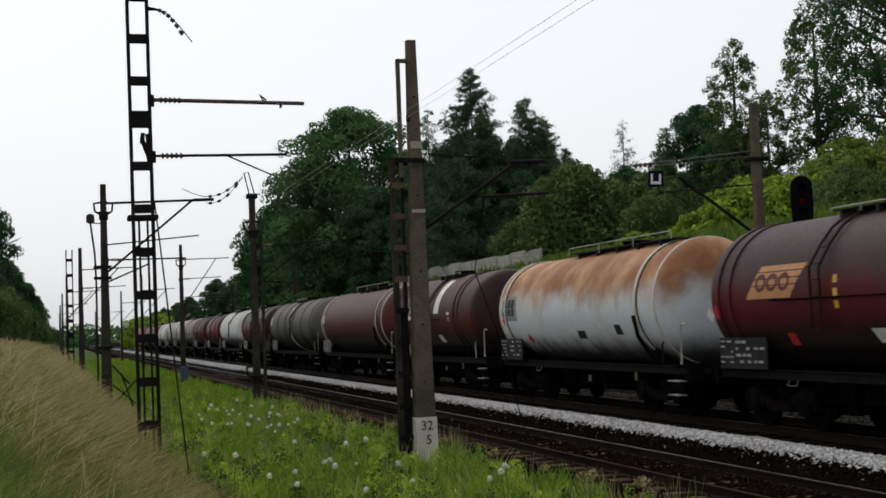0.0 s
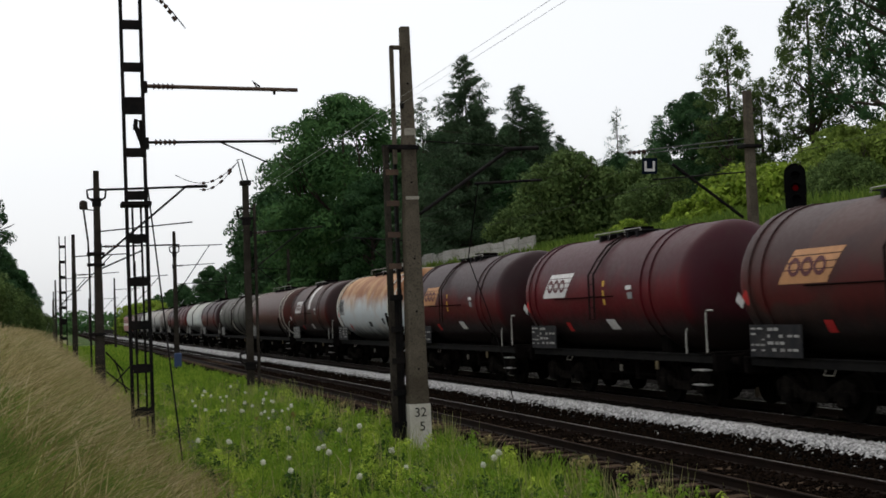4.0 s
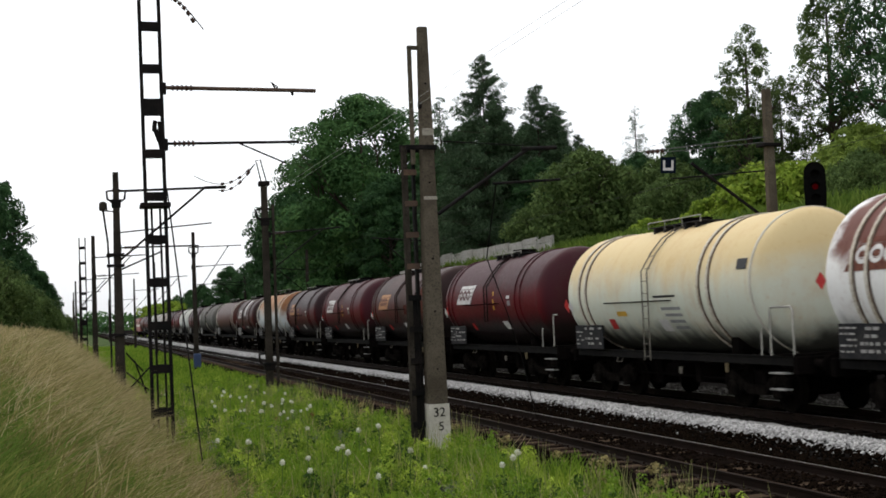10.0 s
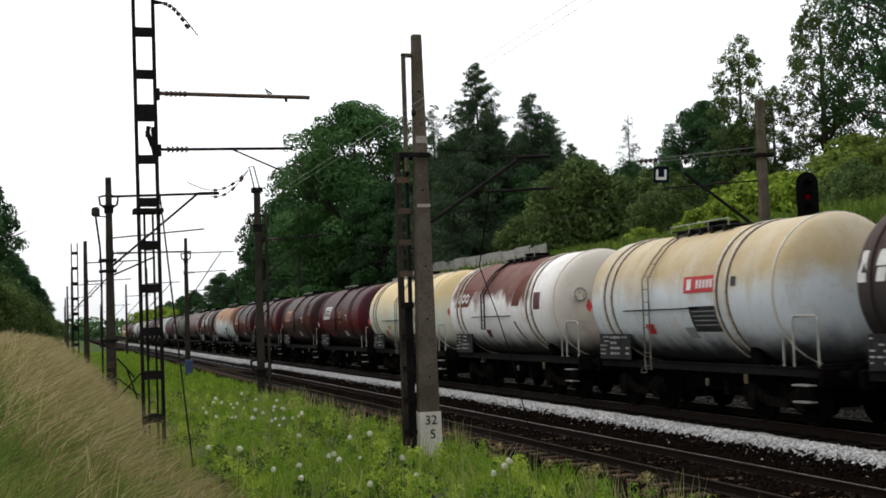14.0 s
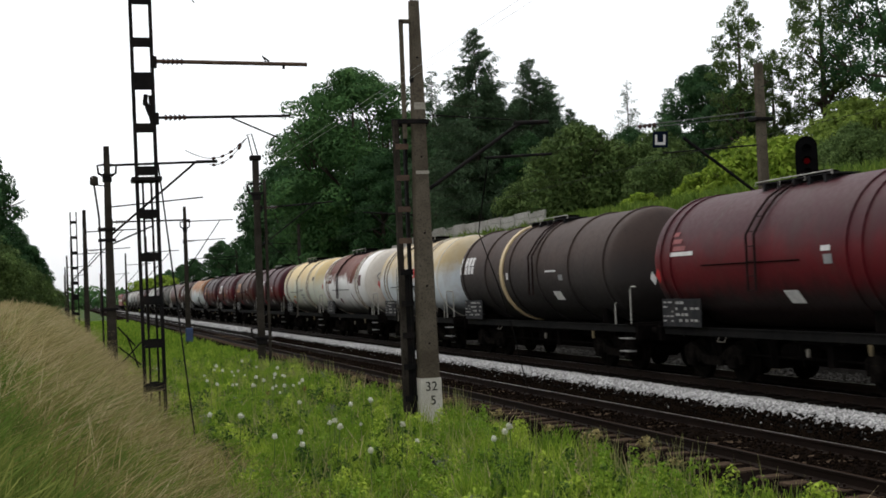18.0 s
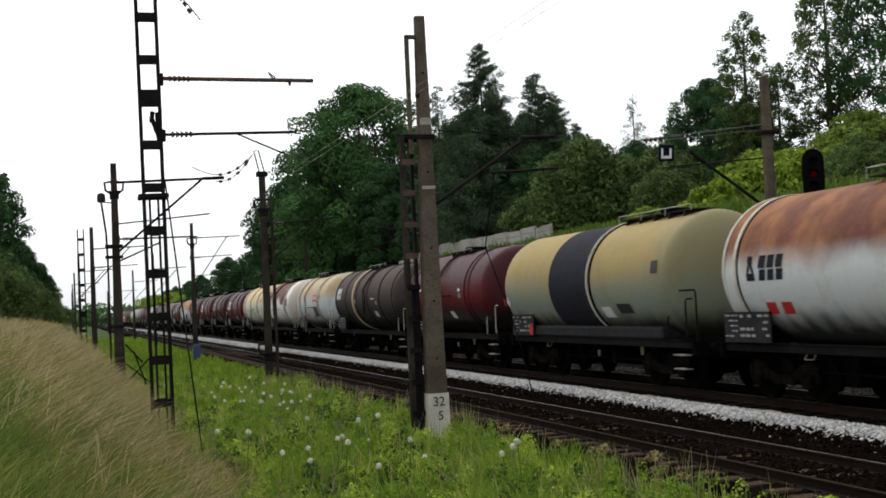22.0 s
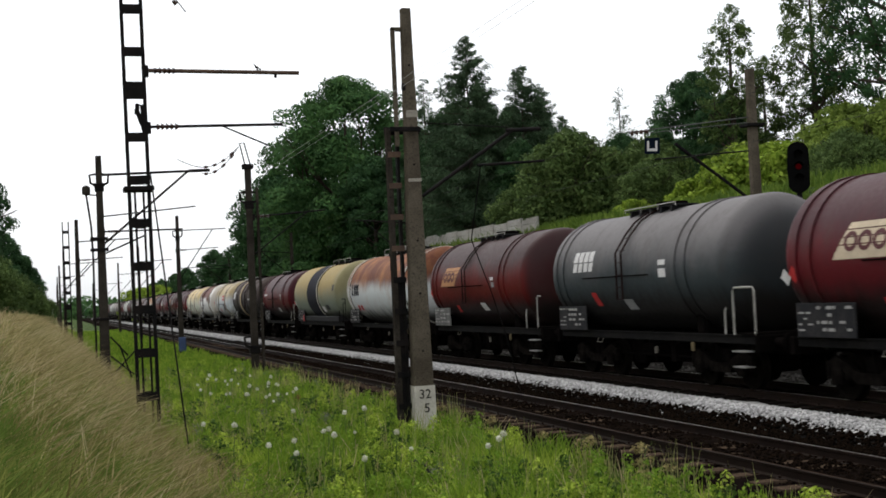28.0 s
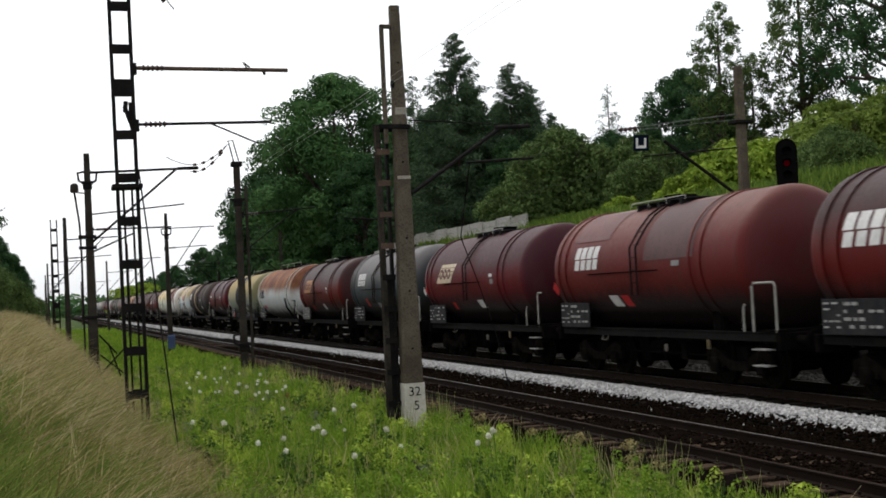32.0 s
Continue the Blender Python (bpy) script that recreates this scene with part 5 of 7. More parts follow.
def near_concrete_mast():
    """The nearest concrete mast with a steel column beside it and a white number field."""
    m = concrete_mast("weathered grey concrete catenary mast with a white number field", 7.22, 24.5, 8.62, 0.47, 0.2)
    for z, h in ((6.3, 0.15), (4.94, 0.07)):
        bm = bmesh.new()
        wz = 0.47 - 0.27 * (z + 0.9) / 9.5
        box(bm, -wz / 2 + 0.02, wz / 2 + 0.004, -wz * 0.4 - 0.012, wz * 0.4 + 0.01, z, z + h, 0.004)
        part("pale_band", bm, M_PALE_BAND, m)
    bm = bmesh.new()
    rings = []
    for z, w in ((-0.85, 0.475), (0.68, 0.431)):
        rings.append([bm.verts.new((sx * w / 2 + 0.006 * sx, sy * w * 0.41 + 0.006 * sy, z)) for sx, sy in ((-1, -1), (1, -1), (1, 1), (-1, 1))])
    for i in range(4):
        bm.faces.new((rings[0][i], rings[0][(i + 1) % 4], rings[1][(i + 1) % 4], rings[1][i]))
    bm.faces.new(rings[1])
    field = part("number_field", bm, M_WHITE_PAINT, m, "white painted number field")
    number_text("32", 0.27, pose(0.0, -0.192, 0.42, 90, 0, 0), field, M_BLACK_PAINT)
    number_text("5", 0.27, pose(0.03, -0.195, 0.13, 90, 0, 0), field, M_BLACK_PAINT)
    # bent post at the side and heavy lower column
    bm = bmesh.new()
    box(bm, -0.34, -0.26, -0.05, 0.05, 5.7, 8.2, 0.01)
    box(bm, -0.34, -0.08, -0.05, 0.05, 8.14, 8.22, 0.01)
    part("bent_post", bm, M_CONCRETE, m)
    for s, w in ((-0.46, 0.11), (-0.27, 0.06)):
        bm = bmesh.new()
        box(bm, s - w / 2, s + w / 2, 0.08, 0.22, -0.9, 6.1, 0.005)
        part("column_leg", bm, M_CONCRETE_DARK if w > 0.1 else M_STEEL_DARK, m)
    bm = bmesh.new()
    box(bm, -0.43, -0.29, 0.12, 0.18, -0.9, 2.9, 0.005)
    part("filler_plate", bm, M_STEEL_DARK, m)
    for k in range(9):
        z = 0.2 + 0.66 * k
        bm = bmesh.new()
        box(bm, -0.5, -0.22, 0.06, 0.075, z, z + 0.12)
        part("batten", bm, M_STEEL_RUST if z > 3 else M_STEEL_DARK, m)
    bm = bmesh.new()
    box(bm, -0.52, 0.16, -0.26, -0.21, 5.98, 6.08, 0.01)
    part("clamp", bm, M_STEEL_DARK, m)
    part("clamp", box(bmesh.new(), -0.52, 0.26, 0.21, 0.26, 5.98, 6.14, 0.01), M_STEEL_DARK, m)
    bm = bmesh.new()
    box(bm, -0.19, -0.12, -0.2, -0.1, 6.86, 7.0, 0.01)
    part("fitting", bm, M_STEEL_DARK, m)
    arm(m, 0.0, 0.2, 4.64, 2.3, 6.04, 0.04, None, False)
    arm(m, 0.0, 0.2, 6.2, 2.2, 6.1, 0.012, None, False)
    arm(m, 0.0, 2.15, 6.03, 2.95, 6.06, 0.045, None, False)
    arm(m, 0.0, 1.45, 5.28, 3.0, 5.36, 0.03, None, False)
    for bolt in (1.4, 2.6, 3.7, 5.3, 7.4):
        part("bolt_hole", rod(bmesh.new(), (0.0, -0.2 + 0.011 * bolt, bolt), (0.0, -0.185 + 0.0112 * bolt, bolt), 0.022, n=8), M_BLACK_PAINT, m)
    return m


def near_lattice_mast():
    m = thing("catenary_mast", "black lattice steel catenary mast with bare brackets", "mast", pose(1.7, 25.3, 0, 0, -0.4, 0), "masts of the overhead line")
    lattice(m, 0, 0, -0.3, 10.6, 0.39, 0.07, 0.876, M_STEEL_DARK, "leg", 0.114, 8)
    lattice(m, 0.02, 0.3, -0.3, 4.98, 0.17, 0.04, 0.876, M_STEEL_DARK, "inner_leg", 0.114, 99)
    bm = bmesh.new()
    box(bm, -0.3, 0.3, -0.12, 0.4, 4.94, 5.03, 0.01)
    part("joint_plate", bm, M_STEEL_DARK, m)
    arm(m, 0, 0.24, 7.4, 3.4, 7.36, 0.042, None, True, M_STEEL_RUST)
    arm(m, 0, 0.24, 6.24, 3.0, 6.27, 0.03)
    part("string_root", rod(bmesh.new(), (0.2, 0, 9.3), (0.44, 0, 9.28), 0.05, 0.02, 8), M_STEEL_DARK, m)
    part("string_wire", pipe(bmesh.new(), [(0.42, 0, 9.28), (0.62, 0, 9.2), (0.85, 0, 8.95), (1.1, 0, 8.62)], 0.012), M_STEEL_DARK, m)
    for k in range(6):
        part("insulator_shed", rod(bmesh.new(), (0.42 + 0.085 * k, 0, 9.28 - 0.025 * k - 0.012 * k * k), (0.49 + 0.085 * k, 0, 9.255 - 0.03 * k - 0.013 * k * k), 0.036, 0.05, 8), M_INSULATOR, m)
    bm = bmesh.new()
    pipe(bm, [(2.55, 0, 7.39), (2.45, 0, 7.54), (2.6, 0, 7.42)], 0.02)
    part("clamp", bm, M_STEEL_DARK, m)
    part("hook", pipe(bmesh.new(), [(2.9, 0, 7.38), (2.9, 0, 7.26)], 0.03), M_STEEL_DARK, m)
    bm = bmesh.new()
    rod(bm, (1.75, 0, 6.24), (2.7, 0, 5.82), 0.018, n=6)
    part("stay", bm, M_STEEL_DARK, m)
    bm = bmesh.new()
    for a, b in (((0.05, 6.72), (0.02, 6.5)), ((0.02, 6.62), (0.12, 6.3)), ((0.1, 6.45), (0.17, 6.1)), ((0.14, 6.7), (0.16, 6.2))):
        rod(bm, (a[0], 0.03, a[1]), (b[0], 0.03, b[1]), 0.05, n=6)
    part("hanging_gear", bm, M_STEEL_DARK, m)
    # loose guy rod in front of the mast
    g = thing("guy_rod", "thin dark leaning rod stuck in the grass", "rod", None)
    bm = bmesh.new()
    rod(bm, (1.85, 24.6, 5.2), (2.2, 22.2, -0.4), 0.016, n=6)
    part("rod", bm, M_STEEL_DARK, g)
    return m


near_concrete_mast()
near_lattice_mast()

# second and third pairs
m = concrete_mast("dark concrete catenary mast with a collar and bracket arms", 1.6, 45.5, 8.15, 0.4, 0.2, M_CONCRETE_DARK)
collar(m, 7.05, 0.2)
arm(m, 0, 0.1, 7.46, 3.95, 7.58, 0.045, (4.95, 0.8), False)
part("arm_end", rod(bmesh.new(), (3.2, 0, 7.56), (3.97, 0, 7.58), 0.06, n=8), M_STEEL_DARK, m)
arm(m, 0, 0.1, 5.4, 2.9, 5.42, 0.03)
arm(m, 0, 0.1, 4.6, 1.6, 5.25, 0.03, None, False)
arm(m, 0, 0.1, 5.95, 3.4, 6.25, 0.025, None, False)
bm = bmesh.new()
lathe(bm, [(6.74, 0.1), (6.78, 0.15), (7.02, 0.14), (7.08, 0.06)], 12, "z")
for v in bm.verts:
    v.co.x -= 0.46
rod(bm, (-0.1, 0, 6.72), (-0.5, 0, 6.76), 0.025, n=6)
part("lamp", bm, M_CONCRETE_DARK, m)
bm = bmesh.new()
pipe(bm, [(-0.46, 0, 6.74), (-0.33, -0.1, 5.6), (-0.3, -0.12, 4.6), (-0.3, -0.12, -0.4)], 0.04)
part("cable_duct", bm, M_STEEL_DARK, m)
for z in (4.7, 2.2, 5.1, 0.2):
    bm = bmesh.new()
    box(bm, -0.38, 0.24, -0.2, 0.2, z, z + 0.1, 0.01)
    part("clamp", bm, M_STEEL_DARK, m)
for a, b in (((0.2, 0.9), (1.0, 0.2)), ((0.3, 0.3), (1.1, 1.1)), ((0.5, 1.3), (0.9, 0.1)), ((0.2, 1.6), (0.8, 0.9))):
    part("bent_bar", rod(bmesh.new(), (a[0], -0.1, a[1]), (b[0], 0.1, b[1]), 0.03, n=6), M_STEEL_DARK, m)

m = concrete_mast("dark twin-legged concrete mast with a steel head", 6.98, 45.5, 7.7, 0.28, 0.22, M_CONCRETE_DARK)
bm = bmesh.new()
box(bm, 0.26, 0.36, -0.05, 0.05, -0.9, 6.9, 0.01)
part("side_leg", bm, M_CONCRETE_DARK, m)
collar(m, 6.3, 0.2)
collar(m, 0.9, 0.24)
bm = bmesh.new()
pipe(bm, [(-0.08, 0, 7.7), (-0.25, 0, 8.5), (-0.3, 0, 8.55), (-0.1, 0, 8.6), (0.12, 0, 7.7)], 0.025)
box(bm, -0.2, 0.2, -0.18, 0.18, 7.6, 7.78, 0.02)
part("head_bracket", bm, M_STEEL_DARK, m)
for off in (0.0, 0.16):
    prev = None
    for k in range(22):
        f = k / 21
        p = Vector((-0.3 - 2.3 * f, -0.3 * f, 8.45 - off * math.sin(f * 3.1) * 1.6 - 1.1 * math.sin(f * 2.2) * (1 - 0.45 * f)))
        if prev is not None and not (off and f > 0.62):
            thick = k % 3 == 0 and 2 < k < 14
            part("insulator_shed" if thick else "string_link", rod(bmesh.new(), prev, p, 0.055 if thick else 0.014, n=6), M_INSULATOR if thick else M_STEEL_DARK, m)
        prev = p
arm(m, 0, 0.15, 5.8, 2.9, 6.0, 0.03, (4.4, 0.75))

m = concrete_mast("slim concrete catenary mast with a cup-shaped collar", 7.1, 75.0, 8.1, 0.34, 0.18, M_CONCRETE_DARK)
collar(m, 6.75, 0.16)
arm(m, 0, 0.1, 7.2, 2.9, 7.25, 0.03, (4.3, 0.72), False)
arm(m, 0, -0.1, 6.0, 2.4, 6.1, 0.025)
arm(m, 0, 0.1, 4.9, 3.2, 5.0, 0.02, None, False)
part("trackside_box", box(bmesh.new(), -0.2, 0.24, -0.4, -0.18, -0.1, 0.75, 0.05), plain("blue_box_paint", (0.04, 0.07, 0.16), 0.6), m, "blue equipment box")
m = concrete_mast("concrete catenary mast beside a slim lattice column", 1.25, 75.0, 8.0, 0.36, 0.2, M_CONCRETE_DARK)
lattice(m, -0.62, 0, -0.4, 7.9, 0.34, 0.07, 0.9, M_STEEL_DARK)
arm(m, 0, 0.1, 6.7, 3.0, 6.8, 0.035, (4.6, 0.72), False)
arm(m, 0, 0.1, 5.6, 2.6, 5.7, 0.025)
part("trackside_box", box(bmesh.new(), -0.95, -0.5, -0.3, -0.08, 0.35, 1.0, 0.04), plain("slate_box_paint", (0.03, 0.035, 0.07), 0.7), m)
for x, y, h in ((7.1, 112.0, 8.2), (0.7, 112.0, 8.2), (7.1, 150.0, 8.2), (0.4, 152.0, 8.2), (7.1, 200.0, 8.2), (0.2, 200.0, 8.2), (7.0, 255.0, 8.2), (0.1, 260.0, 8.2)):
    m = concrete_mast("slim concrete catenary mast far down the line", x, y, h, 0.32, 0.18, M_CONCRETE_DARK)
    arm(m, 0, 0.1, 6.8, 2.9, 6.9, 0.035, (4.6, 0.75), False)
for y in (61.0, 94.0, 130.0):
    m = concrete_mast("concrete catenary mast behind the train", 17.6, y, 8.0, 0.34, 0.2, M_CONCRETE_DARK)
    arm(m, 0, -0.1, 6.4, -2.8, 6.6, 0.035, (4.6, 0.85), False)

# mast behind the train with its bracket, indicator board and signal
m = concrete_mast("brown concrete catenary mast behind the train", 17.6, 27.9, 8.1, 0.32, 0.2)
bm = bmesh.new()
rod(bm, (-0.3, 0, 4.75), (-2.3, 0, 6.15), 0.045, n=8)
part("strut", bm, M_STEEL_DARK, m)
bm = bmesh.new()
rod(bm, (0.0, 0, 6.85), (-3.6, 0, 6.45), 0.014, n=8)
part("stay_tube", bm, M_WIRE, m)
part("stay_tube", rod(bmesh.new(), (-0.1, 0, 6.7), (-3.2, 0, 6.42), 0.01, n=8), M_WIRE, m)
bm = bmesh.new()
insulator(bm, (-3.05, 0, 6.48), (-3.6, 0, 6.42), 4, 0.07)
part("insulator", bm, M_INSULATOR, m)
bm = bmesh.new()
rod(bm, (-0.15, 0, 5.95), (-2.9, 0, 5.75), 0.02, n=8)
part("steady_arm", bm, M_STEEL_DARK, m)
bm = bmesh.new()
box(bm, -0.26, 0.26, -0.22, 0.22, 6.58, 6.66, 0.01)
part("clamp", bm, M_STEEL_DARK, m)

sgn = thing("indicator_board", "dark blue square board with a white open bracket mark", "railway sign", pose(14.8, 28.2, 6.14, 0, 3, -26) @ Matrix.Scale(0.78, 4))
bm = bmesh.new()
box(bm, -0.25, 0.25, -0.015, 0.015, -0.27, 0.27, 0.01)
part("board", bm, plain("dark_blue_enamel", (0.008, 0.012, 0.022), 0.95), sgn)
bm = bmesh.new()
for a in ((-0.17, -0.1, -0.18, 0.16), (0.1, 0.17, -0.18, 0.16), (-0.1, 0.1, -0.18, -0.09)):
    box(bm, a[0], a[1], -0.022, -0.016, a[2], a[3])
part("bracket_mark", bm, I_WHITE, sgn)
bm = bmesh.new()
for x in (-0.2, 0.2):
    rod(bm, (x, 0, 0.28), (x * 0.5, 0, 0.55), 0.012, n=6)
part("hanger", bm, M_STEEL_DARK, sgn)

sig = thing("light_signal", "black railway light signal showing red behind the train", "signal", pose(18.46, 27.2, -0.2, 0, 0, -30))
bm = bmesh.new()
rod(bm, (0, 0.12, -0.4), (0, 0.12, 6.0), 0.07, n=10)
part("post", bm, M_STEEL_DARK, sig)
bm = bmesh.new()
n = 20
for yy in (-0.02, 0.04):
    vs = [bm.verts.new((0.28 * math.cos(2 * math.pi * i / n), yy, 5.62 + (0.38 if math.sin(2 * math.pi * i / n) > 0 else -0.38) * (abs(math.sin(2 * math.pi * i / n)) > 0.01) + 0.29 * math.sin(2 * math.pi * i / n))) for i in range(n)]
    bm.faces.new(vs)
k = len(bm.verts) // 2
bm.verts.ensure_lookup_table()
for i in range(n):
    bm.faces.new((bm.verts[i], bm.verts[(i + 1) % n], bm.verts[k + (i + 1) % n], bm.verts[k + i]))
bmesh.ops.recalc_face_normals(bm, faces=bm.faces[:])
head = part("signal_head", bm, M_BLACK_PAINT, sig)
lens_red, nd, ln, bs = nodes_of("red_signal_glass")
bs.inputs["Base Color"].default_value = (0.02, 0.001, 0.002, 1)
bs.inputs["Specular IOR Level"].default_value = 0.0
bs.inputs["Emission Color"].default_value = (1.0, 0.012, 0.03, 1)
bs.inputs["Emission Strength"].default_value = 0.025
for z, mt in ((5.95, M_BLACK_PAINT), (5.64, lens_red), (5.33, M_BLACK_PAINT)):
    bm = bmesh.new()
    rod(bm, (0, -0.02, z), (0, -0.05, z), 0.075, n=16)
    part("lens", bm, mt, head)
    bm = bmesh.new()
    for i in range(8):
        a, b = math.radians(10 + 20 * i), math.radians(30 + 20 * i)
        vs = [bm.verts.new((0.115 * math.cos(q), yy, z + 0.115 * math.sin(q))) for yy in (-0.02, -0.2) for q in (a, b)]
        bm.faces.new((vs[0], vs[1], vs[3], vs[2]))
    part("hood", bm, M_BLACK_PAINT, head)


M_WIRE_DULL = plain("sooty_wire", (0.05, 0.05, 0.045), 0.7)
M_FAINT = plain("bare_copper_wire", (0.4, 0.39, 0.37), 0.4, 0.3)
for x in (4.4, 4.55):
    w = thing("overhead_wire", "thin disused overhead wire above the grass verge", "wire", None, "wires of the overhead line")
    part("strand", pipe(bmesh.new(), [(x, -20, 5.4), (x, 8, 5.36), (x, 25.3, 5.42)], 0.0022, 5), M_FAINT, w)
for name_z, drop, lab in ((6.78, 0.2, "sagging messenger wire above the tank train"), (5.62, 0.03, "grey contact wire above the tank train")):
    w = thing("overhead_wire", lab, "wire", None, "wires of the overhead line")
    for y0, y1 in ((-6.0, 27.9), (27.9, 61.0), (61.0, 94.0), (94.0, 130.0)):
        part("strand", pipe(bmesh.new(), [(14.8, y0 + (y1 - y0) * k / 8, name_z - drop * 4 * (k / 8) * (1 - k / 8)) for k in range(9)], 0.005, 5), M_WIRE_DULL, w)
# ---- trees and bushes ----
def leaf_cloud(centres, radii, n, size, rng, flat=0.75, squash=1.0, under=-0.6):
    """Many small bent leaves on the outside of clumps. Returns arrays."""
    centres, radii = np.asarray(centres, dtype=float), np.asarray(radii, dtype=float)
    w = radii ** 2
    k = rng.choice(len(centres), n, p=w / w.sum())
    d = rng.normal(0, 1, (n, 3))
    d /= np.linalg.norm(d, axis=1)[:, None]
    d[:, 2] = np.where(d[:, 2] < under, -d[:, 2], d[:, 2])
    rr = radii[k] * (0.55 + 0.5 * rng.uniform(0, 1, n) ** 0.6)
    p = centres[k] + d * rr[:, None] * np.array([1, 1, squash])
    nrm = d + rng.normal(0, 0.36, (n, 3))
    nrm /= np.linalg.norm(nrm, axis=1)[:, None]
    t = np.cross(nrm, rng.normal(0, 1, (n, 3)))
    t /= np.linalg.norm(t, axis=1)[:, None] + 1e-9
    b = np.cross(nrm, t)
    s = size * rng.uniform(0.6, 1.4, n)[:, None]
    v = np.stack([p - t * s, p + b * s * flat * 0.6, p + t * s, p - b * s * flat * 0.6], 1)
    v[:, 2] -= np.array([0, 0, 1]) * s * 0.25
    f = np.arange(4 * n).reshape(n, 4)
    return v.reshape(-1, 3), f


def limb_tubes(bm, start, rng, levels, length, radius, spread, up, tips):
    a = Vector(start[0])
    d = Vector(start[1]).normalized()
    b = a + d * length
    rod(bm, a, b, radius, radius * 0.62, 7)
    tips.append((b.x, b.y, b.z))
    if levels:
        for _ in range(rng.choice((2, 3))):
            nd_ = (d + Vector((rng.uniform(-1, 1), rng.uniform(-1, 1), rng.uniform(-0.3, 0.9) * up)) * spread).normalized()
            limb_tubes(bm, (a.lerp(b, rng.uniform(0.65, 1.0)), nd_), rng, levels - 1, length * rng.uniform(0.6, 0.82), radius * 0.55, spread, up, tips)


def broadleaf(seed, height, width, leaves, leaf, mat, clump=0.2, low=0.22, gaps=0, count=190):
    """Trunk mesh and crown mesh of a broad-leaved tree."""
    rng, nr = random.Random(seed), np.random.default_rng(seed)
    bm, tips = bmesh.new(), []
    rod(bm, (0, 0, -0.4), (0.05 * height * rng.uniform(-0.3, 0.3), 0, height * 0.35), height * 0.022, height * 0.016, 9)
    for k in range(7):
        a = 2 * math.pi * k / 7 + rng.uniform(-0.4, 0.4)
        z = height * (0.2 + 0.05 * k)
        limb_tubes(bm, ((0, 0, z), (math.cos(a), math.sin(a), rng.uniform(0.5, 1.4))), rng, 2, width * 0.27, height * 0.009, 0.8, 0.8, tips)
    rod(bm, (0, 0, height * 0.34), (0, 0, height * 0.86), height * 0.015, height * 0.003, 7)
    cs, rs = [], []
    for k in range(count):
        f = nr.uniform(0, 1) ** 0.9
        z = height * (low + (0.97 - low) * f)
        prof = (1 - max(0.0, (f - 0.4) / 0.6) ** 2.4) ** 0.55 * (0.78 + 0.22 * min(1.0, f / 0.4))
        a, rad = nr.uniform(0, 6.28), width / 2 * prof * math.sqrt(nr.uniform(0.2, 1.0)) * nr.uniform(0.8, 1.05)
        r = width * clump * nr.uniform(0.28, 0.72) * (0.7 + 0.3 * prof)
        cs.append((rad * math.cos(a), rad * math.sin(a), z - r * 0.4 + height * nr.uniform(-0.03, 0.025)))
        rs.append(r)
    if gaps:
        cs, rs = cs[:gaps] + tips[::2], rs[:gaps] + [width * 0.06 * nr.uniform(0.6, 1.3) for _ in tips[::2]]
    v, f = leaf_cloud(cs, rs, leaves, leaf, nr, 0.8, 0.85, -0.9 if gaps else -0.6)
    return mesh_of(bm, "trunk", M_BARK), raw_mesh("crown", v, f, mat)


def conifer(seed, height, width, n, mat, droop=0.25, sparse=1.0):
    """Trunk mesh and crown mesh of a spruce or larch: whorls of drooping branches with short sprays."""
    nr = np.random.default_rng(seed)
    bm = bmesh.new()
    rod(bm, (0, 0, -0.4), (0, 0, height), height * 0.014, 0.012, 8)
    vs = []
    count = int(330 * sparse)
    for k in range(count):
        z = height * (0.08 + 0.905 * (k + nr.uniform(0, 1)) / count)
        f = 1 - z / height
        a = nr.uniform(0, 6.28)
        L = (width / 2 * f ** 0.8 + 0.1) * nr.choice([0.55, 0.8, 0.95, 1.08, 1.3], p=[0.2, 0.25, 0.3, 0.18, 0.07]) * nr.uniform(0.9, 1.1)
        rise = -droop + nr.uniform(-0.15, 0.25) + 0.35 * (1 - f) ** 3
        tip = np.array([math.cos(a) * L, math.sin(a) * L, rise * L])
        if L > 0.5:
            rod(bm, (0, 0, z), tuple(np.array([0, 0, z]) + tip * 0.95), 0.018 * height / 14, 0.005, 4)
        m = max(4, int(n * L))
        t = nr.uniform(0.12, 1.0, m) ** 0.8
        sag = np.stack([np.zeros(m), np.zeros(m), -0.12 * L * np.sin(t * 3.1)], 1)
        p = np.array([0, 0, z]) + tip * t[:, None] + sag + nr.normal(0, 1, (m, 3)) * (np.array([0.07, 0.07, 0.035]) * L + 0.03)
        d = np.array([math.cos(a), math.sin(a), -0.35]) * 0.7 + nr.normal(0, 0.6, (m, 3))
        d /= np.linalg.norm(d, axis=1)[:, None]
        s = nr.uniform(0.09, 0.24, m)[:, None] * (height / 15)
        side = np.cross(d, nr.normal(0, 1, (m, 3)))
        side /= np.linalg.norm(side, axis=1)[:, None] + 1e-9
        vs.append(np.stack([p - side * s * 0.22, p + d * s * 1.4 - np.array([0, 0, 0.3]) * s, p + side * s * 0.22], 1))
    v = np.concatenate(vs).reshape(-1, 3)
    return mesh_of(bm, "trunk", M_BARK), raw_mesh("crown", v, np.arange(len(v)).reshape(-1, 3), mat)


def plant(name, label, meshes, x, y, turn=0.0, scale=1.0, category="tree", group="", dz=0.0):
    z = float(ground_z(x, y)) + dz
    ob = thing(name, label, category, pose(x, y, z, 0, 0, turn) @ Matrix.Scale(scale, 4), group)
    part("trunk", meshes[0], None, ob)
    part("crown", meshes[1], None, ob)
    return ob


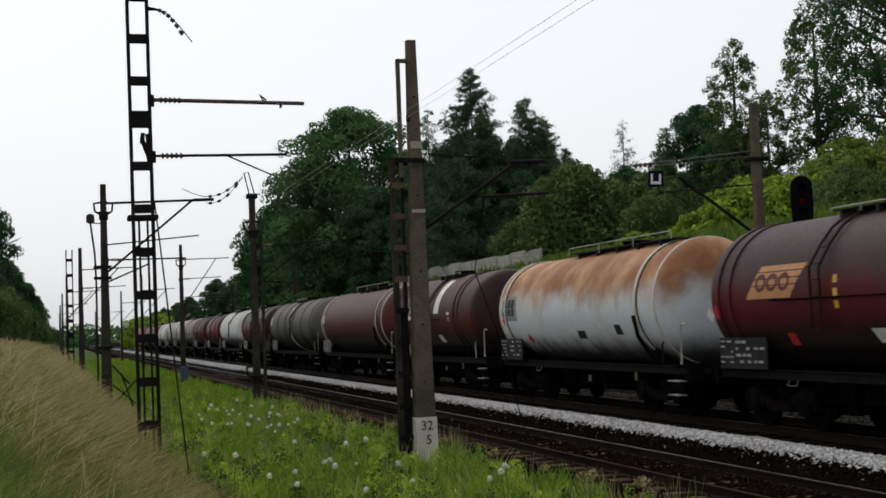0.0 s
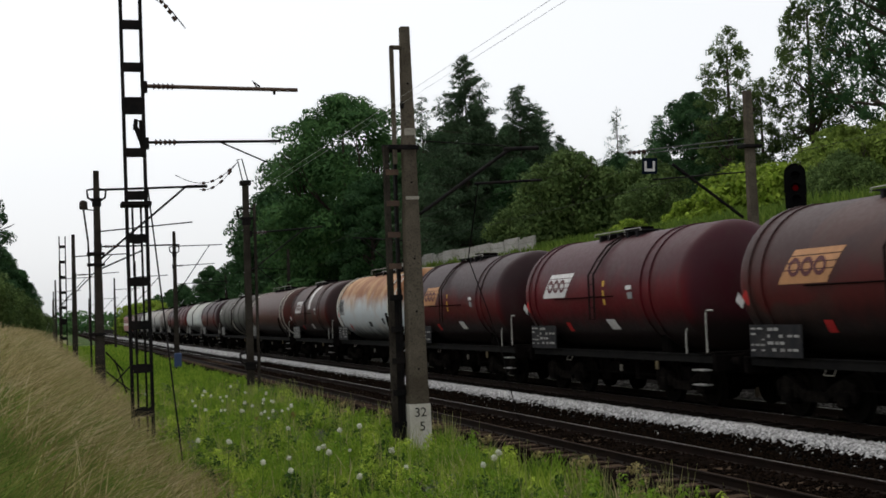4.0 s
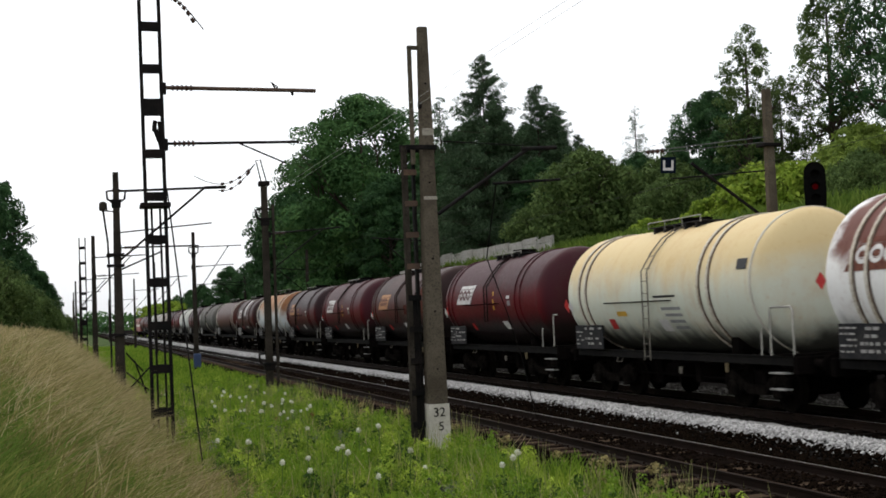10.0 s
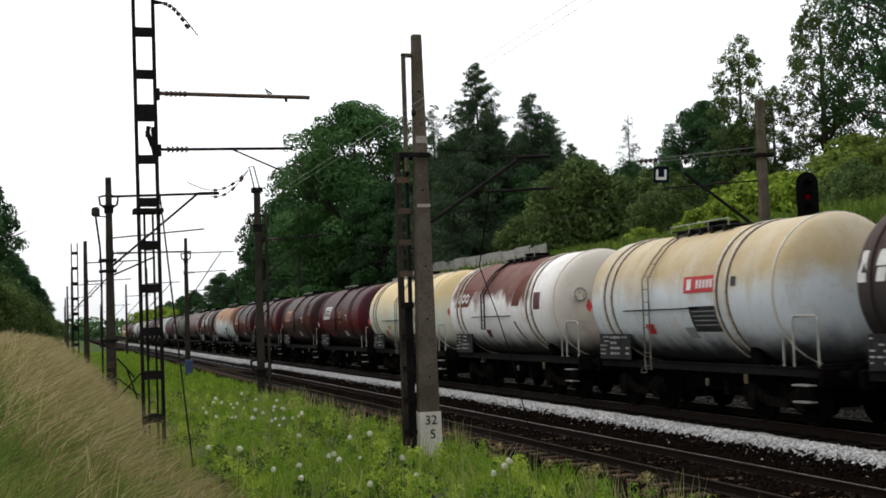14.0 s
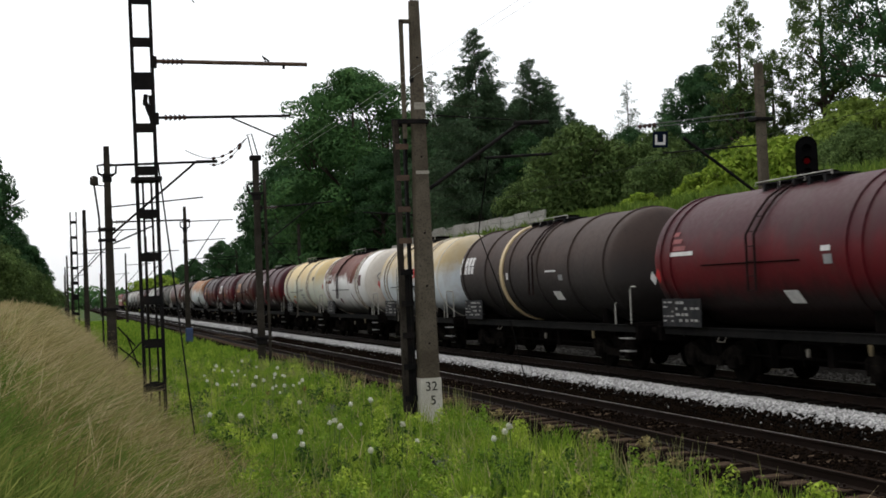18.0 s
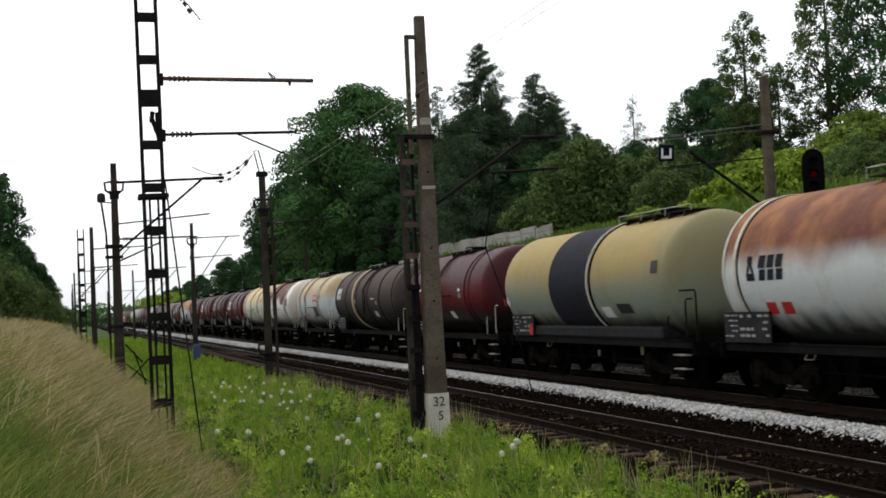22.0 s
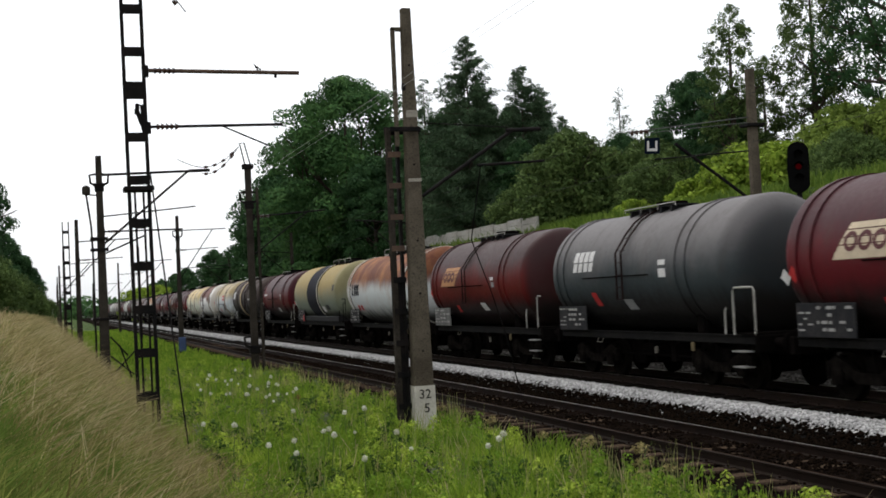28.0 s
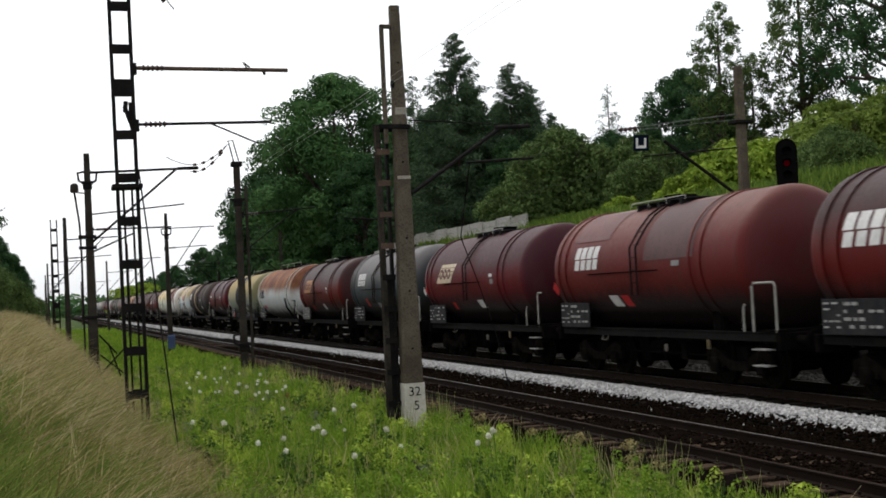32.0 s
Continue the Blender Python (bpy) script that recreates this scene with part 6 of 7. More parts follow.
OAK = [broadleaf(11, 16, 12.6, 70000, 0.14, M_LEAF_MID, 0.21, 0.06), broadleaf(12, 16, 11, 36000, 0.17, M_LEAF_DARK, 0.19, 0.12), broadleaf(13, 15, 9, 26000, 0.17, M_LEAF_DARK, 0.19, 0.05)]
SPRUCE = [conifer(21, 15, 9.6, 62, M_NEEDLE, 0.12), conifer(22, 14, 9.0, 60, M_NEEDLE, 0.1)]
LARCH = conifer(23, 12, 5.0, 40, M_NEEDLE, 0.05, 0.6)
LARCH_THIN = conifer(24, 12, 5.4, 26, M_NEEDLE, -0.1, 0.42)
AIRY = [broadleaf(31, 14, 4.6, 18000, 0.09, M_LEAF_OLIVE, 0.13, 0.05, 430, 430), broadleaf(32, 17, 12, 10000, 0.11, M_LEAF_DARK, 0.065, 0.12, 200, 200)]
BUSH = [broadleaf(41, 5.2, 5.6, 14000, 0.12, M_LEAF_OLIVE, 0.24, 0.08), broadleaf(42, 4.2, 5.8, 12000, 0.15, M_LEAF_PALE, 0.2, 0.02, 0, 120), broadleaf(43, 3.0, 4.6, 7000, 0.15, M_LEAF_PALE, 0.22, 0.02, 0, 90), broadleaf(44, 5.0, 5.8, 13000, 0.14, M_LEAF_LIME, 0.22, 0.04, 0, 140)]

BIG = "big dense broad-leaved tree with dark green crown"
WOOD = "trees of the wood behind the train"
plant("tree", BIG, OAK[0], 23.0, 97, 20, 1.15, group=WOOD)
plant("tree", BIG, OAK[1], 25.5, 108, 80, 1.05, group=WOOD)
for x, y, k, s, tn in ((21.2, 121, 1, 0.96, 140), (20.7, 109, 2, 0.7, 40), (23.4, 138, 2, 0.95, 30), (27.5, 92, 1, 0.72, 260), (31.0, 98, 2, 0.72, 10), (24.3, 84, 2, 0.45, 100), (33.5, 88, 1, 0.62, 330), (37.5, 92, 1, 0.62, 60), (30.0, 118, 1, 0.85, 150), (24.5, 130, 1, 0.95, 15), (27.5, 146, 2, 0.95, 65), (26.0, 79, 2, 0.5, 33), (28.8, 81, 1, 0.5, 133), (31.5, 79, 2, 0.5, 233), (23.4, 90, 1, 0.6, 75)):
    plant("tree", "dark broad-leaved tree in the wood along the line", OAK[k], x, y, tn, s, group=WOOD)
plant("spruce", "tall dark spruce with a pointed ragged top", SPRUCE[0], 24.9, 71.5, 15, 0.9, group=WOOD)
plant("spruce", "dark spruce with a pointed top", SPRUCE[1], 28.3, 71, 70, 0.82, group=WOOD)
plant("spruce", "dark spruce in the second row", SPRUCE[0], 30.8, 74, 250, 0.7, group=WOOD)
plant("larch", "thin bare-branched conifer beside the big tree", LARCH, 23.4, 76, 160, 0.98, group=WOOD)
for x, y, k, s, tn in ((26.1, 72.5, 0, 0.68, 80), (29.6, 71.5, 1, 0.66, 190), (31.9, 73.0, 0, 0.55, 290), (26.9, 74.5, 1, 0.78, 130)):
    plant("spruce", "smaller dark spruce filling the wood edge", SPRUCE[k], x, y, tn, s, group=WOOD)
for x, y, k, s, tn in ((25.6, 76.5, 1, 0.62, 12), (28.2, 78.0, 2, 0.66, 88), (30.4, 78.5, 1, 0.62, 170), (27.2, 68.5, 2, 0.42, 44), (32.6, 77.0, 2, 0.52, 21)):
    plant("tree", "dark broad-leaved tree between the spruces", OAK[k], x, y, tn, s, group=WOOD)
plant("larch", "thin sparse larch standing above the bushes", LARCH_THIN, 37.5, 76, 0, 0.86, group=WOOD)
for x, y, k, s, tn, lab in ((25.2, 56.5, 0, 1.0, 0, "rounded mid-green bushy tree on the bank"), (27.5, 60.5, 0, 0.95, 60, "rounded mid-green bushy tree on the bank"), (24.6, 62.5, 0, 0.62, 120, "dark bush beside the fence"), (29.0, 56.0, 0, 0.9, 200, "rounded mid-green bushy tree on the bank")):
    plant("bush", lab, BUSH[k], x, y, tn, s, "bush", "bushes on the bank")
for x, y, k, s, tn in ((25.6, 45.0, 2, 0.62, 0), (27.0, 43.5, 1, 0.74, 90), (28.2, 43.0, 1, 0.82, 200), (29.4, 44.4, 1, 0.72, 300), (24.4, 48.5, 2, 0.45, 40), (29.0, 46.5, 1, 0.9, 10), (31.2, 43.8, 1, 0.74, 150), (26.3, 43.8, 2, 0.5, 250), (28.0, 41.9, 2, 0.5, 20), (30.2, 42.6, 2, 0.6, 310)):
    plant("bush", "pale yellow-green leafy bush on the bank", BUSH[k], x, y, tn, s, "bush", "bushes on the bank", -0.75 if k == 1 else -0.3)
for x, y, s, tn in ((33.0, 45.0, 0.85, 130), (33.6, 41.0, 0.8, 70), (35.2, 43.5, 0.9, 220), (26.0, 50.0, 0.55, 20), (30.9, 42.2, 0.62, 75), (32.2, 42.0, 0.7, 15), (27.4, 37.6, 0.42, 5), (26.7, 35.8, 0.4, 95), (28.6, 39.2, 0.5, 185)):
    plant("bush", "lime-green leafy bush under the tall trees" if x > 30 else "mid-green leafy bush under the tall trees", BUSH[3 if x > 30 else 0], x, y, tn, s, "bush", "bushes on the bank")
for x, y, k, s, tn in ((33.0, 61.5, 1, 0.34, 0), (36.5, 64.0, 1, 0.56, 100), (35.0, 58.0, 1, 0.42, 200), (31.6, 64.0, 1, 0.36, 90)):
    plant("tree", "dark broad-leaved tree behind the bushes", OAK[k], x, y, tn, s, group=WOOD)
for x, y, k, s, tn in ((33.6, 55.0, 0, 0.8, 0), (36.0, 55.8, 0, 0.6, 70), (37.9, 54.0, 0, 0.95, 120), (38.3, 46.0, 1, 0.98, 40), (41.0, 50.0, 1, 1.0, 160), (35.5, 41.0, 1, 0.92, 260), (40.0, 43.0, 1, 1.05, 80), (44.0, 46.0, 1, 1.1, 200)):
    plant("tree", "tall airy broad-leaved tree with sky showing through", AIRY[k], x, y, tn, s, group=WOOD)
for x, y, k, s, tn in ((-6.4, 66, 2, 0.72, 0), (-5.6, 84, 2, 0.74, 50), (-8.5, 80, 2, 0.9, 110), (-4.2, 104, 2, 0.5, 190), (-3.6, 128, 2, 0.48, 260), (-7.6, 104, 2, 0.7, 300), (-3.4, 155, 2, 0.5, 20), (-9.5, 62, 2, 0.7, 70), (-3.6, 72, 2, 0.3, 15), (-2.9, 95, 2, 0.28, 75)):
    plant("tree", "dark bushy tree on the near bank", OAK[k], x, y, tn, s, group="trees on the near bank")
for x, y, k, s, tn in ((22.0, 178, 1, 0.62, 0), (26.0, 196, 2, 0.7, 50), (20.5, 205, 1, 0.55, 150), (19.6, 240, 2, 0.5, 20), (20.5, 275, 2, 0.55, 70), (24.0, 300, 2, 0.6, 170), (21.0, 330, 2, 0.55, 270), (33.0, 360, 1, 0.7, 10)):
    plant("tree", "distant broad-leaved tree beside the line", OAK[k], x, y, tn, s, group=WOOD)

for x, y, k, s, tn in ((-3.4, 60, 0, 0.62, 0), (-2.9, 68, 0, 0.55, 60), (-2.7, 78, 0, 0.6, 130), (-2.2, 90, 0, 0.55, 210), (-2.0, 104, 0, 0.55, 280), (-4.6, 63, 0, 0.8, 330), (-1.6, 122, 0, 0.6, 15)):
    plant("bush", "mid-green leafy bush at the foot of the bank trees", BUSH[k], x, y, tn, s, "bush", "bushes under the near trees")
for x, y, s, tn in ((18.4, 215, 1.5, 0), (18.8, 238, 1.75, 70), (19.6, 262, 1.6, 140), (18.6, 292, 1.9, 220)):
    plant("bush", "distant pale green bush beside the line", BUSH[1], x, y, tn, s, "bush", "distant bushes")

# far woods closing the view
nr = np.random.default_rng(77)
ang = np.concatenate([np.linspace(-0.5, 0.9, 150), np.linspace(0.9, 5.78, 90)])
cs = np.stack([520 * np.sin(ang) + nr.normal(0, 14, 240), 520 * np.cos(ang) + nr.normal(0, 14, 240), nr.uniform(1.5, 5.0, 240)], 1)
v, f = leaf_cloud(cs, nr.uniform(6, 11, 240), 26000, 1.3, nr, 0.8, 0.55)
tagged(new("far_wood", raw_mesh("far_wood", v, f, M_LEAF_MID)), "low hazy wood far away on the horizon", "woods", kind="stuff")


M_GRASS_YELLOW = varied("yellow_grass", (0.22, 0.32, 0.03), (0.46, 0.56, 0.085), 0.7, True, 0, 0.3)
M_STRAW = varied("pale_straw", (0.38, 0.3, 0.15), (0.56, 0.46, 0.28), 0.8, True, 0, 0.3)


M_STALKS = varied("thin_stalks", (0.16, 0.2, 0.06), (0.36, 0.34, 0.14), 0.8, True, 0, 0.3)
M_SLOPE = varied("slope_grass", (0.07, 0.13, 0.018), (0.2, 0.27, 0.05), 0.8, True, 0, 0.3, (0.1, 0.16, 0.03))


# ---- grass ----
def blades(name, label, n, pick, h, w, bend, mat, seed, wind=(0.0, 0.0)):
    """Curved grass blades, each of two quads, placed by pick(rng, n) -> x, y."""
    rng = np.random.default_rng(seed)
    x, y = pick(rng, n)
    n = len(x)
    z = ground_z(x, y) - 0.03
    hh = h * rng.uniform(0.5, 1.25, n)
    ww = w * rng.uniform(0.6, 1.4, n) * (1 + 0.02 * np.maximum(y - 12, 0))
    a = rng.uniform(0, 6.28, n)
    lean = np.stack([np.cos(a), np.sin(a)], 1) * (bend * rng.uniform(0.2, 1.2, n))[:, None] + np.array(wind) * rng.uniform(0.4, 1.4, n)[:, None]
    s = np.stack([np.sin(a + 0.9), -np.cos(a + 0.9)], 1) * 0.3 + np.array([0.85, -0.3])
    s /= np.linalg.norm(s, axis=1)[:, None]
    V = np.zeros((n, 6, 3))
    for i, (t, k) in enumerate(((0.0, 1.0), (0.55, 0.8), (1.0, 0.18))):
        cx, cy = x + lean[:, 0] * hh * t * t, y + lean[:, 1] * hh * t * t
        cz = z + hh * t * (1 - 0.25 * np.linalg.norm(lean, axis=1) * t)
        for j, sg in enumerate((-1, 1)):
            V[:, 2 * i + j, 0], V[:, 2 * i + j, 1], V[:, 2 * i + j, 2] = cx + sg * s[:, 0] * ww * k, cy + sg * s[:, 1] * ww * k, cz
    q = np.array([(0, 1, 3, 2), (2, 3, 5, 4)])
    f = (q[None] + 6 * np.arange(n)[:, None, None]).reshape(-1, 4)
    tagged(new(name, raw_mesh(name, V.reshape(-1, 3), f, mat)), label, "grass", kind="stuff")


def strip(x0, x1, y0, y1, power=1.6, edge=None):
    def pick(rng, n):
        x, y = rng.uniform(x0, x1, n), y0 + (y1 - y0) * rng.uniform(0, 1, n) ** power
        if edge is None:
            return x, y
        keep = edge(x, y, rng)
        return x[keep], y[keep]
    return pick


def bank_edge(x, y, rng):
    return x < 2.3 + 0.02 * (y - 16) + 0.35 * np.sin(y * 0.45) + rng.normal(0, 0.35, len(x))


def verge_edge(x, y, rng):
    return x > 2.1 + 0.02 * (y - 16) + 0.35 * np.sin(y * 0.45) + rng.normal(0, 0.5, len(x))


def patchy(base, seed, share, size=1.3):
    """Keeps only some patches of a strip."""
    def keep(x, y, rng):
        a = np.sin(x * size * 1.7 + seed) * np.cos(y * size * 0.8 - seed * 1.3) + 0.6 * np.sin(y * size * 1.9 + x * size + seed * 2.1)
        return base(x, y, rng) & (a + rng.normal(0, 0.35, len(x)) > 1.5 - 2.4 * share)
    return keep


def clumped(x0, x1, y0, y1, per, spread, power=1.5, edge=None):
    """Blades in tufts of about per blades."""
    def pick(rng, n):
        k = max(1, n // per)
        cx, cy = rng.uniform(x0, x1, k), y0 + (y1 - y0) * rng.uniform(0, 1, k) ** power
        if edge is not None:
            keep = edge(cx, cy, rng)
            cx, cy = cx[keep], cy[keep]
        g = rng.integers(0, len(cx), n)
        wide = spread * rng.uniform(0.5, 1.6, len(cx))[g]
        return cx[g] + rng.normal(0, 1, n) * wide, cy[g] + rng.normal(0, 1, n) * wide
    return pick


M_GRASS_LOW = varied("low_grass", (0.04, 0.075, 0.012), (0.12, 0.175, 0.03), 0.8, True, 0, 0.25, (0.06, 0.11, 0.018))
blades("verge_grass", "low green grass of the verge", 85000, strip(1.0, 8.2, 9, 80, 1.7, verge_edge), 0.3, 0.009, 0.6, M_GRASS_LOW, 51)
blades("verge_grass_tall", "tall fresh grass and weeds of the verge", 30000, clumped(1.4, 7.7, 9, 60, 42, 0.15, 1.5, patchy(verge_edge, 2.2, 0.6, 1.0)), 0.62, 0.009, 0.42, M_GRASS, 52)
blades("dry_bank_grass", "dry straw-coloured grass on the bank", 78000, strip(-7.5, 4.2, 8, 70, 1.4, bank_edge), 0.36, 0.0065, 0.8, M_GRASS_DRY, 53, (0.5, -0.25))
blades("dry_bank_tufts", "tufts of dry grass on the bank", 46000, clumped(-6.5, 4.0, 8, 55, 70, 0.17, 1.35, bank_edge), 0.55, 0.0075, 0.75, M_GRASS_DRY, 66, (0.55, -0.3))
blades("straw_stalks", "long pale bent straw on the bank", 12000, clumped(-6, 4.0, 9, 48, 22, 0.25, 1.3, bank_edge), 0.62, 0.0055, 0.7, M_STRAW, 59, (0.85, -0.4))
blades("olive_bank_grass", "olive-green grass low on the bank", 36000, clumped(-6, 4.2, 7, 36, 80, 0.26, 1.3, bank_edge), 0.42, 0.009, 0.7, M_GRASS_OLIVE, 54, (0.3, -0.1))
blades("green_bank_grass", "green grass low on the bank near the path", 26000, strip(-3.5, 1.0, 5.5, 15.0, 1.0, patchy(bank_edge, 5.0, 0.7, 0.5)), 0.4, 0.008, 0.7, M_GRASS_OLIVE, 61, (0.3, -0.1))
blades("yellow_verge_grass", "yellow-green tall grass of the verge", 12000, clumped(1.6, 7.6, 9, 60, 45, 0.14, 1.5, verge_edge), 0.5, 0.009, 0.45, M_GRASS_YELLOW, 58)
blades("verge_stalks", "thin upright dry and green stalks of the verge", 2600, clumped(1.8, 8.2, 10, 46, 9, 0.16, 1.3, verge_edge), 0.8, 0.0045, 0.2, M_STALKS, 65)


def weed_clumps(name, label, n, leaves, mat, seed, h0, h1, leaf, wide=0.1, share=0.5):
    """Leafy plants between the grass, each a narrow column of small leaves."""
    rng = np.random.default_rng(seed)
    x, y = strip(1.6, 7.6, 11, 52, 1.4, patchy(verge_edge, seed * 1.37, share, 1.1))(rng, n)
    top = rng.uniform(h0, h1, len(x))
    cs, rs = [], []
    for k in range(4):
        f = (k + 0.6) / 4
        cs.append(np.stack([x + rng.normal(0, 0.05, len(x)), y + rng.normal(0, 0.05, len(x)), ground_z(x, y) + top * f], 1))
        rs.append(wide * rng.uniform(0.6, 1.5, len(x)) * (1.15 - 0.5 * f))
    v, f = leaf_cloud(np.concatenate(cs), np.concatenate(rs), leaves, leaf, rng, 0.8, 1.3)
    tagged(new(name, raw_mesh(name, v, f, mat)), label, "plants", kind="stuff")


M_WEED_DARK = varied("dark_weed_leaves", (0.022, 0.052, 0.012), (0.075, 0.13, 0.026), 0.8, True, 0, 0.25)
blades("near_bank_grass", "dry and green grass underfoot on the bank", 22000, strip(-8.0, 8.0, -10, 9, 1.0), 0.32, 0.008, 0.6, M_GRASS_OLIVE, 64, (0.3, -0.1))
blades("far_verge_grass", "distant green grass beside the line", 16000, strip(1.0, 8.2, 55, 170, 1.4), 0.5, 0.016, 0.5, M_GRASS, 62)
blades("verge_straw", "dry stalks among the green grass of the verge", 5000, strip(1.6, 8.1, 10, 50, 1.5, patchy(verge_edge, 6.0, 0.5)), 0.62, 0.006, 0.6, M_STRAW, 63)
M_WEED_GREY = varied("grey_green_weed_leaves", (0.1, 0.12, 0.07), (0.2, 0.22, 0.14), 0.85, True, 0, 0.2)
weed_clumps("dark_weed_leaves", "dark leafy weeds between the grass of the verge", 1200, 42000, M_WEED_DARK, 71, 0.3, 0.65, 0.034, 0.14, 0.42)
weed_clumps("fresh_weed_leaves", "fresh green leafy weeds of the verge", 1300, 56000, M_GRASS, 72, 0.4, 0.85, 0.03, 0.12, 0.5)
weed_clumps("lime_weed_leaves", "bright lime-green leafy weeds of the verge", 900, 34000, M_GRASS_YELLOW, 73, 0.35, 0.75, 0.03, 0.14, 0.33)
weed_clumps("grey_weed_leaves", "grey-green thistly weeds of the verge", 500, 14000, M_WEED_GREY, 74, 0.3, 0.6, 0.026, 0.13, 0.26)
blades("slope_grass", "rough green grass on the bank behind the train", 42000, strip(19.8, 30.0, 18, 85, 1.0), 0.5, 0.02, 0.5, M_SLOPE, 55)
# ---- small things on the verge ----
M_FLUFF = varied("white_seed_fluff", (0.6, 0.6, 0.48), (0.76, 0.76, 0.66), 0.95, False, 0, 0.4)
M_STALK = plain("green_stalk", (0.09, 0.15, 0.04), 0.8)


def clock_meshes():
    bm = bmesh.new()
    pipe(bm, [(0, 0, 0), (0.02, 0.01, 0.4), (0.01, 0.0, 0.82)], 0.006, 5)
    stem = mesh_of(bm, "stem", M_STALK)
    rng = np.random.default_rng(6)
    d = rng.normal(0, 1, (130, 3))
    d /= np.linalg.norm(d, axis=1)[:, None]
    p = d * 0.042 * rng.uniform(0.35, 1.08, (130, 1))
    t = np.cross(d, rng.normal(0, 1, (130, 3)))
    t /= np.linalg.norm(t, axis=1)[:, None]
    b = np.cross(d, t)
    v = np.stack([p - t * 0.009, p + b * 0.009, p + t * 0.009, p - b * 0.009], 1).reshape(-1, 3) + np.array([0.01, 0, 0.85])
    return stem, raw_mesh("seed_head", v, np.arange(520).reshape(-1, 4), M_FLUFF)


CLOCK = clock_meshes()
rng = np.random.default_rng(15)
spots = [(5.9, 16.3), (6.1, 16.5), (4.9, 17.4), (2.9, 18.2), (3.2, 17.5), (5.0, 21.5), (4.0, 19.0)]
spots += [(rng.uniform(2.3, 6.6), 15 + 22 * rng.uniform(0, 1) ** 1.1) for _ in range(26)]
spots += [(rng.uniform(4.0, 5.6), rng.uniform(25.0, 38.0)) for _ in range(18)]
first = None
for x, y in spots:
    z = float(ground_z(x, y)) - 0.02
    s = 0.72 + 0.4 * rng.uniform(0, 1)
    m = pose(x, y, z, rng.uniform(-8, 8), rng.uniform(-8, 8), rng.uniform(0, 360)) @ Matrix.Scale(s, 4)
    if first is None:
        first = thing("dandelion_clock", "white fluffy dandelion seed head on a thin stalk", "flower", m, "dandelion clocks in the verge")
        part("stem", CLOCK[0], None, first)
        part("seed_head", CLOCK[1], None, first)
    else:
        copy_thing(first, m)


def weed_meshes(seed):
    rng = np.random.default_rng(seed)
    bm = bmesh.new()
    rod(bm, (0, 0, 0), (0.03, 0, 0.8), 0.008, 0.004, 5)
    for k in range(6):
        a = rng.uniform(0, 6.28)
        z = 0.3 + 0.08 * k
        rod(bm, (0.02, 0, z), (0.02 + 0.15 * math.cos(a), 0.15 * math.sin(a), z + 0.14), 0.005, 0.003, 4)
    cs = [(rng.uniform(-0.12, 0.12), rng.uniform(-0.12, 0.12), rng.uniform(0.15, 0.85)) for _ in range(12)]
    v, f = leaf_cloud(cs, [0.1] * 12, 300, 0.032, rng)
    return mesh_of(bm, "stem", M_STALK), v, f


def weeds(label, mat, seed, places):
    st, v, f = weed_meshes(seed)
    lv = raw_mesh("foliage", v, f, mat)
    first = None
    for x, y, s in places:
        m = pose(x, y, float(ground_z(x, y)) - 0.02, 0, 0, (x * 997 + y * 131) % 360) @ Matrix.Scale(s, 4)
        if first is None:
            first = thing("weed", label, "plant", m, "weeds in the verge")
            part("stem", st, None, first)
            part("foliage", lv, None, first)
        else:
            copy_thing(first, m)


rng = np.random.default_rng(8)
weeds("bright green leafy weed in the verge", M_GRASS, 3, [(rng.uniform(2.4, 7.0), 13 + 24 * rng.uniform(0, 1) ** 1.3, rng.uniform(0.6, 1.1)) for _ in range(190)])
weeds("pale yellow-green flowering weed in the verge", M_LEAF_PALE, 4, [(rng.uniform(2.2, 6.8), 13 + 22 * rng.uniform(0, 1) ** 1.2, rng.uniform(0.5, 0.9)) for _ in range(110)])
weeds("dark reddish weed in the verge", worn("reddish_leaves", (0.2, 0.055, 0.04), (0.13, 0.05, 0.03), 0.8), 5, [(5.4 + rng.uniform(-0.5, 0.5), 31.0 + rng.uniform(-1.2, 1.2), rng.uniform(0.6, 0.9)) for _ in range(12)] + [(2.4, 27, 0.8), (2.7, 26.2, 0.7)])
weeds("dry brown seed stalk beside the near track", M_GRASS_DRY, 7, [(7.6, 17.2, 0.9), (7.9, 19.5, 0.8), (7.7, 21.8, 0.9), (8.0, 16.0, 1.0), (7.9, 25.5, 0.8), (7.8, 29.5, 0.9), (8.0, 15.2, 0.7), (7.6, 33.0, 0.9)])

stick = thing("fallen_stick", "dark bent metal bar lying in the verge grass", "bar")
part("bar", pipe(bmesh.new(), [(5.0, 17.6, 0.1), (4.95, 16.9, 0.12), (4.9, 16.2, -0.02), (4.86, 15.9, -0.3)], 0.022), M_STEEL_DARK, stick)

# loose cable that hangs from the mast's bracket down to the ballast
stub = thing("hanging_cable", "thin dark loose cable hanging from the bracket to the ballast", "cable")
bm = bmesh.new()
pipe(bm, [(8.75, 24.5, 5.3), (9.15, 26.5, 3.78), (9.93, 27.5, 2.585), (10.4, 27.8, 1.4), (10.7, 28.0, 0.28), (10.87, 28.1, -0.22)], 0.013)
part("cable", bm, M_STEEL_DARK, stub)


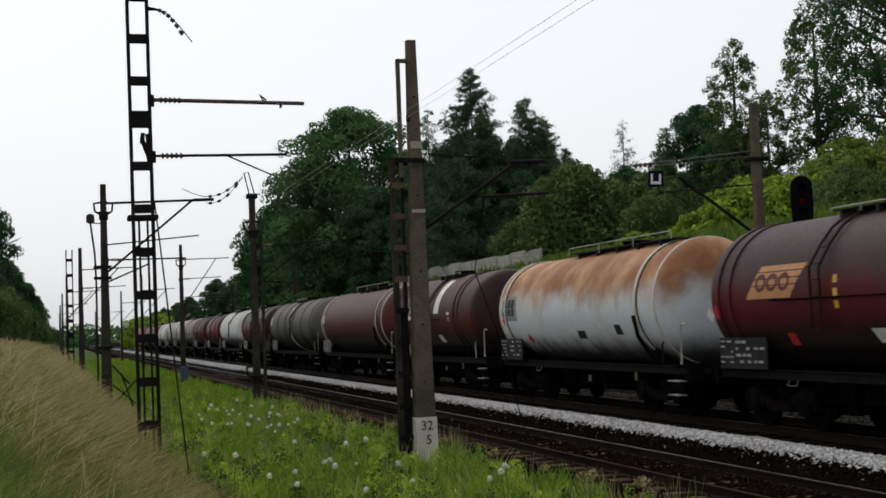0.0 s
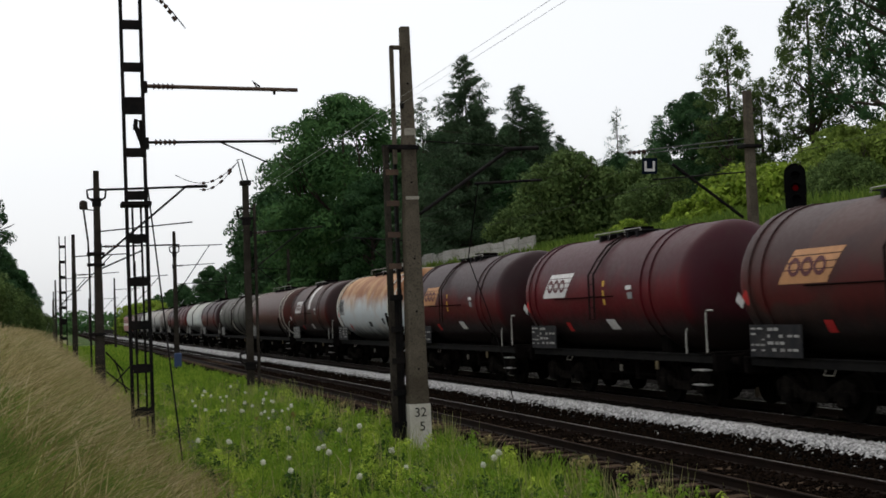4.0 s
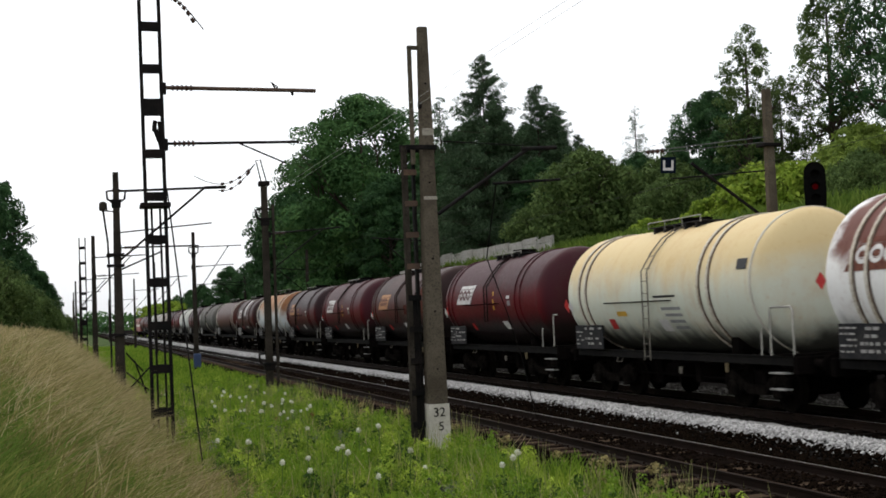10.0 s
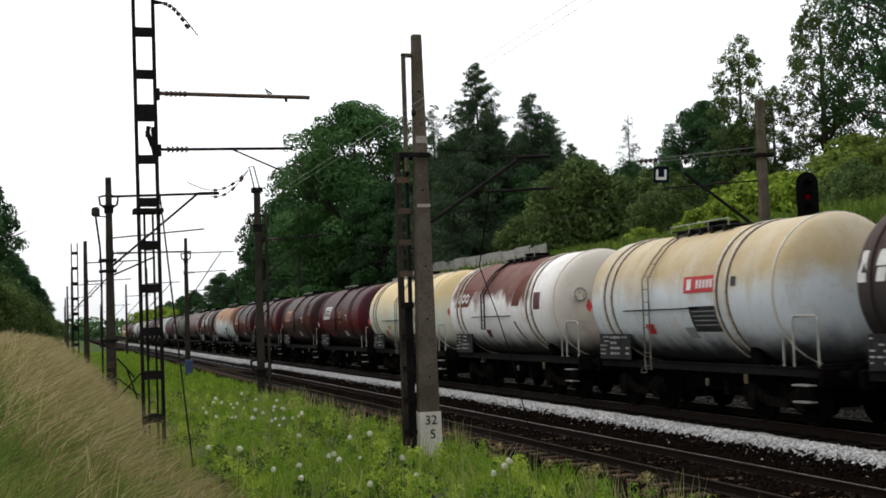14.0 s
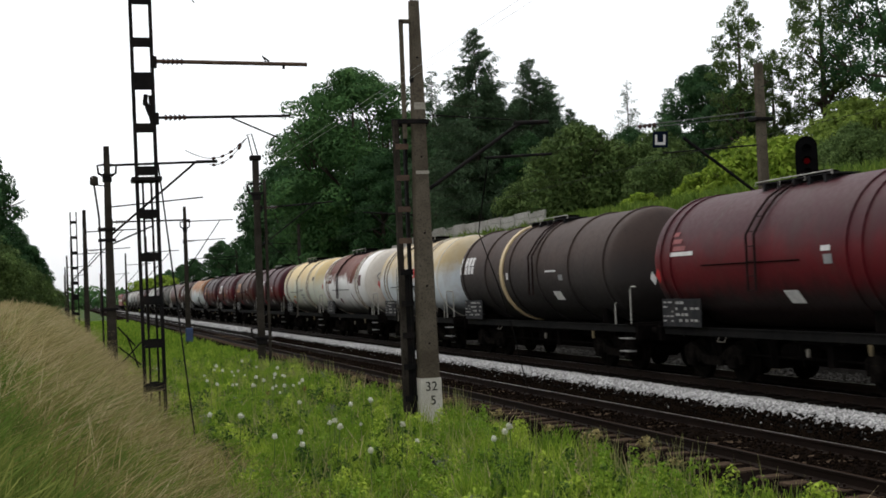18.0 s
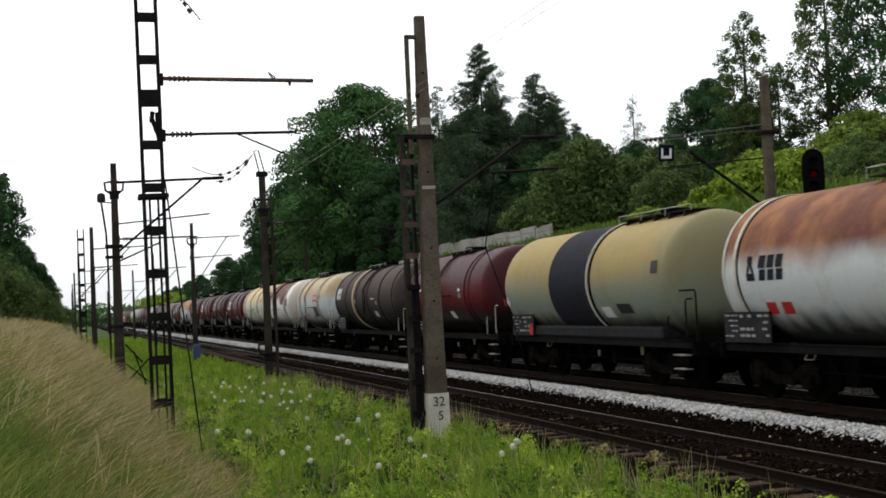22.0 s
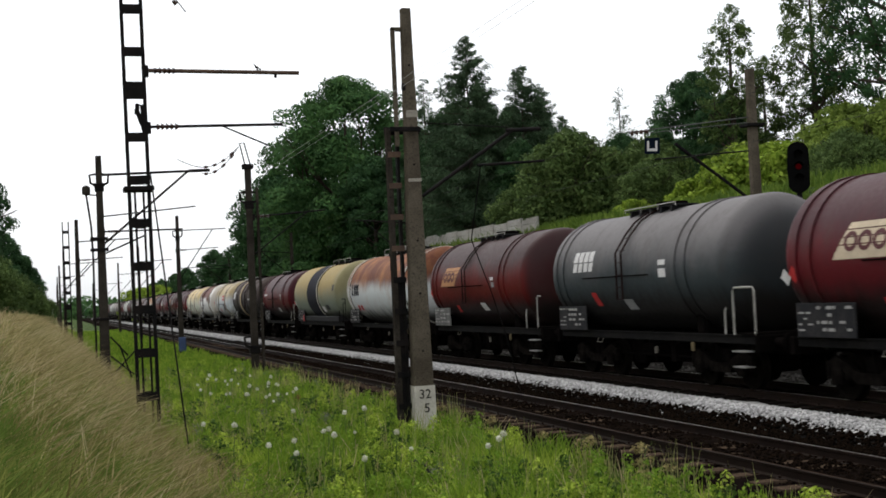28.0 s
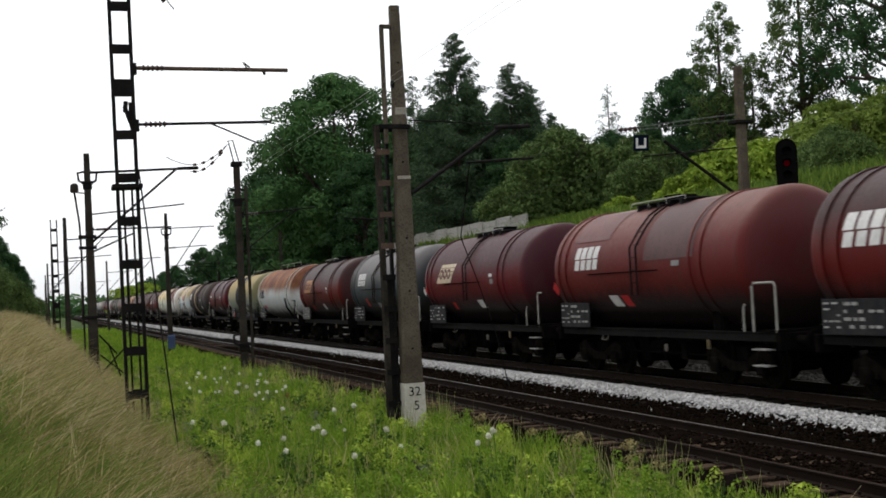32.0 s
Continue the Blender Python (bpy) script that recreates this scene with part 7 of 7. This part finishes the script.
# ---- concrete fence on the bank ----
def fence():
    fz = thing("fence", "pale grey concrete panel fence on the bank", "fence")
    pm = pb = None
    n = 16
    for k in range(n):
        y = 54.5 + 2.05 * k
        z = float(ground_z(22.2, y)) - 0.1
        post = bmesh.new()
        box(post, 22.14, 22.28, y - 0.07, y + 0.07, z, z + 1.0, 0.015)
        part("post", post, M_FENCE, fz)
        for j in range(3):
            bm = bmesh.new()
            box(bm, 22.18, 22.24, y + 0.075, y + 1.975, z + 0.1 + 0.3 * j, z + 0.39 + 0.3 * j, 0.012)
            part("panel", bm, M_FENCE, fz)


M_FENCE = worn("pale_fence_concrete", (0.3, 0.29, 0.26), (0.38, 0.37, 0.34), 0.9, 0, 0.8, 20.0, 0.4, 0.01, (0.16, 0.15, 0.12))
fence()
# ---- sleepers of the two tracks ----
def sleepers(bed, x, z, y0, n, mat, step=0.65):
    rng = random.Random(int(x * 10))
    shapes = []
    for k in range(4):
        bm = bmesh.new()
        box(bm, -1.27, 1.27, -0.125, 0.125, -0.14, 0.0, 0.018)
        for v in bm.verts:
            v.co += Vector((rng.uniform(-0.015, 0.015), rng.uniform(-0.01, 0.01), rng.uniform(-0.006, 0.006)))
        shapes.append(mesh_of(bm, "sleeper", mat))
    bmf = bmesh.new()
    for sx in (-0.75, 0.75):
        box(bmf, sx - 0.17, sx + 0.17, -0.08, 0.08, 0.0, 0.012)
        for q in (-0.12, 0.12):
            rod(bmf, (sx + q, 0, 0.0), (sx + q, 0, 0.05), 0.022, n=6)
    clip = mesh_of(bmf, "rail_fastening", M_RAIL)
    for k in range(n):
        ob = new("sleeper", shapes[k % 4])
        ob.parent = bed
        ob.matrix_basis = pose(x + rng.uniform(-0.03, 0.03), y0 + step * k, z, 0, 0, rng.uniform(-0.8, 0.8))
        if k < 70:
            part("rail_fastening", clip, None, ob)


sleepers(BED_OLD, X_NEAR, -0.165, 8.0, 150, M_SLEEPER)
sleepers(BED_NEW, X_FAR, Z_FAR - 0.165, 8.0, 110, M_SLEEPER_SHADED)


# ---- motion of the train ----
def run(t):
    """How far the train has gone at t seconds."""
    return 5.612 * t + 0.00171 * ((t - 16.0) ** 2 - 256.0)


def motions():
    steps = [k / 10 for k in range(321)]
    for ob in WHEELS:
        x, y, z = ob.location
        walk(ob, [(t, pose(x, y, z, -math.degrees(run(t) / 0.46))) for t in steps])
    for ob, front, length in MOVERS:
        walk(ob, [(t, pose(X_FAR, front - length / 2 + run(t), Z_FAR)) for t in range(0, 33, 4)])


motions()
